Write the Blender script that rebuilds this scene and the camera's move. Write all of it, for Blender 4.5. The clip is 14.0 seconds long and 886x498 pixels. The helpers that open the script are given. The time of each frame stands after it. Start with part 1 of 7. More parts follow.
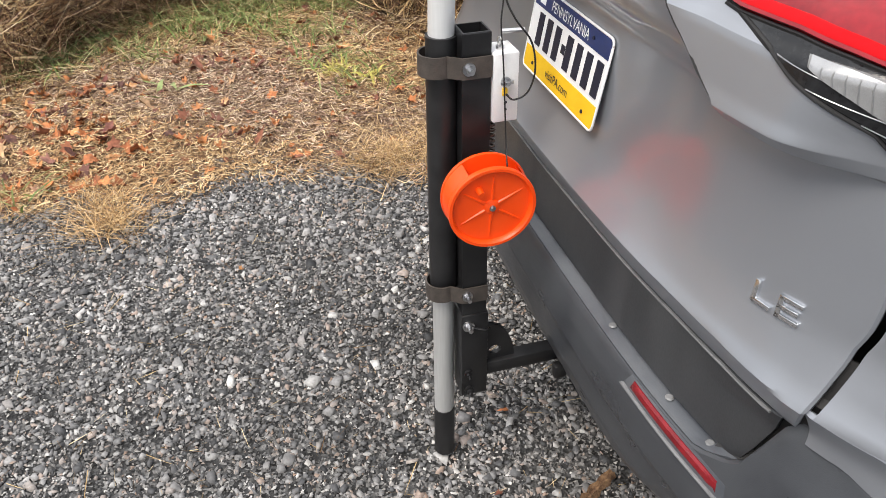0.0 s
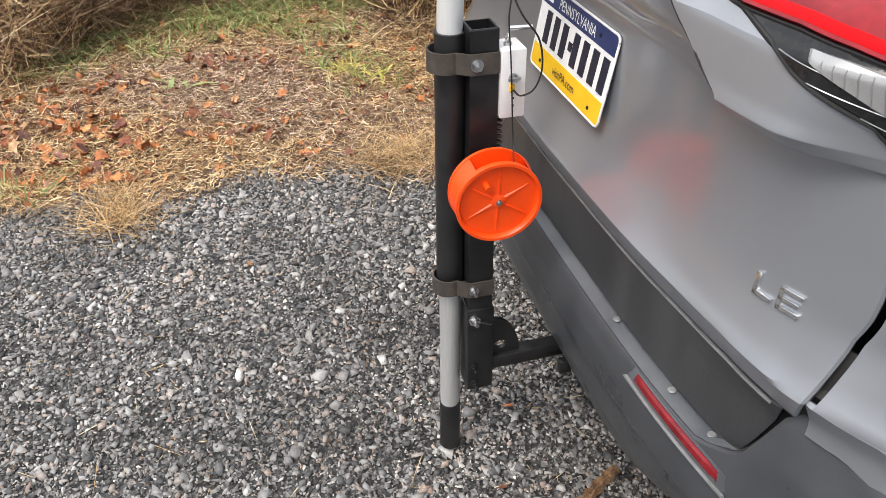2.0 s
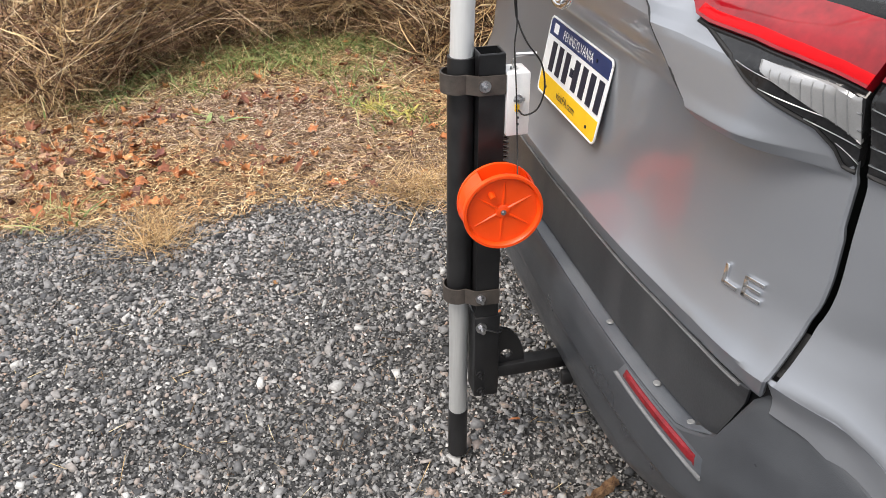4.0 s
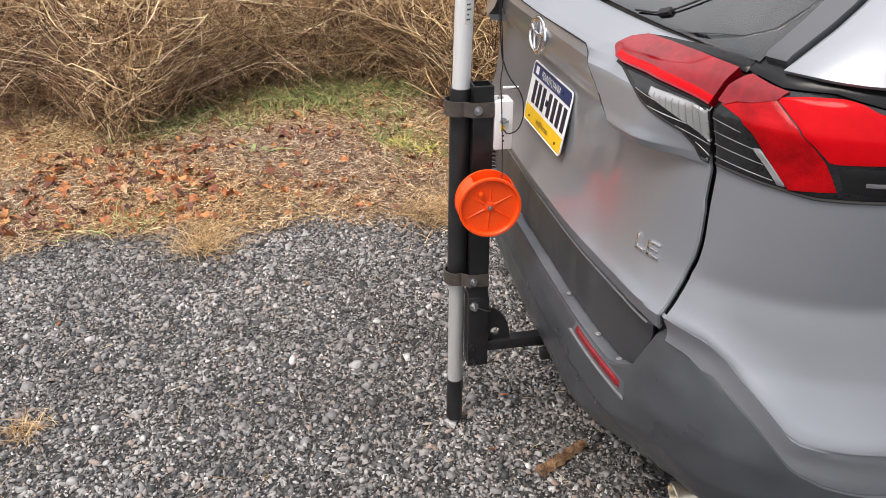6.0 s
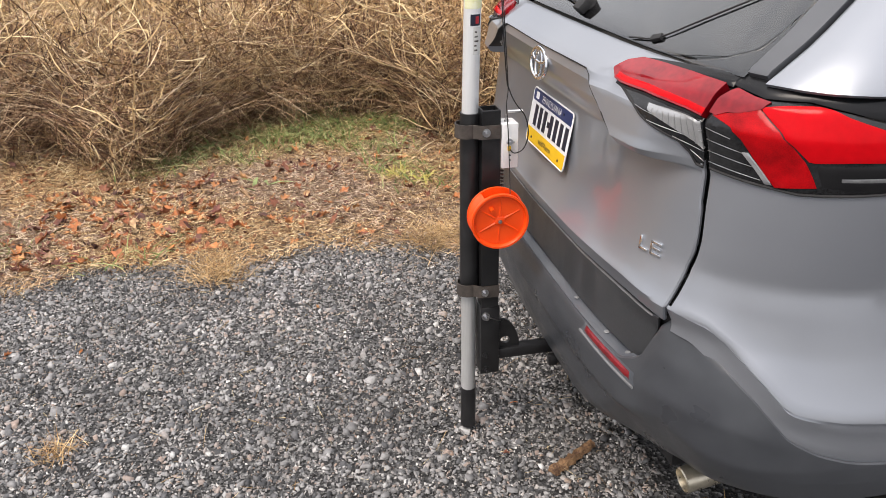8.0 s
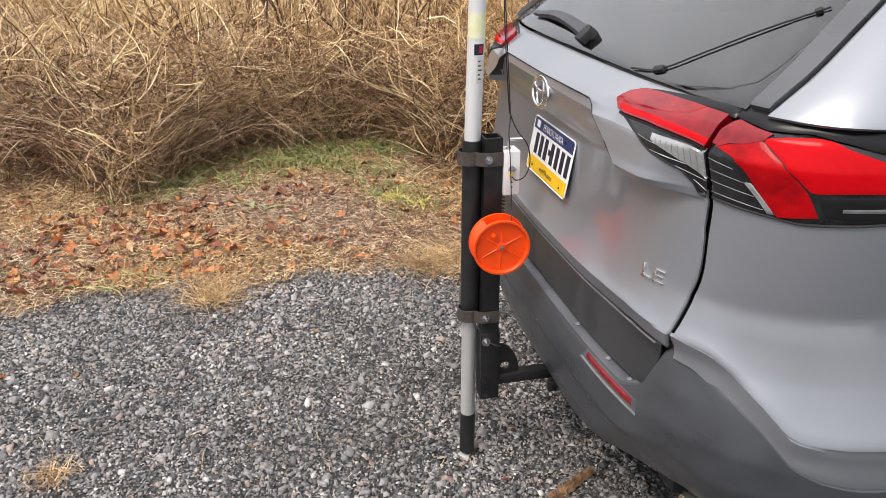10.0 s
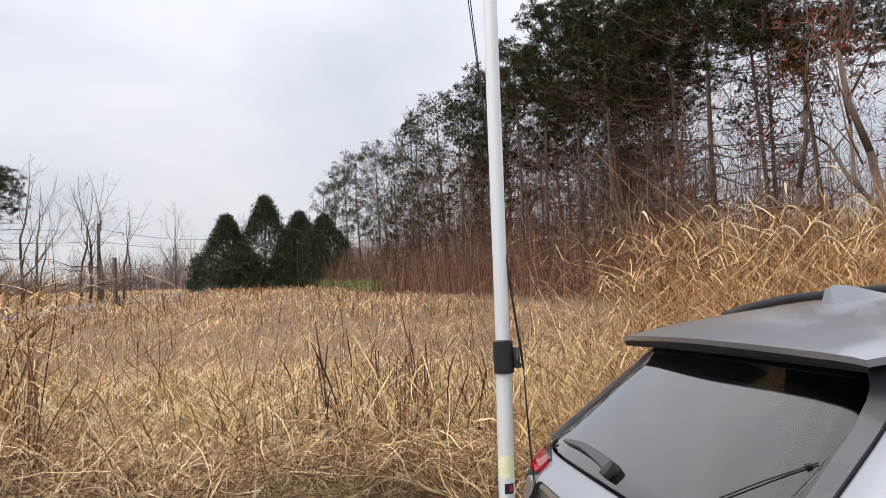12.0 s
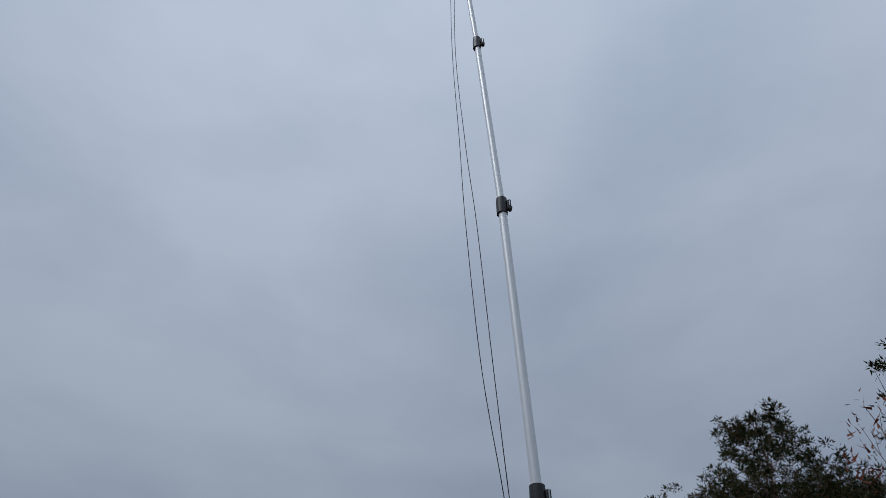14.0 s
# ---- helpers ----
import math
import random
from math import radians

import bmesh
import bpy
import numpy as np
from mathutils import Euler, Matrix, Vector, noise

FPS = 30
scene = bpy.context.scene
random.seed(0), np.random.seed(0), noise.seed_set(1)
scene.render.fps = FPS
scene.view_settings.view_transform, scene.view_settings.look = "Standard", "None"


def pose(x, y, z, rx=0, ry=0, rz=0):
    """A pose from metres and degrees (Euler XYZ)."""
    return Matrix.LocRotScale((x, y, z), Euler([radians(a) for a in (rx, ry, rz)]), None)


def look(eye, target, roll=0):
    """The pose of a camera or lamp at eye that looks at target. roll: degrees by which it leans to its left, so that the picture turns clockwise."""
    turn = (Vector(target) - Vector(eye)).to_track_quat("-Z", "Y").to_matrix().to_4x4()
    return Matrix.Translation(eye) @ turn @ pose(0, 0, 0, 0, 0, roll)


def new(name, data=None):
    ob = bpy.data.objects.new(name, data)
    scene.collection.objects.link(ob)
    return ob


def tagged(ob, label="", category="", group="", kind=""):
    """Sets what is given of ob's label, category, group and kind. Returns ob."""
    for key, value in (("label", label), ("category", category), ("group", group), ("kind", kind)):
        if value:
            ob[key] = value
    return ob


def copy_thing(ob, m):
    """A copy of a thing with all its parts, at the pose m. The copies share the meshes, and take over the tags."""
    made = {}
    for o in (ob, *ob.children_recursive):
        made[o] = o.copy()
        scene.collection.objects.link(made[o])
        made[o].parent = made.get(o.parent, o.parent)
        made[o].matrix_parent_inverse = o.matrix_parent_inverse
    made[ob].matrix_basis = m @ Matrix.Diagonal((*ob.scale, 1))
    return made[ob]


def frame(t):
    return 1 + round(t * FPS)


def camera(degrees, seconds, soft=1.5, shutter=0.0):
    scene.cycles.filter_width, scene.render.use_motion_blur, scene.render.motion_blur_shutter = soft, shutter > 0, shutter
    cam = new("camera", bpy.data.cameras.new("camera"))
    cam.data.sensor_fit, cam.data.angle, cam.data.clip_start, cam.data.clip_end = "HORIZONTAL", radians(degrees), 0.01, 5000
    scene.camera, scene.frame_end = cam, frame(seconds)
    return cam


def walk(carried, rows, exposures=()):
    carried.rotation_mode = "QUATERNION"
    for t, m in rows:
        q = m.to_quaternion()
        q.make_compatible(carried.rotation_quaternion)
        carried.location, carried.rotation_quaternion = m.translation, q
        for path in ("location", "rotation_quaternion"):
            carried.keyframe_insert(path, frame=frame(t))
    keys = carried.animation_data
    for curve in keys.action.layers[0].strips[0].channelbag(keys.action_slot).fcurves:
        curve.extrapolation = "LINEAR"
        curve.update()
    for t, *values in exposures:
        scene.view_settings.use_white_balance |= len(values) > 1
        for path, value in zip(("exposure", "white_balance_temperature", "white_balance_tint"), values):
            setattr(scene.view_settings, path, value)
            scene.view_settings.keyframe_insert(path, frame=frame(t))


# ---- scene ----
cam = camera(60.1, 14.0, soft=0.75)
PATH = [
    (0, (1.145, -0.493, 1.449), (-0.425, -0.07, 0.285), -1.2),
    (0.5, (1.146, -0.493, 1.447), (-0.422, -0.078, 0.278), -1.3),
    (1, (1.151, -0.497, 1.448), (-0.417, -0.085, 0.276), -1.2),
    (1.5, (1.159, -0.501, 1.45), (-0.412, -0.09, 0.282), -1.1),
    (2, (1.167, -0.498, 1.448), (-0.411, -0.093, 0.288), -1.1),
    (2.5, (1.178, -0.493, 1.451), (-0.411, -0.097, 0.303), -1.0),
    (3, (1.196, -0.481, 1.451), (-0.413, -0.1, 0.326), -1.0),
    (3.5, (1.232, -0.489, 1.435), (-0.405, -0.122, 0.347), -1.0),
    (5.8, (1.712, -0.524, 1.526), (-0.022, -0.213, 0.578), -0.0),
    (6, (1.74, -0.527, 1.529), (0.0, -0.223, 0.59), -0.0),
    (6.5, (1.787, -0.564, 1.541), (0.033, -0.266, 0.628), -0.3),
    (7, (1.828, -0.624, 1.53), (0.065, -0.311, 0.639), -0.7),
    (7.5, (1.857, -0.633, 1.54), (0.089, -0.299, 0.666), -1.1),
    (8, (1.877, -0.631, 1.546), (0.105, -0.279, 0.688), -1.2),
    (8.2, (1.875, -0.642, 1.55), (0.105, -0.277, 0.694), -1.0),
    (10.3, (1.885, -0.661, 1.556), (0.083, -0.283, 0.775), -0.5),
    (10.5, (1.893, -0.658, 1.556), (0.077, -0.29, 0.803), -0.8),
    (11, (1.909, -0.666, 1.601), (0.03, -0.3, 1.021), -1.6),
    (11.5, (1.959, -0.673, 1.674), (0.003, -0.316, 1.457), -2.9),
    (12, (2.05, -0.616, 1.743), (0.076, -0.326, 1.89), -2.7),
    (12.5, (2.146, -0.575, 1.81), (0.215, -0.347, 2.277), -2.5),
    (13, (2.195, -0.572, 1.899), (0.366, -0.395, 2.688), -1.9),
    (13.5, (2.164, -0.57, 1.993), (0.484, -0.435, 3.07), -0.8),
    (14, (2.243, -0.589, 2.0), (0.754, -0.489, 3.331), 0.2),
]
walk(cam, [(t, look(eye, target, roll)) for t, eye, target, roll in PATH],
     exposures=[(0, 0.88, 6860, 12), (3.5, 0.88, 6860, 12), (6.0, 0.80, 6950, 15), (10.3, 0.80, 6950, 15), (11.0, 0.76, 7040, 15), (11.5, 0.66, 7020, 14), (12.0, 0.60, 6780, 13), (12.5, 0.12, 6450, 12), (13.0, -0.26, 6050, 10), (13.5, -0.66, 5850, 10), (14.0, -0.96, 5730, 10)])

# ---- light ----
world = bpy.data.worlds.new("overcast_sky")
scene.world = world
world.use_nodes = True
wn, wl = world.node_tree.nodes, world.node_tree.links
wn.clear()
SUN_EL, SUN_ROT = radians(58), radians(150)
sky = wn.new("ShaderNodeTexSky")
sky.sky_type = "NISHITA"
sky.sun_disc = False
sky.sun_elevation, sky.sun_rotation = SUN_EL, SUN_ROT
bg_sky = wn.new("ShaderNodeBackground")
bg_sky.inputs["Strength"].default_value = 0.10
wl.new(sky.outputs[0], bg_sky.inputs["Color"])
tc = wn.new("ShaderNodeTexCoord")
mp = wn.new("ShaderNodeMapping")
mp.inputs["Scale"].default_value = (1.0, 1.0, 2.2)
wl.new(tc.outputs["Generated"], mp.inputs["Vector"])
nz = wn.new("ShaderNodeTexNoise")
nz.inputs["Scale"].default_value = 2.3
nz.inputs["Detail"].default_value = 5.0
nz.inputs["Roughness"].default_value = 0.48
nz.inputs["Distortion"].default_value = 0.25
wl.new(mp.outputs[0], nz.inputs["Vector"])
cr = wn.new("ShaderNodeValToRGB")
cr.color_ramp.elements[0].position, cr.color_ramp.elements[0].color = 0.30, (0.70, 0.77, 0.87, 1)
cr.color_ramp.elements[1].position, cr.color_ramp.elements[1].color = 0.68, (0.99, 1.04, 1.09, 1)
wl.new(nz.outputs["Fac"], cr.inputs["Fac"])
sp = wn.new("ShaderNodeSeparateXYZ")
wl.new(tc.outputs["Generated"], sp.inputs[0])
lift = wn.new("ShaderNodeMapRange")
lift.inputs["From Min"].default_value, lift.inputs["From Max"].default_value = 0.0, 1.0
lift.inputs["To Min"].default_value, lift.inputs["To Max"].default_value = 0.49, 1.32
rise = wn.new("ShaderNodeMath")
rise.operation, rise.use_clamp = "POWER", True
rise.inputs[1].default_value = 1.3
wl.new(sp.outputs["Z"], rise.inputs[0])
wl.new(rise.outputs[0], lift.inputs["Value"])
bg_cloud = wn.new("ShaderNodeBackground")
wl.new(cr.outputs["Color"], bg_cloud.inputs["Color"])
wl.new(lift.outputs[0], bg_cloud.inputs["Strength"])
mix = wn.new("ShaderNodeMixShader")
mix.inputs["Fac"].default_value = 0.88
wl.new(bg_sky.outputs[0], mix.inputs[1])
wl.new(bg_cloud.outputs[0], mix.inputs[2])
wout = wn.new("ShaderNodeOutputWorld")
wl.new(mix.outputs[0], wout.inputs["Surface"])

sun = new("sun", bpy.data.lights.new("sun", "SUN"))
sun.data.energy, sun.data.angle, sun.data.color = 1.8, radians(30), (1.0, 0.95, 0.88)
sun.matrix_world = look((6 * math.sin(SUN_ROT), 6 * math.cos(SUN_ROT), 9.6), (0, 0, 0))


# ---- materials ----
def shader(name):
    m = bpy.data.materials.new(name)
    m.use_nodes = True
    return m, m.node_tree.nodes, m.node_tree.links, m.node_tree.nodes["Principled BSDF"]


def ramp(nodes, stops):
    r = nodes.new("ShaderNodeValToRGB")
    e = r.color_ramp.elements
    while len(e) < len(stops):
        e.new(0.5)
    for el, (p, c) in zip(e, stops):
        el.position, el.color = p, (*c, 1)
    return r


def surface(name, c1, c2, rough=0.6, metal=0.0, scale=20.0, fine=300.0, bump=0.1, coat=0.0, vary=0.0, rough2=None, stretch=(1, 1, 1), spec=0.5):
    """Two scales of noise between two colours, with fine relief."""
    m, n, l, b = shader(name)
    co = n.new("ShaderNodeTexCoord")
    ma = n.new("ShaderNodeMapping")
    ma.inputs["Scale"].default_value = stretch
    l.new(co.outputs["Object"], ma.inputs["Vector"])
    big, small = n.new("ShaderNodeTexNoise"), n.new("ShaderNodeTexNoise")
    big.inputs["Scale"].default_value, small.inputs["Scale"].default_value = scale, fine
    big.inputs["Detail"].default_value, small.inputs["Detail"].default_value = 4, 3
    l.new(ma.outputs[0], big.inputs["Vector"])
    l.new(ma.outputs[0], small.inputs["Vector"])
    add = n.new("ShaderNodeMath")
    add.operation = "MULTIPLY_ADD"
    add.inputs[1].default_value = 0.65
    half = n.new("ShaderNodeMath")
    half.operation = "MULTIPLY"
    half.inputs[1].default_value = 0.35
    l.new(small.outputs["Fac"], half.inputs[0])
    l.new(big.outputs["Fac"], add.inputs[0])
    l.new(half.outputs[0], add.inputs[2])
    r = ramp(n, [(0.36, c1), (0.64, c2)])
    l.new(add.outputs[0], r.inputs["Fac"])
    l.new(r.outputs["Color"], b.inputs["Base Color"])
    b.inputs["Metallic"].default_value = metal
    b.inputs["Specular IOR Level"].default_value = spec
    b.inputs["Coat Weight"].default_value = coat
    b.inputs["Coat Roughness"].default_value = 0.06
    if rough2 is None:
        b.inputs["Roughness"].default_value = rough
    else:
        mr = n.new("ShaderNodeMapRange")
        mr.inputs["From Min"].default_value, mr.inputs["From Max"].default_value = 0.35, 0.65
        mr.inputs["To Min"].default_value, mr.inputs["To Max"].default_value = rough, rough2
        l.new(big.outputs["Fac"], mr.inputs["Value"])
        l.new(mr.outputs[0], b.inputs["Roughness"])
    if bump:
        bp = n.new("ShaderNodeBump")
        bp.inputs["Strength"].default_value = bump
        bp.inputs["Distance"].default_value = 0.002
        l.new(small.outputs["Fac"], bp.inputs["Height"])
        l.new(bp.outputs[0], b.inputs["Normal"])
    return m


def strewn(name, stops, rough=0.8, scale=None, patch=0.0, patch_scale=2.5, spec=0.3):
    """Colour by loose piece, with fine mottling and wider patches."""
    m, n, l, b = shader(name)
    g = n.new("ShaderNodeNewGeometry")
    r = ramp(n, stops)
    l.new(g.outputs["Random Per Island"], r.inputs["Fac"])
    co = n.new("ShaderNodeTexCoord")
    nzz = n.new("ShaderNodeTexNoise")
    nzz.inputs["Scale"].default_value = scale or 60
    nzz.inputs["Detail"].default_value = 3
    l.new(co.outputs["Object"], nzz.inputs["Vector"])
    mr = n.new("ShaderNodeMapRange")
    mr.inputs["From Min"].default_value, mr.inputs["From Max"].default_value = 0.3, 0.7
    mr.inputs["To Min"].default_value, mr.inputs["To Max"].default_value = 0.72, 1.25
    l.new(nzz.outputs["Fac"], mr.inputs["Value"])
    mu = n.new("ShaderNodeMix")
    mu.data_type, mu.blend_type = "RGBA", "MULTIPLY"
    mu.inputs["Factor"].default_value = 1.0
    l.new(r.outputs["Color"], mu.inputs["A"])
    l.new(mr.outputs[0], mu.inputs["B"])
    if patch:
        wide = n.new("ShaderNodeTexNoise")
        wide.inputs["Scale"].default_value, wide.inputs["Detail"].default_value = patch_scale, 4
        l.new(co.outputs["Object"], wide.inputs["Vector"])
        wr = n.new("ShaderNodeMapRange")
        wr.inputs["From Min"].default_value, wr.inputs["From Max"].default_value = 0.34, 0.66
        wr.inputs["To Min"].default_value, wr.inputs["To Max"].default_value = 1 - patch, 1 + patch
        l.new(wide.outputs["Fac"], wr.inputs["Value"])
        both = n.new("ShaderNodeMath")
        both.operation = "MULTIPLY"
        l.new(wr.outputs[0], both.inputs[0])
        l.new(mr.outputs[0], both.inputs[1])
        l.new(both.outputs[0], mu.inputs["B"])
    l.new(mu.outputs["Result"], b.inputs["Base Color"])
    b.inputs["Roughness"].default_value = rough
    b.inputs["Specular IOR Level"].default_value = spec
    return m


def plain(name, c, rough=0.5, metal=0.0, coat=0.0, transmit=0.0, ior=1.45):
    m, n, l, b = shader(name)
    b.inputs["Base Color"].default_value = (*c, 1)
    b.inputs["Roughness"].default_value = rough
    b.inputs["Metallic"].default_value = metal
    b.inputs["Coat Weight"].default_value = coat
    b.inputs["Transmission Weight"].default_value = transmit
    b.inputs["IOR"].default_value = ior
    return m


PAINT = surface("silver_metallic_paint", (0.280, 0.296, 0.325), (0.306, 0.323, 0.354), rough=0.30, rough2=0.36, metal=0.52, scale=3, fine=2500, bump=0.02, coat=0.75)
CLAD = surface("dark_grey_bumper_plastic", (0.040, 0.043, 0.050), (0.062, 0.067, 0.075), rough=0.27, rough2=0.42, scale=9, fine=900, bump=0.12)
TRIM = surface("black_hatch_cladding", (0.026, 0.028, 0.031), (0.052, 0.054, 0.058), rough=0.30, rough2=0.50, scale=11, fine=700, bump=0.12, stretch=(1, 1, 0.25))
CLAD_DUSTY = surface("dusty_bumper_plastic", (0.062, 0.069, 0.081), (0.098, 0.106, 0.118), rough=0.34, rough2=0.52, scale=14, fine=700, bump=0.15)
PILLAR = surface("black_pillar_gloss", (0.066, 0.069, 0.076), (0.088, 0.092, 0.100), rough=0.25, rough2=0.35, scale=6, fine=1200, bump=0.02, coat=0.3)
RUBBER = surface("black_rubber", (0.010, 0.010, 0.011), (0.022, 0.022, 0.023), rough=0.7, scale=12, fine=500, bump=0.1)
GLASS = plain("tinted_privacy_glass", (0.10, 0.11, 0.12), rough=0.02, transmit=1.0, ior=1.55, coat=1.0)
CABIN = surface("dark_cabin_fabric", (0.012, 0.012, 0.013), (0.028, 0.028, 0.030), rough=0.9, scale=12, fine=400)
CHROME = plain("chrome", (0.82, 0.83, 0.85), rough=0.10, metal=1.0)
STEEL = surface("zinc_steel", (0.45, 0.45, 0.46), (0.62, 0.62, 0.63), rough=0.28, metal=1.0, scale=60, fine=600, bump=0.1)
RED_LENS = surface("red_lamp_lens", (0.46, 0.003, 0.006), (0.58, 0.004, 0.008), rough=0.10, scale=4, fine=60, bump=0.0, spec=0.13)
RED_BAR = surface("red_lamp_bar", (0.17, 0.003, 0.007), (0.30, 0.006, 0.012), rough=0.06, scale=14, fine=90, bump=0.0, spec=0.4, coat=0.25)
REFLECTOR = surface("red_reflector_prisms", (0.13, 0.006, 0.010), (0.26, 0.012, 0.018), rough=0.2, scale=60, fine=500, bump=0.4)
GLOSS_BLACK = surface("glossy_black_trim", (0.008, 0.008, 0.009), (0.014, 0.014, 0.015), rough=0.16, rough2=0.24, scale=8, fine=900, bump=0.02, spec=0.25)
BORDER = surface("black_glazed_border", (0.004, 0.004, 0.005), (0.012, 0.012, 0.013), rough=0.35, rough2=0.5, scale=30, fine=500, bump=0.1, spec=0.12)
TIP_STEEL = surface("warm_exhaust_steel", (0.50, 0.45, 0.36), (0.68, 0.62, 0.50), rough=0.24, rough2=0.38, metal=0.9, scale=40, fine=400, bump=0.1)
RED_DEEP = surface("deep_red_lamp_lens", (0.24, 0.002, 0.004), (0.52, 0.004, 0.007), rough=0.10, scale=28, fine=520, bump=0.15, spec=0.2)
LAMP_DARK = surface("smoked_lamp_inner", (0.006, 0.006, 0.007), (0.026, 0.027, 0.029), rough=0.14, scale=14, fine=160, bump=0.2, coat=0.25, spec=0.3)
LAMP_CLEAR = surface("clear_ribbed_lamp_element", (0.30, 0.305, 0.31), (0.44, 0.445, 0.45), rough=0.16, scale=14, fine=900, bump=0.12, coat=1.0, metal=0.35)
PLATE_WHITE = surface("plate_white", (0.72, 0.73, 0.74), (0.80, 0.80, 0.80), rough=0.4, scale=30, fine=400, bump=0.02)
PLATE_BLUE = surface("plate_navy_blue", (0.014, 0.028, 0.105), (0.020, 0.038, 0.13), rough=0.4, scale=30, fine=400, bump=0.02)
PLATE_YELLOW = surface("plate_yellow", (0.80, 0.47, 0.015), (0.86, 0.53, 0.02), rough=0.4, scale=30, fine=400, bump=0.02)
INK = plain("plate_ink", (0.012, 0.014, 0.03), rough=0.45)
INK_PALE = plain("plate_pale_ink", (0.78, 0.79, 0.80), rough=0.45)
ALU = surface("brushed_aluminium_tube", (0.74, 0.75, 0.75), (0.83, 0.84, 0.84), rough=0.34, rough2=0.46, metal=0.35, scale=14, fine=260, bump=0.05, stretch=(1, 1, 0.06))
ALU_DULL = surface("ribbed_dull_aluminium", (0.56, 0.565, 0.56), (0.68, 0.685, 0.68), rough=0.36, rough2=0.5, metal=0.55, scale=14, fine=260, bump=0.05, stretch=(1, 1, 0.06))
LIP = surface("grey_reflector_lip", (0.16, 0.165, 0.17), (0.24, 0.245, 0.25), rough=0.4, scale=30, fine=300)
BLACK_STEEL = surface("black_painted_steel", (0.008, 0.008, 0.009), (0.018, 0.018, 0.019), rough=0.28, rough2=0.42, scale=22, fine=500, bump=0.08)
BLACK_TUBE = surface("black_plastic_sleeve", (0.010, 0.010, 0.011), (0.020, 0.020, 0.021), rough=0.38, rough2=0.5, scale=30, fine=600, bump=0.05)
STRAP = surface("rusty_brown_strap", (0.040, 0.034, 0.030), (0.085, 0.070, 0.060), rough=0.55, scale=40, fine=500, bump=0.2)
ORANGE = surface("orange_plastic", (0.90, 0.068, 0.004), (0.97, 0.084, 0.006), rough=0.36, rough2=0.44, scale=30, fine=700, bump=0.05)
WHITE_PLASTIC = surface("white_plastic_box", (0.74, 0.74, 0.75), (0.82, 0.82, 0.82), rough=0.4, scale=25, fine=400, bump=0.04)
WIRE = plain("black_wire", (0.010, 0.010, 0.011), rough=0.5)
COPPER = surface("dark_coil_wire", (0.03, 0.018, 0.016), (0.16, 0.12, 0.11), rough=0.3, metal=0.8, scale=300, fine=900)
STICKER_RED = plain("sticker_red", (0.42, 0.02, 0.03), rough=0.5)
STICKER_PALE = plain("sticker_pale", (0.60, 0.60, 0.58), rough=0.5)
TAPE = surface("worn_yellow_tape", (0.70, 0.70, 0.34), (0.80, 0.80, 0.62), rough=0.5, scale=60, fine=300)
BARK = surface("grey_brown_bark", (0.080, 0.055, 0.044), (0.190, 0.140, 0.114), rough=0.9, scale=1.6, fine=14, bump=0.6, stretch=(1, 1, 0.25), spec=0.15)
BARK_PALE = surface("pale_dead_bark", (0.10, 0.085, 0.072), (0.22, 0.195, 0.17), rough=0.9, scale=1.6, fine=14, bump=0.5, stretch=(1, 1, 0.25))
NEEDLES = strewn("pine_needles", [(0.0, (0.010, 0.017, 0.007)), (0.45, (0.022, 0.032, 0.012)), (0.78, (0.052, 0.052, 0.019)), (0.92, (0.095, 0.064, 0.028)), (1.0, (0.14, 0.076, 0.040))], rough=0.85, scale=2, spec=0.05)
CEDAR_GREEN = strewn("cedar_foliage", [(0.0, (0.010, 0.020, 0.009)), (0.6, (0.024, 0.040, 0.015)), (1.0, (0.058, 0.072, 0.026))], rough=0.7, scale=2)
RUSSET = strewn("russet_dry_leaves", [(0.0, (0.10, 0.028, 0.016)), (1.0, (0.20, 0.065, 0.035))], rough=0.8, scale=2)
UNDER = strewn("bare_reddish_brush", [(0.0, (0.075, 0.040, 0.030)), (0.5, (0.185, 0.094, 0.064)), (1.0, (0.36, 0.212, 0.142))], rough=0.9, scale=2)
HAZE_WOOD = strewn("grey_bare_twigs", [(0.0, (0.145, 0.108, 0.100)), (0.6, (0.24, 0.187, 0.172)), (1.0, (0.36, 0.29, 0.265))], rough=0.95, scale=2, spec=0.1)
STONES = strewn("crushed_stone", [(0.0, (0.036, 0.037, 0.039)), (0.22, (0.098, 0.099, 0.103)), (0.50, (0.215, 0.213, 0.213)), (0.74, (0.315, 0.309, 0.304)), (0.82, (0.310, 0.240, 0.202)), (0.88, (0.34, 0.336, 0.330)), (0.96, (0.40, 0.393, 0.384)), (1.0, (0.52, 0.515, 0.50))], rough=0.6, scale=90, patch=0.30, patch_scale=3.2)
FINES = strewn("stone_fines", [(0.0, (0.020, 0.020, 0.020)), (0.25, (0.075, 0.074, 0.073)), (0.55, (0.175, 0.170, 0.166)), (0.78, (0.28, 0.270, 0.26)), (0.84, (0.30, 0.210, 0.160)), (0.92, (0.37, 0.362, 0.35)), (0.97, (0.48, 0.468, 0.45)), (1.0, (0.68, 0.67, 0.645))], rough=0.6, scale=160, patch=0.30, patch_scale=3.2)
STRAW = strewn("dead_straw", [(0.0, (0.035, 0.018, 0.011)), (0.34, (0.115, 0.062, 0.034)), (0.62, (0.34, 0.215, 0.110)), (0.85, (0.66, 0.49, 0.28)), (1.0, (0.88, 0.76, 0.53))], rough=0.7, scale=12)
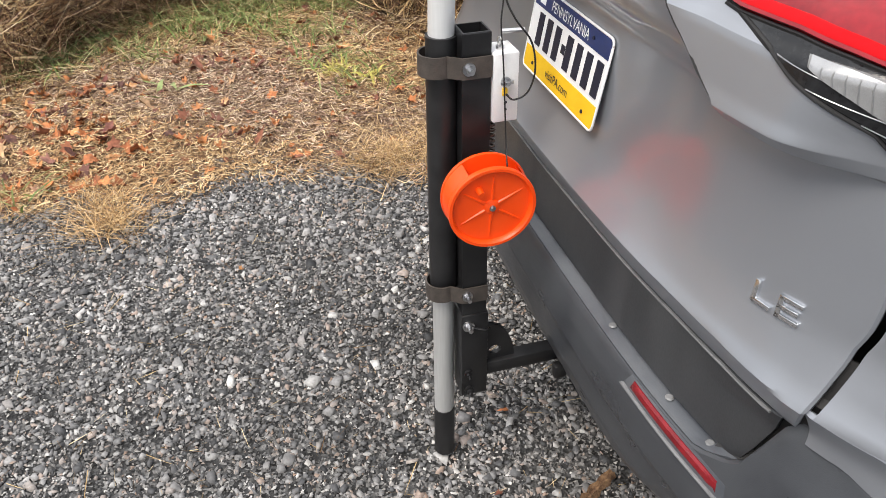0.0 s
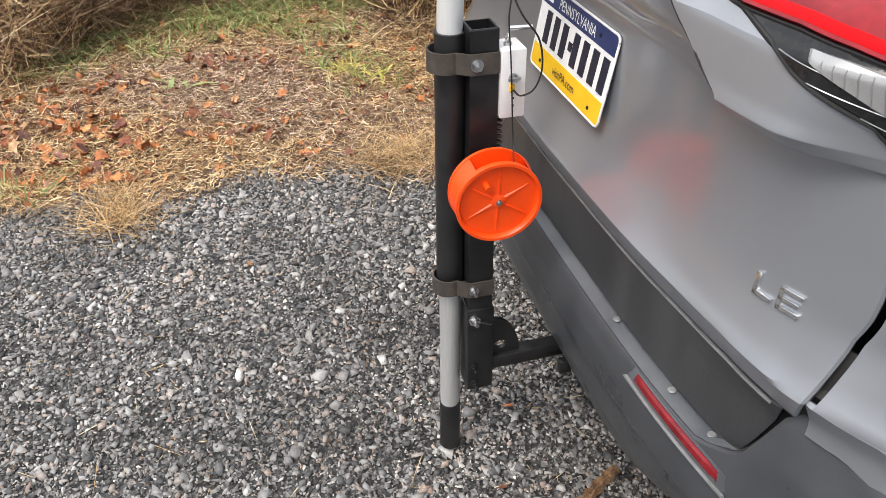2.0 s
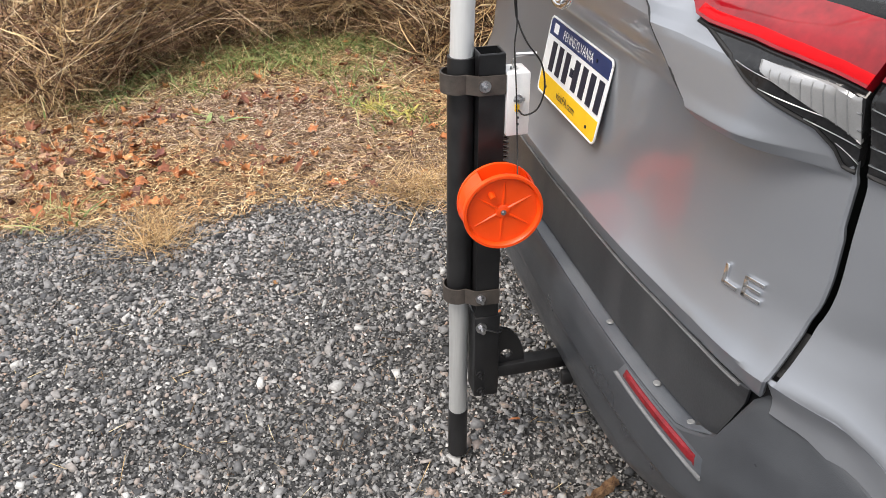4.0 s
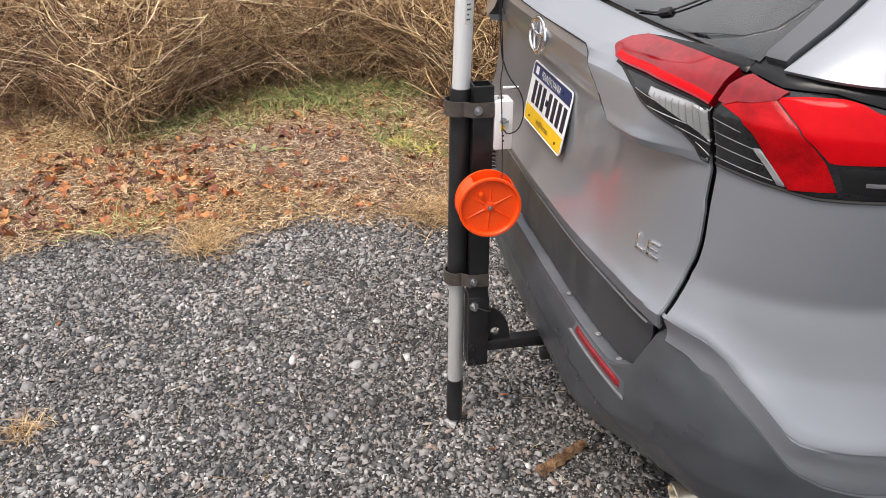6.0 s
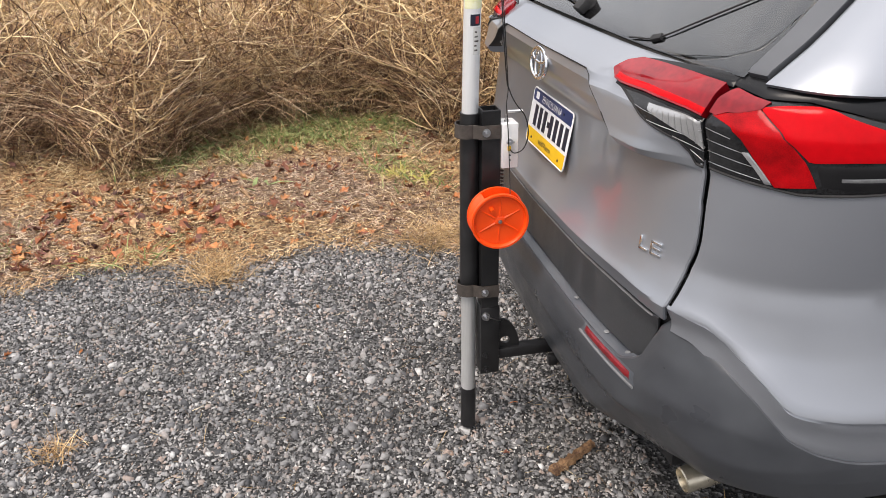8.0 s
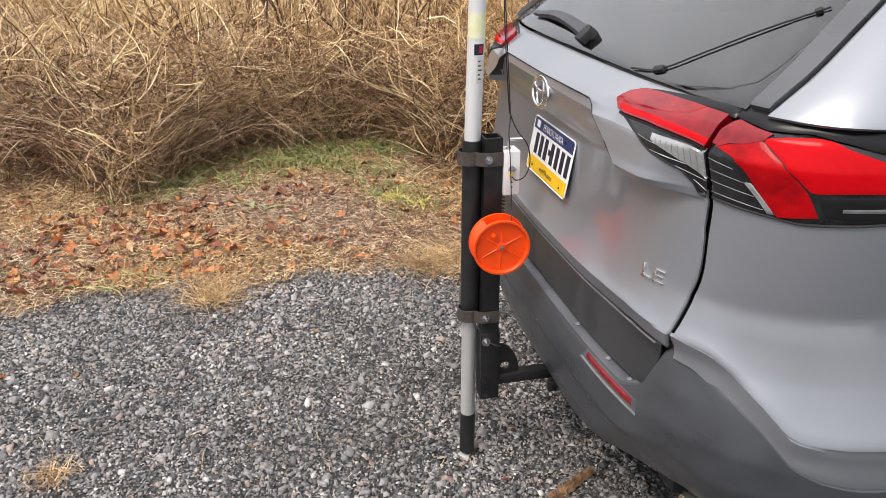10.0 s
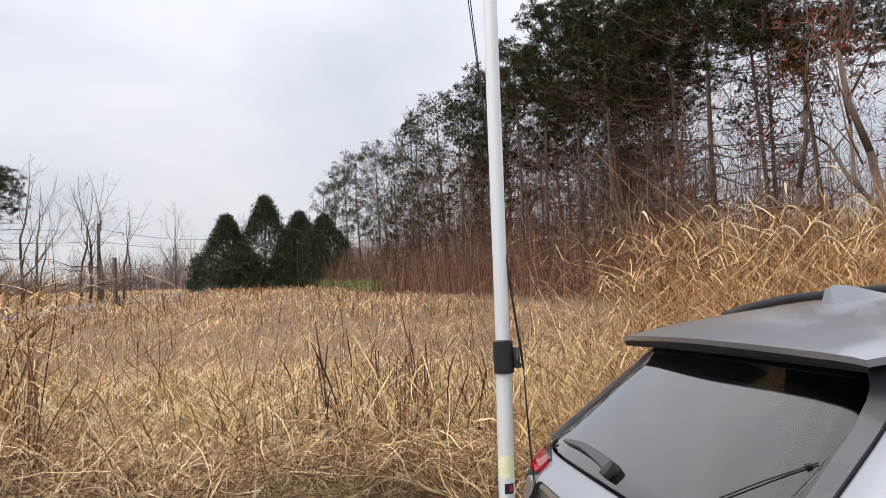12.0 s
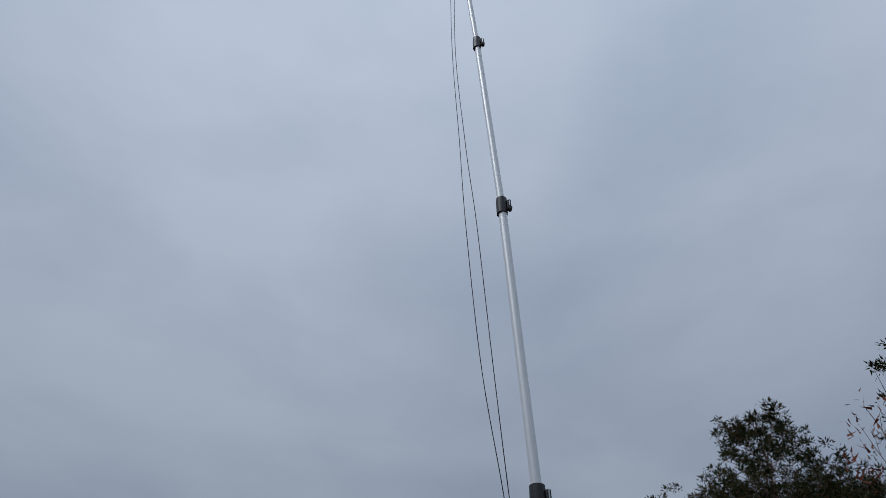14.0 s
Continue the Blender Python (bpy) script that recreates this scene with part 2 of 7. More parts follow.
STRAW_GOLD = strewn("golden_straw", [(0.0, (0.120, 0.058, 0.026)), (0.35, (0.38, 0.220, 0.094)), (1.0, (0.80, 0.58, 0.31))], rough=0.7, scale=12)
STRAW_PALE = strewn("pale_field_straw", [(0.0, (0.075, 0.040, 0.020)), (0.30, (0.37, 0.228, 0.104)), (0.70, (0.78, 0.575, 0.305)), (1.0, (0.95, 0.80, 0.50))], rough=0.75, scale=9)
STRAW_FAR = strewn("bleached_far_field", [(0.0, (0.28, 0.150, 0.075)), (0.5, (0.58, 0.365, 0.185)), (1.0, (0.86, 0.63, 0.36))], rough=0.8, scale=3, patch=0.30, patch_scale=0.35)
WEED_PALE = strewn("dry_twiggy_weeds", [(0.0, (0.036, 0.017, 0.011)), (0.40, (0.160, 0.080, 0.046)), (0.72, (0.45, 0.278, 0.158)), (1.0, (0.86, 0.68, 0.46))], rough=0.8, scale=12)
WEED = strewn("brown_weed_stalks", [(0.0, (0.024, 0.012, 0.008)), (0.5, (0.085, 0.043, 0.027)), (0.82, (0.27, 0.160, 0.095)), (1.0, (0.66, 0.50, 0.33))], rough=0.85, scale=12)
DARK_WEED = strewn("dark_dead_weeds", [(0.0, (0.040, 0.020, 0.014)), (0.6, (0.090, 0.046, 0.030)), (1.0, (0.20, 0.12, 0.08))], rough=0.85, scale=12)
GREEN = strewn("green_grass", [(0.0, (0.095, 0.145, 0.038)), (0.6, (0.22, 0.285, 0.088)), (1.0, (0.45, 0.47, 0.21))], rough=0.6, scale=12)
WEED_GREEN = strewn("fresh_weed_leaves", [(0.0, (0.150, 0.205, 0.065)), (1.0, (0.33, 0.40, 0.17))], rough=0.55, scale=40)
YELLOW_GREEN = strewn("yellowing_weed_leaves", [(0.0, (0.30, 0.27, 0.055)), (1.0, (0.62, 0.54, 0.15))], rough=0.55, scale=40)
THATCH = strewn("mauve_grey_thatch", [(0.0, (0.075, 0.041, 0.032)), (0.35, (0.235, 0.147, 0.104)), (0.7, (0.46, 0.325, 0.235)), (1.0, (0.80, 0.65, 0.50))], rough=0.8, scale=14)
THATCH_GOLD = strewn("golden_thatch", [(0.0, (0.110, 0.052, 0.026)), (0.35, (0.32, 0.178, 0.086)), (0.7, (0.60, 0.39, 0.195)), (1.0, (0.90, 0.73, 0.45))], rough=0.75, scale=14)
LITTER = strewn("bleached_straw", [(0.0, (0.050, 0.027, 0.014)), (0.32, (0.205, 0.120, 0.052)), (0.65, (0.53, 0.365, 0.170)), (1.0, (0.92, 0.77, 0.48))], rough=0.7, scale=12)
RUST = strewn("rusty_brush", [(0.0, (0.110, 0.042, 0.018)), (0.5, (0.29, 0.125, 0.050)), (1.0, (0.54, 0.30, 0.14))], rough=0.85, scale=6)
STRIP = strewn("dull_mown_grass", [(0.0, (0.15, 0.20, 0.065)), (1.0, (0.31, 0.35, 0.13))], rough=0.8, scale=4)
LEAVES = strewn("fallen_leaves", [(0.0, (0.105, 0.050, 0.042)), (0.20, (0.175, 0.072, 0.052)), (0.40, (0.29, 0.105, 0.050)), (0.66, (0.50, 0.180, 0.066)), (0.82, (0.52, 0.260, 0.110)), (0.90, (0.42, 0.28, 0.16)), (1.0, (0.25, 0.090, 0.085))], rough=0.7, scale=55, patch=0.35, patch_scale=25)
PLUME = strewn("pale_seed_plumes", [(0.0, (0.42, 0.33, 0.21)), (1.0, (0.62, 0.53, 0.38))], rough=0.85, scale=30)


def ground_material():
    """Gravel by the car, matted straw at its edge, and dry field beyond."""
    m, n, l, b = shader("gravel_and_dry_grass_ground")
    co = n.new("ShaderNodeTexCoord")
    v = n.new("ShaderNodeTexVoronoi")
    v.inputs["Scale"].default_value = 95
    v.inputs["Randomness"].default_value = 1.0
    l.new(co.outputs["Object"], v.inputs["Vector"])
    sep = n.new("ShaderNodeSeparateColor")
    l.new(v.outputs["Color"], sep.inputs[0])
    # stone colours kept dark: they paint the shade in gaps between the chips
    stone = ramp(n, [(0.0, (0.010, 0.010, 0.010)), (0.45, (0.033, 0.033, 0.034)), (0.75, (0.09, 0.0895, 0.089)), (1.0, (0.26, 0.258, 0.254))])
    l.new(sep.outputs[0], stone.inputs["Fac"])
    nb = n.new("ShaderNodeTexNoise")
    nb.inputs["Scale"].default_value, nb.inputs["Detail"].default_value = 2.2, 5
    l.new(co.outputs["Object"], nb.inputs["Vector"])
    ns = n.new("ShaderNodeTexNoise")
    ns.inputs["Scale"].default_value, ns.inputs["Detail"].default_value = 45, 6
    l.new(co.outputs["Object"], ns.inputs["Vector"])
    straw = ramp(n, [(0.30, (0.040, 0.024, 0.015)), (0.5, (0.150, 0.088, 0.047)), (0.68, (0.36, 0.235, 0.125))])
    l.new(ns.outputs["Fac"], straw.inputs["Fac"])
    xyz = n.new("ShaderNodeSeparateXYZ")
    l.new(co.outputs["Object"], xyz.inputs[0])
    wob = n.new("ShaderNodeMath")
    wob.operation = "MULTIPLY_ADD"
    wob.inputs[1].default_value = 0.55
    l.new(nb.outputs["Fac"], wob.inputs[0])
    l.new(xyz.outputs["X"], wob.inputs[2])
    edge = n.new("ShaderNodeMapRange")
    edge.inputs["From Min"].default_value, edge.inputs["From Max"].default_value = -1.12, -1.38
    l.new(wob.outputs[0], edge.inputs["Value"])
    mx = n.new("ShaderNodeMix")
    mx.data_type = "RGBA"
    l.new(edge.outputs[0], mx.inputs["Factor"])
    l.new(stone.outputs["Color"], mx.inputs["A"])
    l.new(straw.outputs["Color"], mx.inputs["B"])
    l.new(mx.outputs["Result"], b.inputs["Base Color"])
    bp = n.new("ShaderNodeBump")
    bp.inputs["Strength"].default_value, bp.inputs["Distance"].default_value = 0.8, 0.01
    l.new(v.outputs["Distance"], bp.inputs["Height"])
    l.new(bp.outputs[0], b.inputs["Normal"])
    b.inputs["Roughness"].default_value = 0.85
    return m


GROUND = ground_material()
ASPHALT = surface("asphalt", (0.10, 0.10, 0.105), (0.15, 0.15, 0.155), rough=0.8, scale=2, fine=90, bump=0.3)


# ---- building helpers ----
def mesh_object(name, verts, faces, material, parent=None, label="", smooth=False, sharp=None):
    me = bpy.data.meshes.new(name)
    me.from_pydata([tuple(v) for v in verts], [], [tuple(f) for f in faces])
    me.update()
    if smooth:
        me.polygons.foreach_set("use_smooth", [True] * len(me.polygons))
        if sharp:
            me.set_sharp_from_angle(angle=radians(sharp))
    me.materials.append(material)
    ob = new(name, me)
    ob.parent = parent
    if label:
        ob["label"] = label
    return ob


def part(name, bm, material, parent=None, label="", smooth=True, sharp=35):
    """One bmesh as one object under a thing."""
    me = bpy.data.meshes.new(name)
    bmesh.ops.recalc_face_normals(bm, faces=bm.faces)
    bm.to_mesh(me)
    bm.free()
    if smooth:
        me.polygons.foreach_set("use_smooth", [True] * len(me.polygons))
        me.set_sharp_from_angle(angle=radians(sharp))
    me.materials.append(material)
    ob = new(name, me)
    ob.parent = parent
    if label:
        ob["label"] = label
    return ob


def thing(name, label, category, at=(0, 0, 0), group="", kind=""):
    e = new(name)
    e.empty_display_size = 0.1
    e.location = at
    return tagged(e, label, category, group, kind)


def box(bm, lo, hi, bevel=0.0, m=None):
    lo, hi = Vector(lo), Vector(hi)
    r = bmesh.ops.create_cube(bm, size=1, matrix=(m or Matrix()) @ Matrix.Translation((lo + hi) / 2) @ Matrix.Diagonal((*(hi - lo), 1)))
    if bevel:
        es = {e for v in r["verts"] for e in v.link_edges}
        bmesh.ops.bevel(bm, geom=list(es), offset=bevel, segments=2, affect="EDGES", profile=0.5)


def rod(bm, a, b, r1, r2=None, seg=16):
    a, b = Vector(a), Vector(b)
    d = b - a
    m = Matrix.Translation((a + b) / 2) @ d.to_track_quat("Z", "Y").to_matrix().to_4x4()
    bmesh.ops.create_cone(bm, cap_ends=True, segments=seg, radius1=r1, radius2=r1 if r2 is None else r2, depth=d.length, matrix=m)


def lathe(bm, profile, seg=48, m=None, arc=None):
    """Turn (radius, height) pairs about z; arc: a part turn in degrees (from, to)."""
    a0, a1 = arc or (0, 360)
    count = seg if arc is None else seg + 1
    rings = []
    for i in range(count):
        a = radians(a0 + (a1 - a0) * i / seg)
        rings.append([bm.verts.new((m or Matrix()) @ Vector((r * math.cos(a), r * math.sin(a), h))) for r, h in profile])
    n = len(profile)
    for i in range(seg):
        p, q = rings[i], rings[(i + 1) % count]
        for k in range(n - 1):
            if (p[k].co - q[k].co).length < 1e-7 and (p[k + 1].co - q[k + 1].co).length < 1e-7:
                continue
            bm.faces.new((p[k], q[k], q[k + 1], p[k + 1]))
    bmesh.ops.remove_doubles(bm, verts=bm.verts, dist=1e-6)


def tube_along(points, radius, seg=8, taper=None):
    """Vertices and faces of a tube along points."""
    pts = [Vector(p) for p in points]
    verts, faces = [], []
    up = Vector((0.31, 0.2, 0.93)).normalized()
    for i, p in enumerate(pts):
        d = (pts[min(i + 1, len(pts) - 1)] - pts[max(i - 1, 0)]).normalized()
        s = d.cross(up)
        if s.length < 1e-3:
            s = d.cross(Vector((1, 0, 0)))
        s.normalize()
        t = s.cross(d)
        r = radius * (taper[i] if taper else 1)
        for k in range(seg):
            a = 2 * math.pi * k / seg
            verts.append(p + s * (r * math.cos(a)) + t * (r * math.sin(a)))
    for i in range(len(pts) - 1):
        for k in range(seg):
            k2 = (k + 1) % seg
            faces.append((i * seg + k, i * seg + k2, (i + 1) * seg + k2, (i + 1) * seg + k))
    faces.append(tuple(range(seg))[::-1])
    faces.append(tuple((len(pts) - 1) * seg + k for k in range(seg)))
    return verts, faces


def cable(name, points, radius, material, parent=None, label="", seg=8):
    v, f = tube_along(points, radius, seg)
    return mesh_object(name, v, f, material, parent, label, smooth=True)


def smooth_path(points, steps=8):
    """A Catmull-Rom line through points."""
    p = [Vector(q) for q in points]
    p = [2 * p[0] - p[1], *p, 2 * p[-1] - p[-2]]
    out = []
    for i in range(1, len(p) - 2):
        for k in range(steps):
            t = k / steps
            a, b, c, d = p[i - 1], p[i], p[i + 1], p[i + 2]
            out.append(0.5 * ((2 * b) + (c - a) * t + (2 * a - 5 * b + 4 * c - d) * t * t + (3 * b - a - 3 * c + d) * t ** 3))
    out.append(p[-2])
    return out


def text_mesh(name, body, height, width, material, parent, m, depth=0.0006):
    """Built-in font letters, fitted to a width and height about the middle, on the plane of m."""
    cu = bpy.data.curves.new(name, "FONT")
    cu.body, cu.align_x, cu.align_y, cu.size, cu.extrude = body, "CENTER", "CENTER", 1.0, 0.0
    tmp = bpy.data.objects.new(name, cu)
    scene.collection.objects.link(tmp)
    me = bpy.data.meshes.new_from_object(tmp.evaluated_get(bpy.context.evaluated_depsgraph_get()))
    bpy.data.objects.remove(tmp)
    co = np.array([v.co for v in me.vertices])
    lo, hi = co.min(0), co.max(0)
    sx, sy = width / (hi[0] - lo[0]), height / (hi[1] - lo[1])
    for v in me.vertices:
        x, y = (v.co.x - (lo[0] + hi[0]) / 2) * sx, (v.co.y - (lo[1] + hi[1]) / 2) * sy
        v.co = m @ Vector((x, y, depth))
    me.materials.clear()
    me.materials.append(material)
    ob = new(name, me)
    ob.parent = parent
    return ob


# ---- terrain ----
def land(x, y):
    """Height of the ground."""
    q = np.maximum(0, -3.3 - x)
    h = 0.058 * np.maximum(0, q - 1.5) + 0.03 * np.minimum(q, 1.5)
    h = np.where(q > 95, 0.058 * 93.5 + 0.045, h)
    h = h + 0.05 * np.clip(y - 3, 0, 60) * np.clip((-2.5 - x) / 6, 0, 1)
    lump = 0.012 * np.sin(2.3 * x + 1.1 * y) * np.cos(1.7 * y - 0.6 * x) * np.clip((-1.2 - x) / 1.0, 0, 1)
    return h + lump


def spread(lo, hi, near, count):
    """Grid lines that crowd about near."""
    u = np.linspace(-1, 1, count)
    w = np.sign(u) * (np.abs(u) ** 3.2)
    return np.where(w < 0, near + w * (near - lo), near + w * (hi - near))


def make_ground():
    xs, ys = spread(-1500, 1500, -2.0, 201), spread(-1500, 1500, -0.5, 181)
    gx, gy = np.meshgrid(xs, ys, indexing="ij")
    gz = land(gx, gy)
    verts = np.stack([gx, gy, gz], -1).reshape(-1, 3)
    ny = len(ys)
    faces = [(i * ny + j, (i + 1) * ny + j, (i + 1) * ny + j + 1, i * ny + j + 1) for i in range(len(xs) - 1) for j in range(ny - 1)]
    ob = mesh_object("ground", verts, faces, GROUND, smooth=True)
    tagged(ob, "grey gravel lot edged by matted dry grass and rising field", "ground", kind="structure")


make_ground()


# ---- the car's shape ----
HALF, CORNER = 0.92, 0.60
theta = np.linspace(0, math.pi / 2, 4000)
plan_x, plan_y = HALF * np.sqrt(np.sin(theta)), CORNER * (1 - np.sqrt(np.cos(theta)))
plan_s = np.r_[0, np.cumsum(np.hypot(np.diff(plan_x), np.diff(plan_y)))]
S_END = float(plan_s[-1])
BODY_Z = [0.18, 0.24, 0.30, 0.40, 0.52, 0.606, 0.612, 0.70, 0.76, 0.84, 0.92, 1.0, 1.06, 1.10, 1.16, 1.20, 1.235, 1.30]
BODY_Y = [0.20, 0.10, 0.05, 0.01, -0.012, 0.0, 0.032, 0.033, 0.034, 0.034, 0.035, 0.037, 0.041, 0.034, 0.020, 0.045, 0.088, 0.15]
BUMP_Z = [0.18, 0.24, 0.30, 0.40, 0.48, 0.50, 0.56, 0.606, 0.70, 0.76]
BUMP_Y = [0.20, 0.10, 0.05, 0.012, 0.000, -0.012, -0.012, -0.004, 0.020, 0.030]
WIDE_Z = [0.18, 0.30, 0.50, 0.60, 0.66, 0.75, 0.88, 1.06, 1.20, 1.26]
WIDE_X = [0.87, 0.915, 0.94, 0.942, 0.932, 0.908, 0.872, 0.895, 0.885, 0.872]
SIDE_Z = [0.18, 0.30, 0.45, 0.60, 0.68, 0.757, 0.84, 0.92, 1.0, 1.06, 1.10, 1.16, 1.20, 1.235, 1.30]
SIDE_Y = [0.16, 0.05, 0.0, -0.016, 0.0, 0.024, 0.020, 0.022, 0.030, 0.038, 0.034, 0.020, 0.045, 0.088, 0.15]


def s_of(x):
    """Way along the outline for a distance from the middle."""
    return float(np.interp(abs(x), plan_x, plan_s)) * (1 if x >= 0 else -1)


def outline(s, z, zs, ys):
    a = abs(s)
    w = float(np.interp(z, WIDE_Z, WIDE_X)) / HALF
    x = float(np.interp(a, plan_s, plan_x)) * w
    y = float(np.interp(a, plan_s, plan_y)) + max(0.0, a - S_END)
    return Vector((x if s >= 0 else -x, float(np.interp(z, zs, ys)) * max(0.0, 1 - max(0, a - 0.75) * 0.6) + y, z))


def smoothstep(a, b, t):
    t = min(1.0, max(0.0, (t - a) / (b - a)))
    return t * t * (3 - 2 * t)


def curve(xs, ys):
    return lambda t: float(np.interp(abs(t), xs, ys))


SIDE_GAP_Z = [0.70, 0.740, 0.761, 0.783, 0.805, 0.827, 0.849, 0.870, 0.890, 0.910, 0.930, 0.950, 1.002, 1.067, 1.134, 1.17, 1.196, 1.218, 1.24]
SIDE_GAP_S = [0.650, 0.670, 0.680, 0.6895, 0.6985, 0.7075, 0.7160, 0.7233, 0.7285, 0.7310, 0.7302, 0.7270, 0.716, 0.703, 0.702, 0.701, 0.695, 0.699, 0.705]
hatch_side = lambda z: float(np.interp(z, SIDE_GAP_Z, SIDE_GAP_S))
seam_z = curve([0, 0.30, 0.45, 0.56, 0.62, 0.664], [0.743, 0.748, 0.753, 0.757, 0.754, 0.752])
sill_z = curve([0.66, 0.706, 0.782, 0.835, 0.890, 0.938, 0.955, 1.035, S_END, 1.6, 5], [0.790, 0.793, 0.786, 0.752, 0.713, 0.673, 0.667, 0.658, 0.642, 0.625, 0.42])
bump_z = curve([0, s_of(0.55), s_of(0.615), s_of(0.666), 0.741, 0.809, 0.882, 0.958, 1.014, 1.077, S_END, 1.6], [0.606, 0.606, 0.640, 0.750, 0.747, 0.719, 0.672, 0.604, 0.574, 0.555, 0.525, 0.50])
bump_low = curve([0, 0.25, 0.54, 0.72, 0.85, 1.2, 1.5], [0.245, 0.30, 0.385, 0.405, 0.43, 0.45, 0.45])


def edge_z(s):
    """Lower crease of the painted body."""
    a = abs(s)
    k = smoothstep(s_of(0.63), s_of(0.68), a)
    return (seam_z(a) + 0.044) * (1 - k) + sill_z(a) * k


def flare(p, s, z, surf_zs, surf_ys):
    """The body swings out to its lower crease, then turns under."""
    v = z - edge_z(s)
    if v > 0.30:
        return p
    e = 0.003
    t = outline(s + e, z, surf_zs, surf_ys) - outline(s - e, z, surf_zs, surf_ys)
    n = Vector((t.y, -t.x, 0)).normalized()
    fade = 1 - smoothstep(S_END + 0.25, S_END + 0.55, abs(s))
    return p + n * fade * ((0.036 - 0.013 * smoothstep(0.70, 0.85, abs(s))) * math.exp(-max(0.0, v) / 0.058) - 0.42 * min(max(0.0, -v), 0.046))


EDGE_X = [0.0, 0.26, 0.312, 0.333, 0.352, 0.375, 0.438, 0.470, 0.486]
EDGE_Z = [1.181, 1.183, 1.182, 1.175, 1.163, 1.145, 1.105, 1.090, 1.070]


def recess_side(z):
    return float(np.interp(-z, [-q for q in EDGE_Z[2:]], EDGE_X[2:]))


def recess_top(a):
    return float(np.interp(a, [0.0, 0.26, 0.312, 0.36], [1.181, 1.183, 1.183, 1.180]))


def hull(s, z):
    """The painted body: raised brow round the number plate's recess."""
    p = outline(s, z, BODY_Z, BODY_Y)
    a = abs(p.x)
    p.y += (float(np.interp(z, SIDE_Z, SIDE_Y)) - float(np.interp(z, BODY_Z, BODY_Y))) * smoothstep(0.42, 0.66, a) * smoothstep(0.712, 0.755, z)
    side = recess_side(z)
    recess = (1 - smoothstep(side - 0.003, side + 0.003, a)) * (1 - smoothstep(recess_top(a) - 0.003, recess_top(a) + 0.003, z))
    low = smoothstep(1.063, 1.071, z)
    proud = low * (1 - recess) * (1 - smoothstep(0.56, 0.684, a))
    brow = float(np.interp(z, [1.071, 1.085, 1.17, 1.24], [0.046, 0.056, 0.019, 0.002]))
    # the band under the window stands out furthest at the recess's edge
    brow += float(np.interp(z, [1.10, 1.16, 1.183, 1.235], [0.0, 0.010, 0.018, 0.0])) * (1 - smoothstep(0.35, 0.43, a))
    p.y += 0.010 * (1 - smoothstep(0.34, 0.46, a)) * smoothstep(0.80, 0.90, z) * (1 - smoothstep(1.05, 1.11, z)) - brow * proud
    p.y -= recess * (0.018 * smoothstep(1.06, 1.13, z) + 0.36 * max(0.0, z - 1.157))
    return flare(p, s, z, BODY_Z, BODY_Y)


def side_hull(s, z):
    return flare(outline(s, z, SIDE_Z, SIDE_Y), s, z, SIDE_Z, SIDE_Y)


def bumper_hull(s, z):
    p, q = outline(s, z, BUMP_Z, BUMP_Y), outline(s, z, SIDE_Z, SIDE_Y)
    p = p.lerp(q, smoothstep(0.56, 0.70, abs(s)))
    crease = float(np.interp(abs(s), [0.30, 0.58, 0.70, 0.80, 0.90, 1.05, 1.3], [0.30, 0.50, 0.545, 0.515, 0.52, 0.54, 0.545]))
    p.y += 0.38 * max(0.0, crease - z) * smoothstep(0.25, 0.60, abs(s))
    p.x *= 1 - 0.10 * max(0.0, crease - z) * smoothstep(0.6, 0.9, abs(s))
    return p


def tuck(s, z):
    """The body turning under, between its lower edge and the bumper."""
    p = side_hull(s, z)
    e = 0.004
    n = (side_hull(s + e, z) - side_hull(s - e, z)).cross(Vector((0, 0, 1))).normalized()
    return p - n * max(0.0, sill_z(s) - z) * 0.05


def upper(s, z):
    """Window level: leaning in to the roof."""
    a = abs(s)
    k = (z - 1.235) / 0.34
    w = (0.872 - 0.205 * k) / HALF
    x = float(np.interp(a, plan_s, plan_x)) * w
    y = 0.6 * float(np.interp(a, plan_s, plan_y)) + max(0.0, a - S_END)
    return Vector((x if s >= 0 else -x, 0.098 + (z - 1.235) * 1.13 + y, z))


def sheet(name, surf, rows, parent, material, lift=0.0, thick=0.006, label="", edge=0.003, sharp=30):
    """A panel: rows of (s, z) points on a surface, raised by lift, with turned-in edges."""
    nu, nv = len(rows), len(rows[0])
    e = 0.002
    outer, inner = [], []
    for i, row in enumerate(rows):
        for j, (s, z) in enumerate(row):
            p = surf(s, z)
            ds, dz = surf(s + e, z) - surf(s - e, z), surf(s, z + e) - surf(s, z - e)
            n = ds.cross(dz)
            n.normalize()
            rim = i in (0, nu - 1) or j in (0, nv - 1)
            outer.append(p + n * (lift - (edge if rim else 0)))
            inner.append(p + n * (lift - thick - edge))
    verts = outer + inner
    k = nu * nv
    faces = []
    for i in range(nu - 1):
        for j in range(nv - 1):
            a, b, c, d = i * nv + j, (i + 1) * nv + j, (i + 1) * nv + j + 1, i * nv + j + 1
            faces += [(a, b, c, d), (k + d, k + c, k + b, k + a)]
    for i in range(nu - 1):
        for j in (0, nv - 1):
            a, b = i * nv + j, (i + 1) * nv + j
            faces.append((a, k + a, k + b, b) if j == 0 else (b, k + b, k + a, a))
    for j in range(nv - 1):
        for i in (0, nu - 1):
            a, b = i * nv + j, i * nv + j + 1
            faces.append((b, k + b, k + a, a) if i == 0 else (a, k + a, k + b, b))
    ob = mesh_object(name, verts, faces, material, parent, label, smooth=True, sharp=sharp)
    return ob


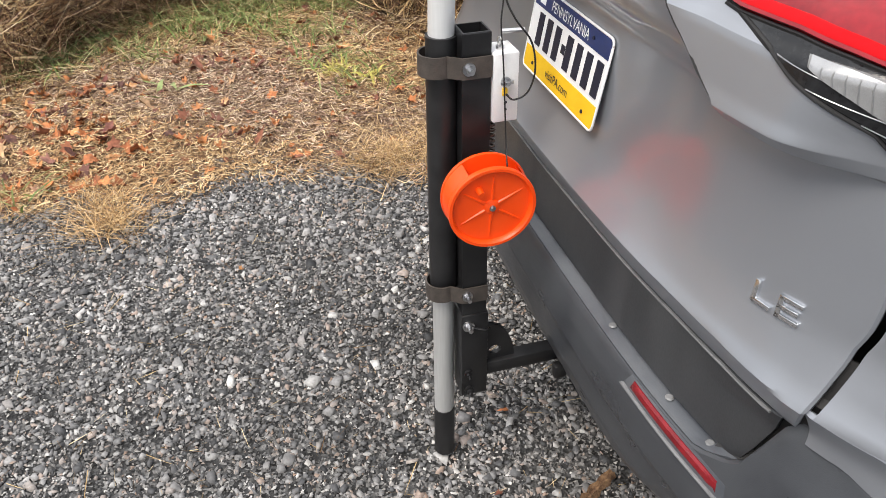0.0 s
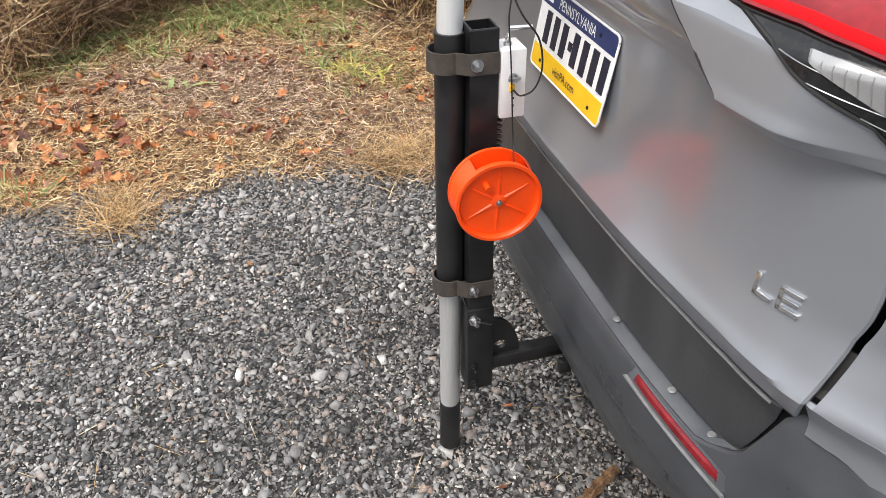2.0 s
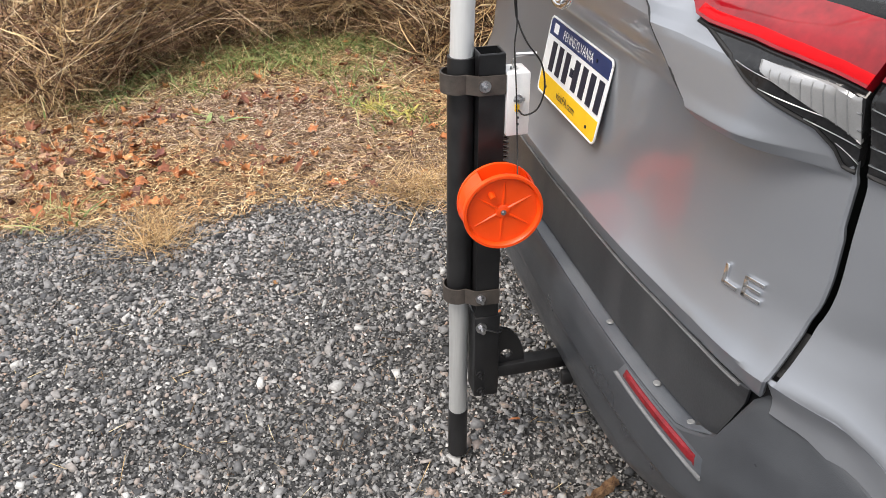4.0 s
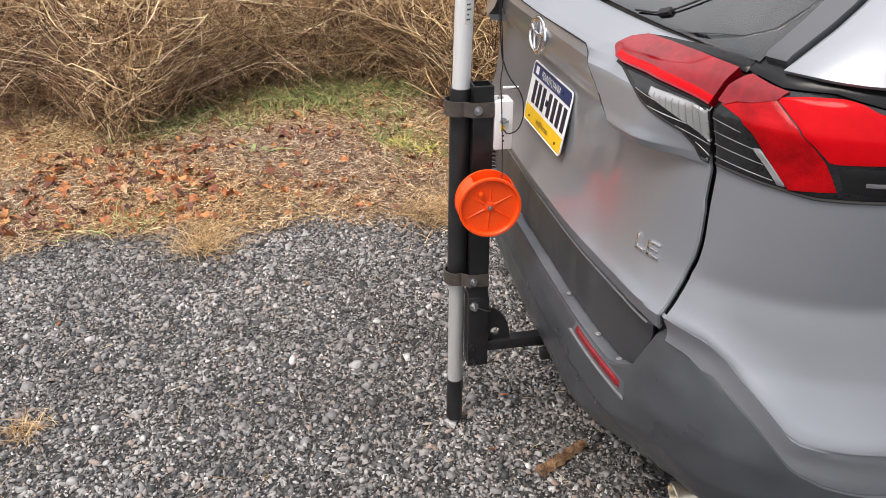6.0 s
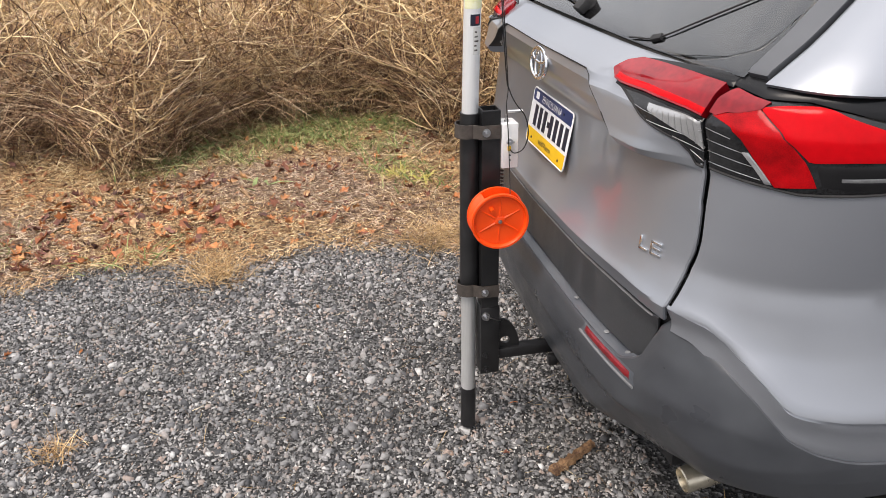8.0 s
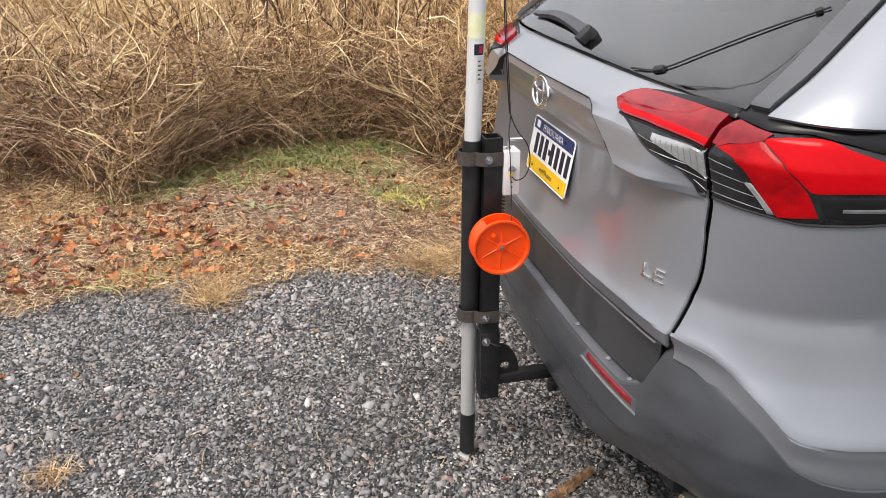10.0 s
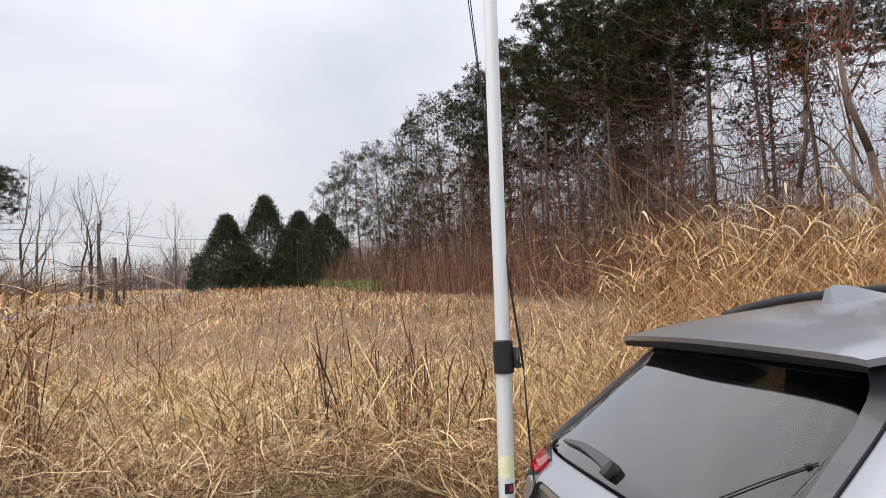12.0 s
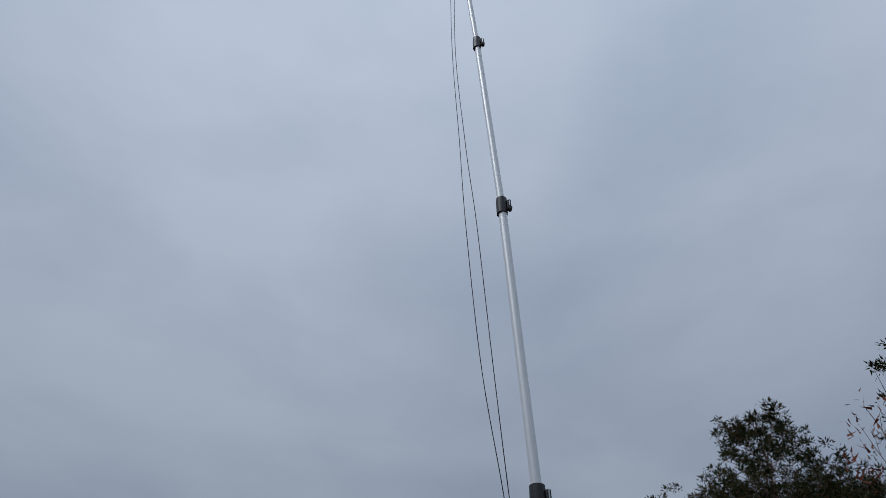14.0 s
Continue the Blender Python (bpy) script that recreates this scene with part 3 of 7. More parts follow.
def span(lo, hi, z_low, z_high, nu, nv, sign=1):
    """Rows between two s limits (numbers or functions of z) and two z limits (functions of s)."""
    rows = []
    for i in range(nu):
        row = []
        for j in range(nv):
            u, v = i / (nu - 1), j / (nv - 1)
            # pull rim lines close to the edge so that it rounds tightly
            u = 0.012 if i == 1 and nu > 8 else 1 - 0.012 if i == nu - 2 and nu > 8 else u
            v = 0.02 if j == 1 and nv > 8 else 1 - 0.02 if j == nv - 2 and nv > 8 else v
            zg = 0.5
            for _ in range(3):
                s0 = lo(zg) if callable(lo) else lo
                s1 = hi(zg) if callable(hi) else hi
                s = s0 + (s1 - s0) * u
                z0 = z_low(s) if callable(z_low) else z_low
                z1 = z_high(s) if callable(z_high) else z_high
                zg = z0 + (z1 - z0) * v
            row.append((s * sign, zg))
        rows.append(row)
    return rows if sign > 0 else rows[::-1]


def quad(a, b, c, d, nu=10, nv=10, sign=1):
    """Rows of a four-cornered patch: corners (s, z), a to b along the bottom, d to c along the top."""
    rows = []
    for i in range(nu):
        u = i / (nu - 1)
        lo = (a[0] + (b[0] - a[0]) * u, a[1] + (b[1] - a[1]) * u)
        hi = (d[0] + (c[0] - d[0]) * u, d[1] + (c[1] - d[1]) * u)
        rows.append([((lo[0] + (hi[0] - lo[0]) * v) * sign, lo[1] + (hi[1] - lo[1]) * v) for v in (j / (nv - 1) for j in range(nv))])
    return rows if sign > 0 else rows[::-1]


def patch(lower, upper, nu=20, nv=8, sign=1):
    """Rows between two lines of (s, z) points, each walked evenly."""
    def even(line):
        p = np.array(line, float)
        d = np.r_[0, np.cumsum(np.hypot(*np.diff(p, axis=0).T))]
        t = np.linspace(0, d[-1], nu)
        return np.stack([np.interp(t, d, p[:, 0]), np.interp(t, d, p[:, 1])], -1)

    lo, hi = even(lower), even(upper)
    rows = [[(float(a[0] + (b[0] - a[0]) * v) * sign, float(a[1] + (b[1] - a[1]) * v)) for v in np.linspace(0, 1, nv)] for a, b in zip(lo, hi)]
    return rows if sign > 0 else rows[::-1]


def make_car():
    car = thing("car", "silver compact sport utility vehicle parked on the gravel lot", "car")

    # rear hatch
    # its grid follows the recess's edge, so that the crease is clean
    rows = []
    levels = [*np.linspace(0, 0.14, 14), *np.linspace(0.16, 0.63, 16), *np.linspace(0.645, 0.672, 5), *np.linspace(0.675, 0.728, 22), *np.linspace(0.738, 0.86, 12), *np.linspace(0.865, 0.925, 22), *np.linspace(0.94, 0.985, 8), 0.993, 1.0]
    cols = [*np.linspace(0, 0.97, 24), *np.linspace(0.98, 1.02, 7), *np.linspace(1.03, 1.96, 34), 1.985, 2.0]
    for c in [-q for q in cols[:0:-1]] + cols:
        row = []
        for v in levels:
            z, k = 0.70 + 0.536 * v, abs(c)
            for _ in range(4):
                end = hatch_side(z) + (0.003 if z < 1.0 else 0.0)
                mid = s_of(recess_side(z))
                sv = k * mid if k <= 1 else mid + (k - 1) * (end - mid)
                z = 0.70 + 0.536 * v + (seam_z(sv) - 0.70) * max(0.0, 1 - v / 0.62)
            row.append((math.copysign(sv, c), z))
        rows.append(row)
    hatch = sheet("hatch", hull, rows, car, PAINT, label="silver painted rear hatch", sharp=22)
    sheet("hatch_trim", hull, span(lambda z: -s_of(0.592) - (z - 0.618) * 0.50, lambda z: s_of(0.592) + (z - 0.618) * 0.50, 0.618, lambda s: seam_z(s) - 0.005, 61, 12), hatch, TRIM, lift=-0.004, label="dark grey lower hatch cladding")
    # road dust caught along the seam
    sheet("dust_line", hull, span(-s_of(0.64), s_of(0.64), lambda s: seam_z(s) - 0.0095, lambda s: seam_z(s) - 0.0065, 61, 4), hatch, LIP, lift=-0.001, thick=0.005, edge=0.0005, label="pale line of road dust along the hatch's seam")
    # black seal in the gap at the hatch's lower corners
    for sg in (1, -1):
        sheet("seal", hull, span(0.565, lambda z: hatch_side(z) + 0.030, 0.600, 0.86, 12, 12, sg), hatch, RUBBER, lift=-0.020, thick=0.004, label="black rubber seal in the hatch gap")
    # black strip that draws the shade along the crease of the plate's recess
    gap = [(s_of(x / 0.972), z) for x, z in zip(EDGE_X[:-1], EDGE_Z[:-1])]
    for sg in (1, -1):
        sheet("crease_shade", hull, patch([(a, z - 0.0022) for a, z in gap], [(a + 0.0016, z + 0.0022) for a, z in gap], 60, 4, sg), hatch, RUBBER, lift=0.0012, thick=0.006, edge=0.0005, label="thin black strip in place of shade along the recess's crease")
    # dark liner behind the gaps
    bm = bmesh.new()
    box(bm, (-0.60, 0.16, 0.30), (0.60, 0.24, 1.20))
    box(bm, (-0.80, 0.30, 0.32), (0.80, 4.2, 1.0))
    part("underbody", bm, RUBBER, car, "black underbody", smooth=False)

    # emblem: an oval ring with two inner rings
    em = Matrix.Translation(hull(0, 1.133) + Vector((0, -0.005, 0))) @ Matrix.Rotation(radians(84), 4, "X")
    bm = bmesh.new()

    def ring(cx, cy, a, b, r):
        pts = [em @ Vector((cx + a * math.cos(t), cy + b * math.sin(t), 0.002)) for t in np.linspace(0, 2 * math.pi, 49)]
        v, f = tube_along(pts, r, 8)
        vs = [bm.verts.new(p) for p in v]
        for q in f[:-2]:
            bm.faces.new([vs[i] for i in q])

    ring(0, 0, 0.058, 0.038, 0.0055)
    ring(0, 0.001, 0.021, 0.034, 0.0045)
    ring(0, 0.018, 0.050, 0.016, 0.0045)
    part("emblem", bm, CHROME, hatch, "chrome oval emblem", sharp=80)

    # trim letters
    for name, x, strokes in (("letter", 0.590, [((0, 0), (0.007, 0.029)), ((0, 0), (0.029, 0.006))]),
                             ("letter", 0.627, [((0, 0), (0.007, 0.029)), ((0, 0), (0.031, 0.006)), ((0, 0.0115), (0.028, 0.0175)), ((0, 0.023), (0.031, 0.029))])):
        zb = 0.866 + 0.06 * (x - 0.590)
        p, q = hull(s_of(x), zb), hull(s_of(x + 0.03), zb + 0.002)
        up = (hull(s_of(x), zb + 0.028) - p).normalized()
        xa = (q - p).normalized()
        za = xa.cross(up).normalized()
        ya = za.cross(xa)
        m = Matrix.Translation(p + za * 0.0) @ Matrix((xa, ya, za)).transposed().to_4x4()
        bm = bmesh.new()
        for lo, hi in strokes:
            box(bm, (*lo, -0.002), (*hi, 0.0045), bevel=0.0008, m=m)
        part(name, bm, CHROME, hatch, "raised chrome badge letter")

    # rear number plate
    c0, c1 = Vector((0, 0.021, 0.887)), Vector((0, 0.046, 1.036))
    up = (c1 - c0).normalized()
    za = Vector((1, 0, 0)).cross(up)
    pm = Matrix.Translation((c0 + c1) / 2) @ Matrix((Vector((1, 0, 0)), up, za)).transposed().to_4x4()
    bm = bmesh.new()
    box(bm, (-0.1525, -0.076, -0.002), (0.1525, 0.076, 0.0), m=pm)
    corners = [e for e in bm.edges if abs((e.verts[0].co - e.verts[1].co).normalized().dot(za)) > 0.9]
    bmesh.ops.bevel(bm, geom=corners, offset=0.012, segments=5, affect="EDGES", profile=0.5)
    plate = part("license_plate", bm, PLATE_WHITE, hatch, "white plate with navy top band and yellow foot band", smooth=False)
    bm = bmesh.new()
    pts = []
    for cx, cy, a0 in ((0.1405, 0.064, 0), (-0.1405, 0.064, 90), (-0.1405, -0.064, 180), (0.1405, -0.064, 270)):
        pts += [pm @ Vector((cx + 0.011 * math.cos(radians(a)), cy + 0.011 * math.sin(radians(a)), 0.0)) for a in range(a0, a0 + 91, 15)]
    v, f = tube_along(pts + pts[:1], 0.0022, 6)
    mesh_object("plate_rim", v, f, PLATE_WHITE, plate, "raised white rim", smooth=True)
    for name, y0, y1, mat in (("navy_band", 0.041, 0.0725, PLATE_BLUE), ("yellow_band", -0.0725, -0.034, PLATE_YELLOW)):
        bm = bmesh.new()
        box(bm, (-0.149, y0, 0), (0.149, y1, 0.0008), m=pm)
        part(name, bm, mat, plate, smooth=False)
    text_mesh("lettering", "PENNSYLVANIA", 0.018, 0.150, INK_PALE, plate, pm @ Matrix.Translation((0.0, 0.0565, 0.0012)))
    text_mesh("lettering", "visitPA.com", 0.0150, 0.095, INK, plate, pm @ Matrix.Translation((0.0, -0.053, 0.0012)))
    bars = [(-0.118 + i * 0.0375 + (0.012 if i > 2 else 0), 0.021, -0.024, 0.033) for i in range(7)] + [(-0.010, 0.013, -0.003, 0.012)]
    for x, w, y0, y1 in bars:
        bm = bmesh.new()
        box(bm, (x, y0, 0), (x + w, y1, 0.0016), m=pm)
        part("plain_bar", bm, INK, plate, "dark embossed bar", smooth=False)
    for x, y in ((-0.108, -0.058), (0.108, -0.058), (0.09, 0.0575)):
        bm = bmesh.new()
        rod(bm, pm @ Vector((x, y, 0)), pm @ Vector((x, y, 0.0025)), 0.0032, seg=10)
        part("screw", bm, INK, plate)
    bm = bmesh.new()
    box(bm, (-0.128, 0.048, 0.0012), (-0.104, 0.0665, 0.0015), m=pm)
    part("corner_mark", bm, INK_PALE, plate, smooth=False)

    # rear window and wiper
    glass_side = lambda z: s_of(float(np.interp(z, [1.235, 1.30, 1.45, 1.52, 1.58], [0.722, 0.745, 0.775, 0.772, 0.72])))
    win = sheet("rear_window", upper, span(lambda z: -glass_side(z), glass_side, 1.238, 1.575, 41, 19), car, GLASS, thick=0.004, label="dark tinted rear window")
    win.visible_shadow = False
    band_low = curve([0, s_of(0.3), s_of(0.55), s_of(0.78)], [1.556, 1.555, 1.550, 1.545])
    sheet("glass_border", upper, span(-s_of(0.74), s_of(0.74), band_low, 1.577, 41, 5), win, BORDER, lift=0.003, thick=0.003, edge=0.001, label="black glazed border along the window's top")
    # wiper: arm, blade and pivot cap
    g = upper(0, 1.262)
    n = Vector((0, -0.727, 0.686))
    base = upper(s_of(-0.01), 1.266) + n * 0.012
    tip = upper(s_of(-0.50), 1.268) + n * 0.012
    v, f = [], []
    steps = 14
    for i in range(steps + 1):
        t = i / steps
        p = base.lerp(tip, t) + n * 0.016 * math.sin(math.pi * min(1, t * 1.2)) + Vector((0, 0.01, 0.01)) * math.sin(math.pi * t) * 0.8
        w, h = 0.020 * (1 - 0.62 * t), 0.010 * (1 - 0.5 * t)
        side = Vector((0, 0.686, 0.727))
        v += [p + side * w - n * h, p + side * w * 0.7 + n * h, p - side * w * 0.7 + n * h, p - side * w - n * h]
        if i:
            a = (i - 1) * 4
            f += [(a + k, a + (k + 1) % 4, a + 4 + (k + 1) % 4, a + 4 + k) for k in range(4)]
    f += [(3, 2, 1, 0), tuple(steps * 4 + k for k in range(4))]
    wiper = mesh_object("wiper", v, f, CLAD, car, "short dark grey rear wiper", smooth=True, sharp=50)
    bm = bmesh.new()
    rod(bm, base - n * 0.014, base + n * 0.012, 0.021, 0.018, 20)
    box(bm, (-0.020, -0.030, -0.010), (0.020, 0.006, 0.014), bevel=0.004, m=Matrix.Translation(base) @ Matrix.Rotation(radians(45), 4, "X"))
    part("pivot_cap", bm, RUBBER, wiper)

    # dark reflection in the glass, modelled as a thin black strand with bulges
    line = smooth_path([upper(s_of(x / w_), z) + n * 0.004 for x, z, w_ in ((0.30, 1.240, 0.94), (0.393, 1.253, 0.93), (0.467, 1.294, 0.91), (0.549, 1.349, 0.87), (0.624, 1.395, 0.84))], 6)
    wire = cable("window_reflection", line, 0.0019, RUBBER, car, "thin black strand modelled as a dark reflection in the rear window")
    for k, (hw, hh) in ((6, (0.014, 0.007)), (len(line) - 2, (0.007, 0.005))):
        bm = bmesh.new()
        d = (line[min(k + 1, len(line) - 1)] - line[k - 1]).normalized()
        m = Matrix.Translation(line[k]) @ Matrix((d, n.cross(d), n)).transposed().to_4x4()
        box(bm, (-hw, -hh, -0.005), (hw, hh, 0.005), 0.002, m=m)
        part("reflection_bulge", bm, RUBBER, wire)

    # pillars beside the window, quarter panels, lamps, bumper ends
    for sg in (1, -1):
        pil = lambda z: s_of(float(np.interp(z, [1.235, 1.30, 1.45, 1.60], [0.765, 0.795, 0.83, 0.845])))
        sheet("pillar_trim", upper, span(lambda z: glass_side(z) + 0.004, pil, 1.243, 1.60, 14, 16, sg), car, PILLAR, lift=0.006, thick=0.02, label="black pillar trim beside the rear window")
        sheet("upper_quarter", upper, span(lambda z: pil(z) + 0.008, lambda z: S_END + 0.25 + (z - 1.24) * 0.8, 1.235, 1.60, 22, 14, sg), car, PAINT, lift=0.002, label="silver panel behind the side window")
        sheet("belt_trim", side_hull, span(0.715, 4.0, curve([0.715, 0.722, 0.730, 0.786, 0.804, 0.858, 0.936, 1.13, 1.2], [1.221, 1.220, 1.2195, 1.2105, 1.2108, 1.215, 1.2045, 1.168, 1.165]), 1.244, 90, 8, sg), car, GLOSS_BLACK, lift=0.005, label="black belt trim")
        arch = lambda s: 0.40 + (math.sqrt(max(0, 0.41 ** 2 - (s - S_END - 0.35) ** 2)) - 0.02 if abs(s - S_END - 0.35) < 0.41 else 0)
        qlow = lambda s: max(sill_z(s), arch(s))
        sheet("quarter_panel", side_hull, span(lambda z: hatch_side(z) + 0.0125, S_END + 0.55, qlow, curve([0.70, 1.085, 1.115], [1.10, 1.10, 1.205]), 61, 41, sg), car, PAINT, label="silver rear quarter panel")
        sheet("sill_strip", tuck, span(0.693, S_END + 0.02, lambda s: bump_z(s) - 0.012, lambda s: sill_z(s) + 0.006, 50, 7, sg), car, PAINT, lift=-0.0035, label="tucked-in lower body edge")
        # inner lamp on the hatch
        top_line = [(0.418, 1.198), (0.431, 1.2113), (0.467, 1.2215), (0.542, 1.2235), (0.621, 1.2228), (0.679, 1.2196), (0.706, 1.2178)]
        bar_low = [(0.421, 1.194), (0.446, 1.181), (0.477, 1.1785), (0.561, 1.1797), (0.623, 1.1767), (0.668, 1.1723), (0.706, 1.1662)]
        lens_low = [(0.448, 1.183), (0.492, 1.1732), (0.545, 1.1616), (0.577, 1.1465), (0.612, 1.1336), (0.661, 1.1153), (0.680, 1.0951), (0.690, 1.0768), (0.702, 1.0745)]
        lens_top = [(0.452, 1.1815), (0.477, 1.1795), (0.561, 1.1800), (0.623, 1.1770), (0.668, 1.1725), (0.708, 1.1665)]
        top_edge = curve(*zip(*top_line))
        up_by = lambda line, dz: [(a, b + dz) for a, b in line]
        lamp = sheet("tail_light", hull, patch(lens_low, lens_top, 44, 14, sg), car, LAMP_DARK, lift=0.002, thick=0.02, label="wrap-round tail light with red bar and clear lower lens")
        sheet("red_bar", hull, patch(bar_low, top_line, 44, 12, sg), lamp, RED_BAR, lift=0.0105, thick=0.02, edge=0.0, label="glossy red lens bar")
        sheet("glow_line", hull, patch(up_by(bar_low[1:], 0.003), up_by(bar_low[1:], 0.0125), 36, 5, sg), lamp, RED_LENS, lift=0.0113, thick=0.004, edge=0.0006)
        sheet("dark_line", hull, patch(up_by(bar_low[1:], -0.004), up_by(bar_low[1:], 0.0005), 30, 4, sg), lamp, RUBBER, lift=0.0045)
        sheet("clear_element", hull, patch([(0.592, 1.1600), (0.640, 1.1410), (0.680, 1.1220), (0.7045, 1.1080)], [(0.582, 1.1690), (0.628, 1.1690), (0.668, 1.1665), (0.7045, 1.1615)], 20, 12, sg), lamp, LAMP_CLEAR, lift=0.004, label="clear ribbed reversing lamp")
        for k in range(9):
            xr = 0.598 + 0.0118 * k
            zl = float(np.interp(xr, [0.592, 0.640, 0.680, 0.7045], [1.1600, 1.1410, 1.1220, 1.1080])) + 0.003
            sheet("lens_rib", hull, quad((xr, zl), (xr + 0.0012, zl - 0.0005), (xr - 0.0018, 1.1615), (xr - 0.003, 1.162), 4, 8, sg), lamp, LIP, lift=0.0052, thick=0.002, edge=0.0004)
        sheet("lamp_rim", hull, patch(up_by(lens_low, -0.003), up_by(lens_low, 0.0025), 44, 4, sg), lamp, RUBBER, lift=0.0035)
        for k in range(4):
            za_ = 1.160 - 0.019 * k
            xa_ = float(np.interp(za_, [1.0768, 1.0951, 1.1153, 1.1336, 1.1465, 1.1616], [0.690, 0.680, 0.661, 0.612, 0.577, 0.545])) + 0.008
            sheet("lamp_rib", hull, quad((xa_, za_ - 0.0008), (0.705, za_ - 0.0178), (0.705, za_ - 0.0168), (xa_, za_ + 0.0002), 14, 3, sg), lamp, STEEL, lift=0.0032, thick=0.003, edge=0.0003)
        sheet("window_base_trim", hull, span(0.435, 0.715, lambda s: top_edge(s) + 0.001, curve([0.435, 0.50, 0.58, 0.715], [1.222, 1.230, 1.235, 1.239]), 30, 6, sg), car, GLOSS_BLACK, lift=0.003, label="black trim between tail light and window")
        # outer lamp round the corner
        o_top = [(0.7125, 1.1990), (0.722, 1.2133), (0.730, 1.2180), (0.786, 1.2091), (0.804, 1.2093), (0.858, 1.2135), (0.936, 1.2027), (1.13, 1.165)]
        o_low = [(0.7160, 1.0767), (0.781, 1.0717), (0.840, 1.0681), (0.878, 1.0646), (0.970, 1.0705), (1.13, 1.085)]
        chev_l = [(0.722, 1.1730), (0.768, 1.1613), (0.788, 1.1454), (0.801, 1.1253), (0.822, 1.0953), (0.842, 1.071)]
        chev_r = [(0.796, 1.1964), (0.821, 1.1816), (0.849, 1.1664), (0.873, 1.1465), (0.892, 1.1217), (0.908, 1.0804)]
        lamp2 = sheet("tail_light", side_hull, patch(o_low, o_top, 50, 18, sg), car, LAMP_DARK, lift=0.003, thick=0.02, label="red corner tail light on the quarter panel")
        sheet("red_top", side_hull, patch([(0.7135, 1.176), (0.729, 1.1735), (0.744, 1.1810), (0.769, 1.1845), (0.800, 1.1955)], [(0.7135, 1.198), (0.723, 1.2120), (0.731, 1.2165), (0.770, 1.2100), (0.806, 1.2060)], 24, 9, sg), lamp2, RED_BAR, lift=0.0062, thick=0.02, edge=0.0)
        sheet("red_chevron", side_hull, patch(chev_l, chev_r, 26, 14, sg), lamp2, RED_DEEP, lift=0.0055, thick=0.02, edge=0.0008, label="deep red patterned lens")
        sheet("red_side", side_hull, patch([(0.803, 1.1935), (0.852, 1.1665), (0.876, 1.1465), (0.898, 1.1225), (0.966, 1.1275), (1.10, 1.130)], [(0.798, 1.1985), (0.835, 1.2051), (0.878, 1.2091), (0.904, 1.2064), (0.941, 1.1965), (1.10, 1.155)], 34, 12, sg), lamp2, RED_LENS, lift=0.0052, thick=0.02, edge=0.001, label="bright red side lens")
        sheet("black_foot", side_hull, patch([(0.911, 1.0780), (0.970, 1.0730), (1.12, 1.083)], [(0.900, 1.1205), (0.966, 1.1262), (1.11, 1.129)], 18, 6, sg), lamp2, GLOSS_BLACK, lift=0.0045, thick=0.01)
        sheet("pale_slot", side_hull, patch([(0.945, 1.0935), (1.03, 1.0960)], [(0.945, 1.0995), (1.03, 1.1035)], 8, 3, sg), lamp2, STEEL, lift=0.0056, thick=0.003, edge=0.0005)
        for k in range(4):
            zz = 1.152 - 0.021 * k
            xe = float(np.interp(zz, [1.071, 1.0953, 1.1253, 1.1454, 1.1613], [0.832, 0.812, 0.790, 0.776, 0.752]))
            sheet("lamp_rib", side_hull, quad((0.7165, zz), (xe, zz - 0.010), (xe, zz - 0.009), (0.7165, zz + 0.001), 8, 3, sg), lamp2, STEEL, lift=0.0042, thick=0.003, edge=0.0003)
        sheet("clear_element", side_hull, patch([(0.824, 1.0730), (0.840, 1.0735)], [(0.780, 1.1249), (0.797, 1.127)], 6, 10, sg), lamp2, LAMP_CLEAR, lift=0.0048)
        sheet("lamp_rim", side_hull, patch(up_by(o_low, -0.003), up_by(o_low, 0.002), 44, 4, sg), lamp2, RUBBER, lift=0.0045)
        # low reflector in the bumper
        refl = sheet("bumper_reflector", bumper_hull, quad((s_of(0.385), 0.574), (s_of(0.624), 0.563), (s_of(0.614), 0.602), (s_of(0.40), 0.605), 16, 6, sg), car, CLAD_DUSTY, lift=0.003, label="red reflector strip in a grey surround")
        sheet("red_strip", bumper_hull, quad((s_of(0.408), 0.586), (s_of(0.606), 0.581), (s_of(0.602), 0.598), (s_of(0.412), 0.602), 14, 5, sg), refl, REFLECTOR, lift=0.006)
        sheet("silver_lip", bumper_hull, quad((s_of(0.385), 0.577), (s_of(0.624), 0.570), (s_of(0.622), 0.575), (s_of(0.390), 0.582), 14, 3, sg), refl, LIP, lift=0.007, thick=0.004, edge=0.001)
        # side panels ahead of the quarter
        door = lambda a, b: span(S_END + a, S_END + b, 0.42, 1.21, 24, 18, sg)
        sheet("door", side_hull, door(0.557, 1.45), car, PAINT, label="silver rear door")
        sheet("door", side_hull, door(1.457, 2.45), car, PAINT, label="silver front door")
        farch = lambda s: max(0.42, 0.36 + math.sqrt(max(0, 0.42 ** 2 - (s - S_END - 3.03) ** 2)))
        sheet("fender", side_hull, span(S_END + 2.457, S_END + 3.60, farch, 1.10, 40, 18, sg), car, PAINT, label="silver front fender")
        sheet("side_window", upper, span(S_END + 0.62, S_END + 2.6, 1.245, 1.56, 20, 6, sg), car, GLASS, lift=-0.004, label="dark side window")
        sheet("sill", side_hull, span(S_END + 0.75, S_END + 2.62, 0.24, 0.418, 20, 6, sg), car, CLAD, label="dark sill cladding")

    bumper = sheet("rear_bumper", bumper_hull, span(lambda z: -S_END - 0.02, lambda z: S_END + 0.02, bump_low, bump_z, 141, 31), car, CLAD, thick=0.01, label="dark grey plastic rear bumper with dusty scuffs")
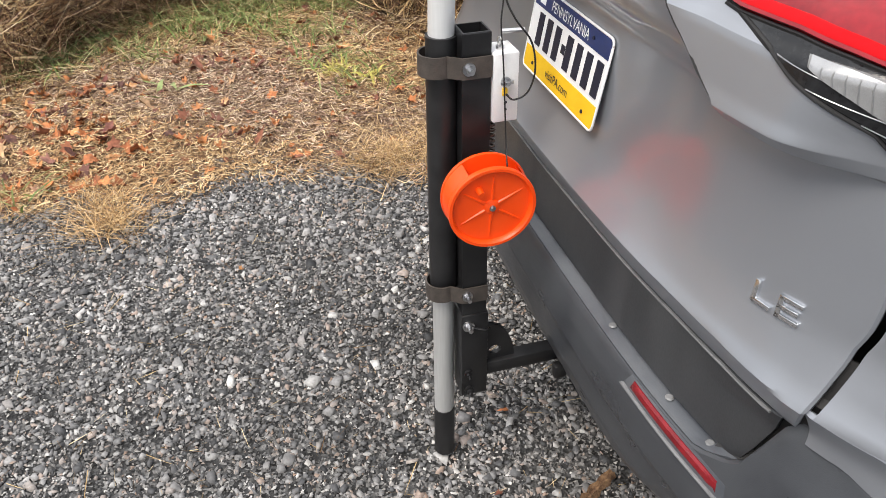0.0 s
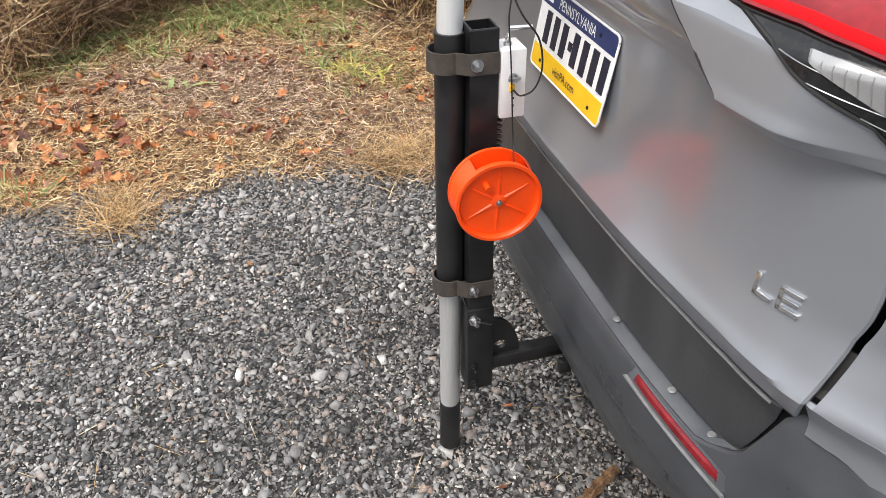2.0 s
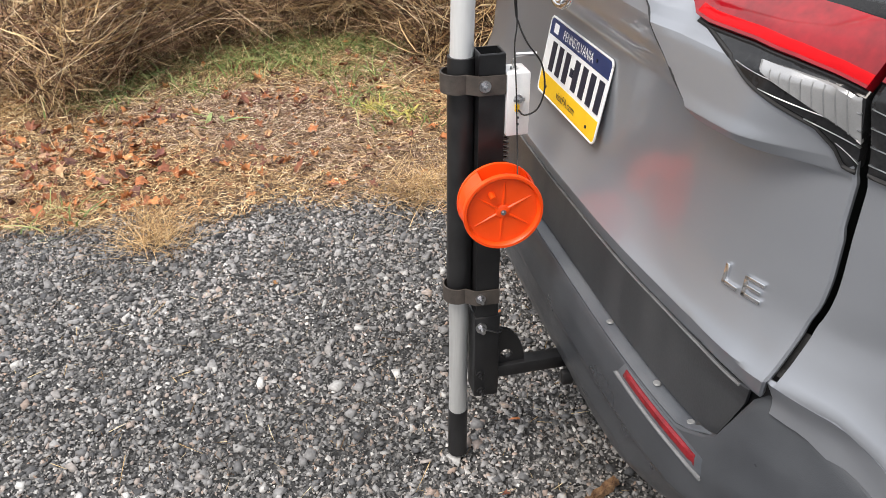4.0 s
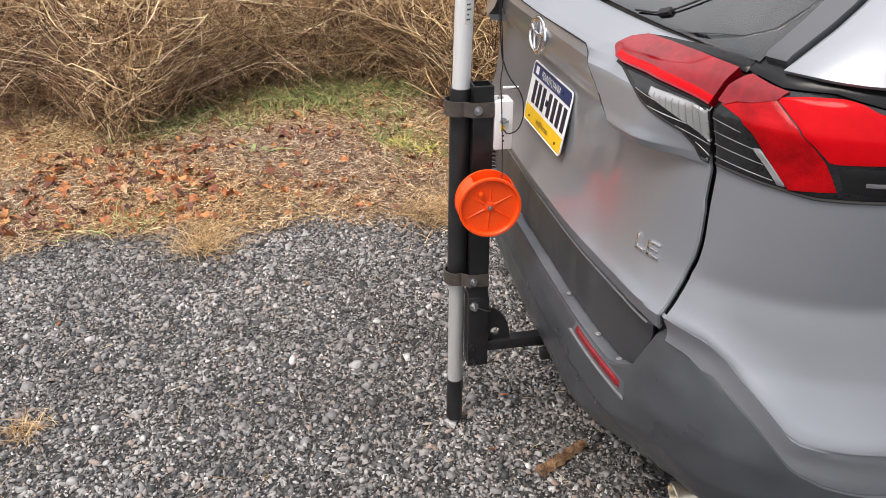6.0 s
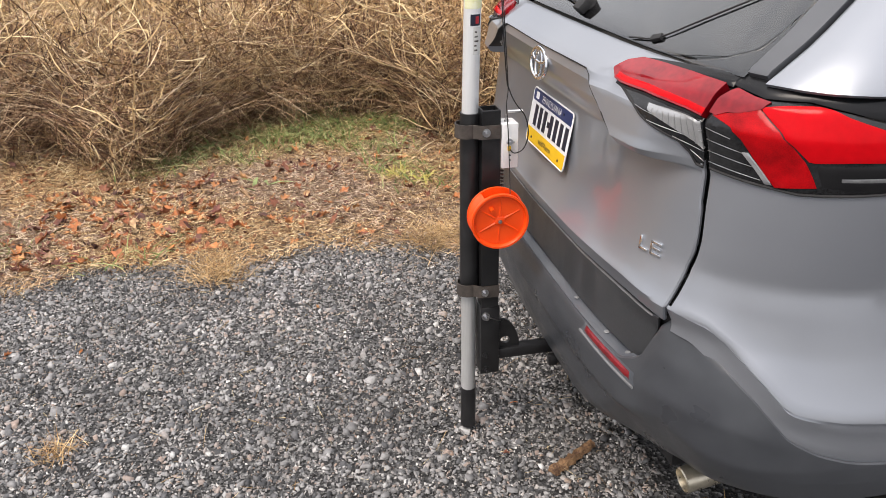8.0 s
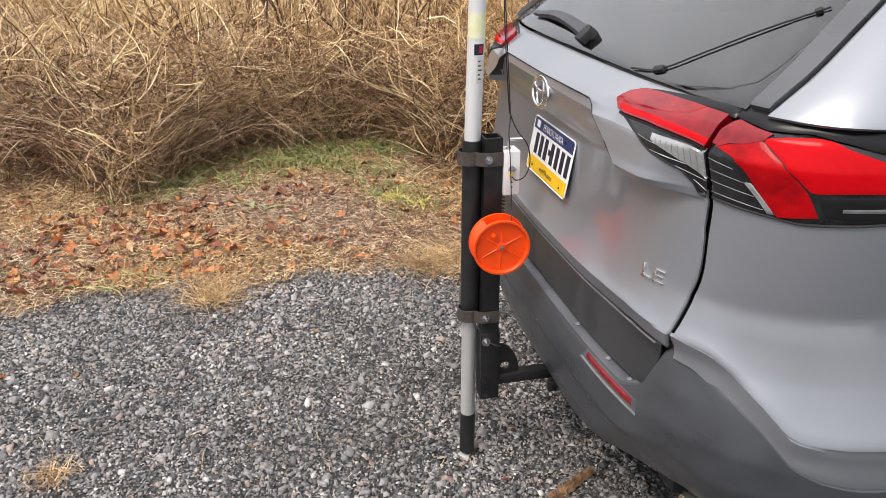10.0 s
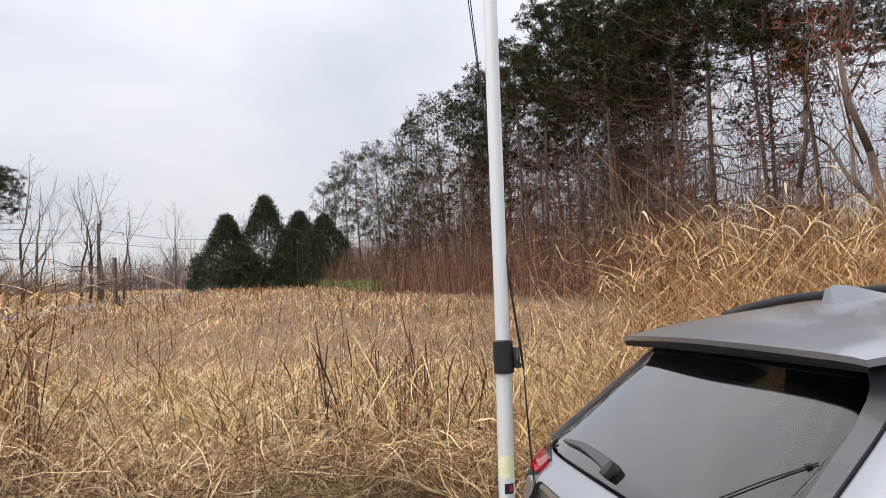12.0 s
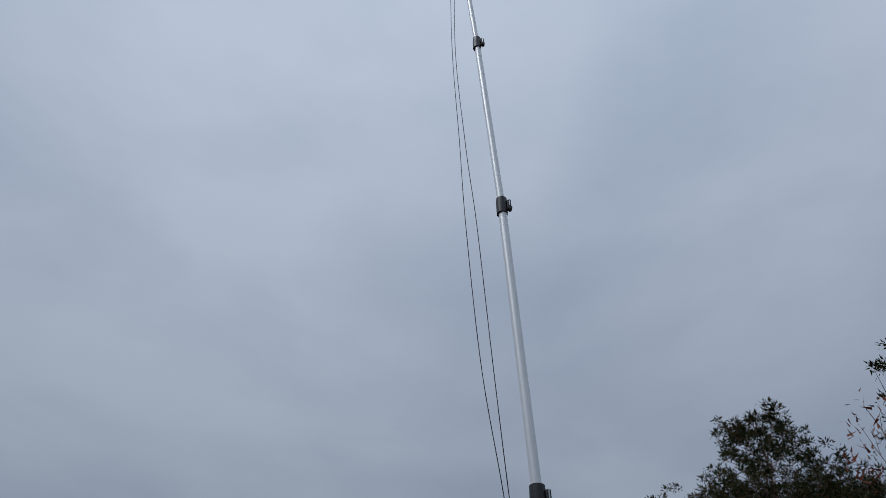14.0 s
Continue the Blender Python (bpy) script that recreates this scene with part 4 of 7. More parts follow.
    # loading ledge between bumper edge and hatch
    v, f = [], []
    nx = 60
    for i in range(nx + 1):
        s = s_of(0.612) * (2 * i / nx - 1)
        p = bumper_hull(s, min(bump_z(s), 0.62))
        q = p + Vector((0, 0.012, 0.004))
        r = hull(s, 0.616) + Vector((0, 0.02, 0))
        r.z = 0.614 + max(0, p.z - 0.606) * 0.9
        v += [p + Vector((0, 0.003, -0.003)), q, r]
        if i:
            a = (i - 1) * 3
            f += [(a, a + 3, a + 4, a + 1), (a + 1, a + 4, a + 5, a + 2)]
    mesh_object("loading_ledge", v, f, CLAD_DUSTY, bumper, "dusty bumper loading ledge", smooth=True)
    # scuffs and clips on the ledge
    for x in (0.30, 0.465, 0.555):
        bm = bmesh.new()
        p = bumper_hull(s_of(x), 0.606) + Vector((0, 0.020, 0.008))
        rod(bm, p, p + Vector((0, 0, 0.002)), 0.007, 0.005, 9)
        part("ledge_clip", bm, LIP, bumper, "pale scuffed clip")

    # exhaust
    bm = bmesh.new()
    em_ = Matrix.Translation((0.672, 0.150, 0.322)) @ Matrix.Rotation(radians(100), 4, "X")
    lathe(bm, [(0.025, -0.01), (0.027, 0.003), (0.030, 0.0), (0.030, -0.20), (0.025, -0.20), (0.025, -0.01)], 28, em_)
    part("exhaust_tip", bm, TIP_STEEL, car, "polished steel exhaust tip")

    # roof, spoiler, rails, fin
    def roof(s, t):
        """s across (metres), t along (metres from the spoiler's lip)."""
        w = 0.685 + 0.01 * min(1, t / 0.7) - 0.02 * max(0, t - 1.5)
        k = abs(s) / w
        grow = min(1.0, t / 0.45)
        lip = (0.018 + 0.032 * grow) * k * k - 0.014 * grow + 0.02 * max(0, k - 0.8)
        return Vector((s, 0.385 + t + 0.05 * (k ** 3) * max(0, 1 - t), 1.617 + 0.108 * (1 - math.exp(-t * 2.2)) - lip - 0.028 * max(0, t - 1.5) ** 2 - 0.05 * max(0, k - 0.9)))

    v, f = [], []
    nx, nt = 40, 40
    for i in range(nx + 1):
        for j in range(nt + 1):
            t = 2.55 * (j / nt) ** 1.6
            w = (0.685 + 0.01 * min(1, t / 0.7) - 0.02 * max(0, t - 1.5)) * (0.95 + 0.05 * min(1, t / 0.15))
            v.append(roof((2 * i / nx - 1) * w, t))
    n1 = len(v)
    for k in range(n1):
        v.append(v[k] + Vector((0, 0.005, -0.015)))
    for i in range(nx):
        for j in range(nt):
            a, b, c, d = i * (nt + 1) + j, (i + 1) * (nt + 1) + j, (i + 1) * (nt + 1) + j + 1, i * (nt + 1) + j + 1
            f += [(a, b, c, d), (n1 + d, n1 + c, n1 + b, n1 + a)]
    for i in range(nx):
        a, b = i * (nt + 1), (i + 1) * (nt + 1)
        f.append((a, n1 + a, n1 + b, b))
    for j in range(nt):
        a, b = j, j + 1
        f.append((b, n1 + b, n1 + a, a))
        a, b = nx * (nt + 1) + j, nx * (nt + 1) + j + 1
        f.append((a, n1 + a, n1 + b, b))
    mesh_object("roof", v, f, PAINT, car, "silver roof running out into a spoiler", smooth=True, sharp=40)
    # dark underside of the spoiler
    v, f = [], []
    for i in range(25):
        u = 2 * i / 24 - 1
        e = roof(u * 0.645, 0.0) + Vector((0, 0.008, -0.016))
        g0 = upper(s_of(u * 0.74), 1.566) + Vector((0, 0.0, 0.0))
        mid = e.lerp(g0, 0.45) + Vector((0, 0.0, -0.012))
        low = e + Vector((0, 0.004, -0.013))
        v += [e, low, mid, g0]
        if i:
            a = (i - 1) * 4
            f += [(a + k, a + 4 + k, a + 5 + k, a + 1 + k) for k in range(3)]
    mesh_object("spoiler_underside", v, f, RUBBER, car, "black underside of the spoiler", smooth=True, sharp=60)
    bm = bmesh.new()
    e = roof(0, 0.0) + Vector((0, 0.022, -0.026))
    box(bm, e + Vector((-0.15, -0.006, -0.010)), e + Vector((0.15, 0.010, 0.006)), 0.003)
    part("brake_light", bm, RUBBER, car, "slim smoked high brake light")
    for sg in (1, -1):
        pts = [roof(sg * 0.625, t) + Vector((sg * 0.012, 0, z)) for t, z in ((0.42, 0.0), (0.56, 0.022), (0.75, 0.034), (1.2, 0.04), (1.8, 0.04), (2.2, 0.034), (2.4, 0.0))]
        vv, ff = tube_along(smooth_path(pts, 6), 0.017, 10)
        mesh_object("roof_rail", vv, ff, RUBBER, car, "black roof rail", smooth=True)
    v, f = [], []
    prof = [(0.0, 0.0), (0.004, 0.043), (0.03, 0.050), (0.075, 0.042), (0.13, 0.024), (0.19, 0.006), (0.21, 0.0)]
    for y, h in prof:
        p = roof(0, 0.42 + y)
        w = 0.030 * (1 - (y / 0.24) ** 2)
        v += [p + Vector((-w, 0, -0.004)), p + Vector((-w * 0.35, 0, h)), p + Vector((w * 0.35, 0, h)), p + Vector((w, 0, -0.004))]
    for i in range(len(prof) - 1):
        a = i * 4
        f += [(a + k, a + k + 1, a + k + 5, a + k + 4) for k in range(3)]
    f.append((3, 2, 1, 0))
    mesh_object("antenna_fin", v, f, PAINT, car, "silver shark fin antenna", smooth=True, sharp=60)

    # nose of the car
    v, f = [], []
    prof = [(2.92, 1.62, 0.58), (3.62, 1.12, 0.76), (3.75, 1.10, 0.80), (4.35, 1.00, 0.80), (4.55, 0.86, 0.78), (4.60, 0.62, 0.80), (4.58, 0.40, 0.82), (4.45, 0.24, 0.78)]
    for y, z, w in prof:
        for i in range(13):
            u = 2 * i / 12 - 1
            v.append((u * w, y - 0.22 * u ** 4, z - 0.03 * u * u))
    panes = []
    for r in range(len(prof) - 1):
        for i in range(12):
            a = r * 13 + i
            (panes if r == 0 else f).append((a, a + 1, a + 14, a + 13))
    mesh_object("front_panel", v[13:], [tuple(q - 13 for q in g) for g in f], PAINT, car, "silver bonnet and nose", smooth=True, sharp=50)
    mesh_object("windshield", v[:26], panes, GLASS, car, "dark windshield", smooth=True)
    # seats seen through the glass
    for x in (-0.42, 0.0, 0.42):
        bm = bmesh.new()
        box(bm, (x - 0.19, 0.95, 0.75), (x + 0.19, 1.10, 1.28), 0.04)
        box(bm, (x - 0.11, 0.96, 1.30), (x + 0.11, 1.06, 1.45), 0.04)
        part("seat", bm, CABIN, car, "dark rear seat back")
    bm = bmesh.new()
    box(bm, (-0.80, 0.40, 1.00), (0.80, 3.5, 1.02))
    part("cabin_floor", bm, CABIN, car, smooth=False)

    # wheels
    for x, y in ((0.80, 0.95), (-0.80, 0.95), (0.80, 3.63), (-0.80, 3.63)):
        m = Matrix.Translation((x, y, 0.355)) @ Matrix.Rotation(radians(90 if x > 0 else -90), 4, "Y")
        bm = bmesh.new()
        lathe(bm, [(0.225, -0.10), (0.30, -0.112), (0.345, -0.095), (0.355, -0.06), (0.357, 0.0), (0.355, 0.06), (0.345, 0.095), (0.30, 0.112), (0.225, 0.10), (0.225, -0.10)], 48, m)
        wheel = part("wheel", bm, RUBBER, car, "black tyre on a silver alloy rim")
        bm = bmesh.new()
        lathe(bm, [(0.222, 0.09), (0.228, 0.10), (0.205, 0.07), (0.205, -0.09), (0.222, -0.09)], 40, m)
        for k in range(5):
            box(bm, (0.03, -0.026, 0.055), (0.21, 0.026, 0.085), 0.006, m=m @ Matrix.Rotation(2 * math.pi * k / 5, 4, "Z"))
        rod(bm, m @ Vector((0, 0, 0.03)), m @ Vector((0, 0, 0.092)), 0.055, 0.05, 24)
        part("rim", bm, STEEL, wheel, "silver five-spoke rim")
    return car


make_car()


# ---- mast on the trailer hitch ----
PX, PY = -0.010, -0.188


def make_mast():
    mast = thing("telescoping_mast", "tall telescoping aluminium mast standing beside the car's tow hitch", "mast", (PX, PY, 0))
    lean = [(0.0, 0.0, 0.0), (1.0, 0.0, 0.010), (1.6, 0.004, 0.026), (2.995, 0.005, 0.046), (4.275, -0.004, -0.003), (5.5, -0.01, -0.076), (6.8, -0.02, -0.17), (7.8, -0.03, -0.24)]

    def centre(z):
        zs = [p[0] for p in lean]
        return Vector((float(np.interp(z, zs, [p[1] for p in lean])), float(np.interp(z, zs, [p[2] for p in lean])), z))

    def ribbed(z0, z1, r, name, mat, ribs=0, label=""):
        seg = 40
        v, f = [], []
        zs = np.linspace(z0, z1, 8)
        for z in zs:
            c = centre(z)
            for k in range(seg):
                a = 2 * math.pi * k / seg
                rr = r - (0.0009 if ribs and k % 2 else 0)
                v.append(c + Vector((rr * math.cos(a), rr * math.sin(a), 0)))
        for i in range(len(zs) - 1):
            for k in range(seg):
                k2 = (k + 1) % seg
                f.append((i * seg + k, i * seg + k2, (i + 1) * seg + k2, (i + 1) * seg + k))
        f.append(tuple(range(seg))[::-1])
        f.append(tuple((len(zs) - 1) * seg + k for k in range(seg)))
        return mesh_object(name, v, f, mat, mast, label, smooth=True, sharp=40)

    ribbed(0.02, 0.16, 0.0232, "foot_sleeve", BLACK_TUBE, label="black rubber foot sleeve")
    ribbed(0.155, 1.02, 0.0215, "tube", ALU_DULL, ribs=1, label="ribbed aluminium tube")
    ribbed(1.010, 1.60, 0.0218, "tube", ALU, ribs=1, label="bright ribbed aluminium tube")
    ribbed(0.505, 1.015, 0.0265, "grip_sleeve", BLACK_TUBE, label="black plastic sleeve")
    radii = [0.0195, 0.0175, 0.0155, 0.0135, 0.0115]
    joints = [1.596, 2.995, 4.27, 5.475, 6.63]
    for (za, zb), r in zip(zip(joints, joints[1:] + [7.7]), radii):
        ribbed(za, zb, r, "tube", ALU)
    for z, r in zip(joints, radii):
        c = centre(z)
        bm = bmesh.new()
        lathe(bm, [(r + 0.002, -0.045), (r + 0.0075, -0.043), (r + 0.0085, 0.0), (r + 0.0075, 0.043), (r + 0.001, 0.046)], 28, Matrix.Translation(c))
        col = part("clamp_collar", bm, BLACK_TUBE, mast, "black plastic lever clamp")
        bm = bmesh.new()
        box(bm, (0.008, r + 0.004, -0.030), (0.020, r + 0.022, 0.026), 0.003, m=Matrix.Translation(c))
        rod(bm, c + Vector((0.004, r + 0.016, -0.022)), c + Vector((0.024, r + 0.016, -0.022)), 0.009, seg=14)
        part("lever", bm, BLACK_TUBE, col)
        bm = bmesh.new()
        rod(bm, c + Vector((0.021, r + 0.014, -0.010)), c + Vector((0.024, r + 0.014, 0.024)), 0.003, seg=8)
        part("pin", bm, STEEL, col)

    # stickers wrapped on the lower tube, facing the path
    def sticker(name, z0, z1, a0, a1, mat, label=""):
        v, f = [], []
        for i in range(9):
            a = radians(a0 + (a1 - a0) * i / 8)
            for z in (z0, z1):
                c = centre(z)
                v.append(c + Vector((0.0222 * math.cos(a), 0.0222 * math.sin(a), 0)))
            if i:
                k = 2 * i
                f.append((k - 2, k, k + 1, k - 1))
        return mesh_object(name, v, f, mat, mast, label, smooth=True)

    sticker("sticker", 1.235, 1.262, -25, 45, INK, "black label with a red mark")
    sticker("red_mark", 1.240, 1.257, 8, 34, STICKER_RED)
    sticker("sticker", 1.165, 1.232, -5, 60, STICKER_PALE, "pale label with tiny print bars")
    for k in range(5):
        sticker("print_bar", 1.218 - k * 0.011, 1.222 - k * 0.011, 4, 20 + 7 * (k % 3), STRAP)
    sticker("tape", 1.275, 1.335, -75, 75, TAPE, "worn pale yellow tape")
    return mast


make_mast()


def make_mount():
    mount = thing("hitch_mount", "black steel mast bracket plugged into the car's tow hitch", "bracket", (0, 0, 0))
    cx, cy, h = 0.011, -0.132, 0.0245
    # open square tube with real wall
    bm = bmesh.new()
    z0, z1, t = 0.335, 1.028, 0.004
    loop = lambda d, z: [bm.verts.new((cx + sx * d, cy + sy * d, z)) for sx, sy in ((-1, -1), (1, -1), (1, 1), (-1, 1))]
    rings = [loop(h, z0), loop(h, z1 - 0.002), loop(h - 0.001, z1), loop(h - t, z1), loop(h - t, z0)]
    for p, q in zip(rings, rings[1:] + rings[:1]):
        for k in range(4):
            bm.faces.new((p[k], p[(k + 1) % 4], q[(k + 1) % 4], q[k]))
    part("upright_tube", bm, BLACK_STEEL, mount, "open-topped black square tube", smooth=False)
    bm = bmesh.new()
    box(bm, (cx - h - 0.004, cy - h - 0.004, 0.232), (cx + h + 0.004, cy + h + 0.004, 0.455), 0.003)
    part("socket", bm, BLACK_STEEL, mount)
    bm = bmesh.new()
    box(bm, (cx - 0.017, cy + h, 0.270), (cx + 0.017, 0.16, 0.303), 0.003)
    part("drawbar", bm, BLACK_STEEL, mount, "square black drawbar")
    # curved gusset with two holes
    y0, z0g = cy + h, 0.301
    outer = [(y0 + 0.072 * math.cos(a) ** 0.8, z0g + 0.100 * math.sin(a) ** 1.15) for a in np.linspace(0, math.pi / 2, 14)]
    hole = [(y0 + 0.028 + 0.014 * math.cos(a), z0g + 0.026 + 0.012 * math.sin(a)) for a in np.linspace(-math.pi / 3, 2 * math.pi - math.pi / 3, 14, endpoint=False)]
    bm = bmesh.new()
    ring_o = outer + [(y0, z0g + 0.05), (y0, z0g)]
    n = 28
    def resample(pts, n):
        p = np.array(pts + pts[:1])
        d = np.r_[0, np.cumsum(np.hypot(*np.diff(p, axis=0).T))]
        u = np.linspace(0, d[-1], n, endpoint=False)
        return [(np.interp(q, d, p[:, 0]), np.interp(q, d, p[:, 1])) for q in u]
    ro, rh = resample(ring_o, n), resample(hole, n)
    c = np.mean(rh, 0)
    key = lambda q: math.atan2(q[1] - c[1], q[0] - c[0])
    ro, rh = sorted(ro, key=key), sorted(rh, key=key)
    for x in (cx - 0.005, cx + 0.005):
        vo, vh = [bm.verts.new((x, *q)) for q in ro], [bm.verts.new((x, *q)) for q in rh]
        if x < cx:
            first = (vo, vh)
        for k in range(n):
            k2 = (k + 1) % n
            bm.faces.new((vo[k], vo[k2], vh[k2], vh[k]))
    for k in range(n):
        k2 = (k + 1) % n
        bm.faces.new((first[0][k], first[0][k2], vo[k2], vo[k]))
        bm.faces.new((first[1][k], first[1][k2], vh[k2], vh[k]))
    part("gusset", bm, BLACK_STEEL, mount, "curved black gusset plate with a round hole", smooth=False)
    # bolts
    for y, z, r in ((-0.147, 0.972, 0.0075), (-0.149, 0.508, 0.0072), (-0.146, 0.430, 0.0085), (-0.146, 0.298, 0.006), (-0.144, 0.25, 0.0065)):
        bm = bmesh.new()
        x = 0.043
        rod(bm, (x - 0.006, y, z), (x + 0.002, y, z), r + 0.0035, seg=18)
        rod(bm, (x + 0.001, y, z), (x + 0.008, y, z), r, seg=6)
        rod(bm, (x + 0.007, y, z), (x + 0.017, y, z), r * 0.55, seg=12)
        part("bolt", bm, STEEL if z > 0.4 else BLACK_STEEL, mount, "zinc hex bolt" if z > 0.4 else "black hex bolt")
    # spring clip wire from the pin to the gusset
    cable("clip_wire", smooth_path([(0.048, -0.143, 0.430), (0.047, -0.128, 0.424), (0.042, -0.110, 0.412), (0.028, -0.098, 0.402)]), 0.0018, STEEL, mount)
    # two straps round mast and tube
    for z in (0.972, 0.508):
        pts = [(0.0405, cy + h), (0.0405, cy), (0.040, cy - h), (0.030, PY + 0.018)] + [(PX + 0.006 + 0.030 * math.cos(a), PY + 0.030 * math.sin(a)) for a in np.linspace(radians(20), radians(-200), 24)] + [(-0.016, cy - h), (-0.016, cy), (-0.016, cy + h)]
        v, f = [], []
        for i, (x, y) in enumerate(pts):
            q0, q1 = np.array(pts[max(i - 1, 0)]), np.array(pts[min(i + 1, len(pts) - 1)])
            d = (q1 - q0) / np.linalg.norm(q1 - q0)
            nx, ny = -d[1] * 0.0016, d[0] * 0.0016
            for sx, hz in ((1, -0.018), (1, 0.018), (-1, 0.018), (-1, -0.018)):
                v.append((x + sx * nx, y + sx * ny, z + hz))
            if i:
                a = (i - 1) * 4
                f += [(a + k, a + (k + 1) % 4, a + 4 + (k + 1) % 4, a + 4 + k) for k in range(4)]
        mesh_object("strap", v, f, STRAP, mount, "brown steel strap clamp", smooth=True, sharp=50)
    # receiver of the car
    bm = bmesh.new()
    box(bm, (cx - 0.032, 0.075, 0.252), (cx + 0.032, 0.28, 0.316), 0.003)
    box(bm, (cx - 0.040, 0.068, 0.246), (cx + 0.040, 0.088, 0.322), 0.004)
    rod(bm, (cx + 0.02, 0.11, 0.284), (cx + 0.075, 0.11, 0.284), 0.008)
    box(bm, (cx + 0.024, 0.045, 0.238), (cx + 0.046, 0.075, 0.275), 0.006)
    part("receiver", bm, BLACK_STEEL, mount, "black tow hitch receiver")
    bm = bmesh.new()
    box(bm, (cx - 0.002, 0.06, 0.315), (cx + 0.004, 0.075, 0.365), 0.001)
    part("locking_plate", bm, STEEL, mount, "bare steel locking plate")
    return mount


make_mount()


def make_box():
    b = thing("terminal_box", "small white plastic terminal box fixed to the black upright", "box", (0, -0.012, 0))
    lo, hi = Vector((-0.012, -0.094, 0.872)), Vector((0.044, -0.050, 0.992))
    bm = bmesh.new()
    box(bm, lo, hi, 0.003)
    part("case", bm, WHITE_PLASTIC, b)
    bm = bmesh.new()
    v, f = tube_along([Vector((0.02 + 0.008 * math.cos(a), -0.076, 1.002 + 0.008 * math.sin(a))) for a in np.linspace(0, 2 * math.pi, 21)], 0.0018, 6)
    mesh_object("eye_bolt", v, f, STEEL, b, "small steel eye bolt", smooth=True)
    bm = bmesh.new()
    rod(bm, (0.02, -0.076, 0.99), (0.02, -0.076, 0.9965), 0.007, seg=14)
    part("washer", bm, STEEL, b)
    bm = bmesh.new()
    x = hi.x
    rod(bm, (x, -0.073, 0.945), (x + 0.004, -0.073, 0.945), 0.008, seg=18)
    rod(bm, (x, -0.073, 0.945), (x + 0.015, -0.073, 0.945), 0.0035, seg=10)
    box(bm, (x + 0.006, -0.084, 0.942), (x + 0.010, -0.062, 0.948), 0.001)
    part("wing_nut", bm, STEEL, b, "steel wing nut terminal")
    for z in (0.908, 0.895):
        bm = bmesh.new()
        rod(bm, (x, -0.072, z), (x + 0.0012, -0.072, z), 0.0022, seg=10)
        part("screw_hole", bm, INK, b)
    bm = bmesh.new()
    box(bm, (x - 0.002, -0.079, 0.921), (x + 0.006, -0.071, 0.934), 0.001)
    part("crimp_terminal", bm, PLATE_YELLOW, b, "yellowish crimp terminal")
    bm = bmesh.new()
    rod(bm, (0.0, -0.066, 1.012), (0.01, -0.03, 1.014), 0.004, seg=10)
    part("bolt", bm, STEEL, b)
    # coil hanging under the box
    pts = [Vector((0.022 + 0.0095 * math.cos(a), -0.092 + 0.0095 * math.sin(a), 0.872 - a * 0.0016)) for a in np.linspace(0, 2 * math.pi * 8, 140)]
    v, f = tube_along(pts, 0.0021, 6)
    mesh_object("coil", v, f, COPPER, b, "dark wound coil", smooth=True)
    return b


make_box()


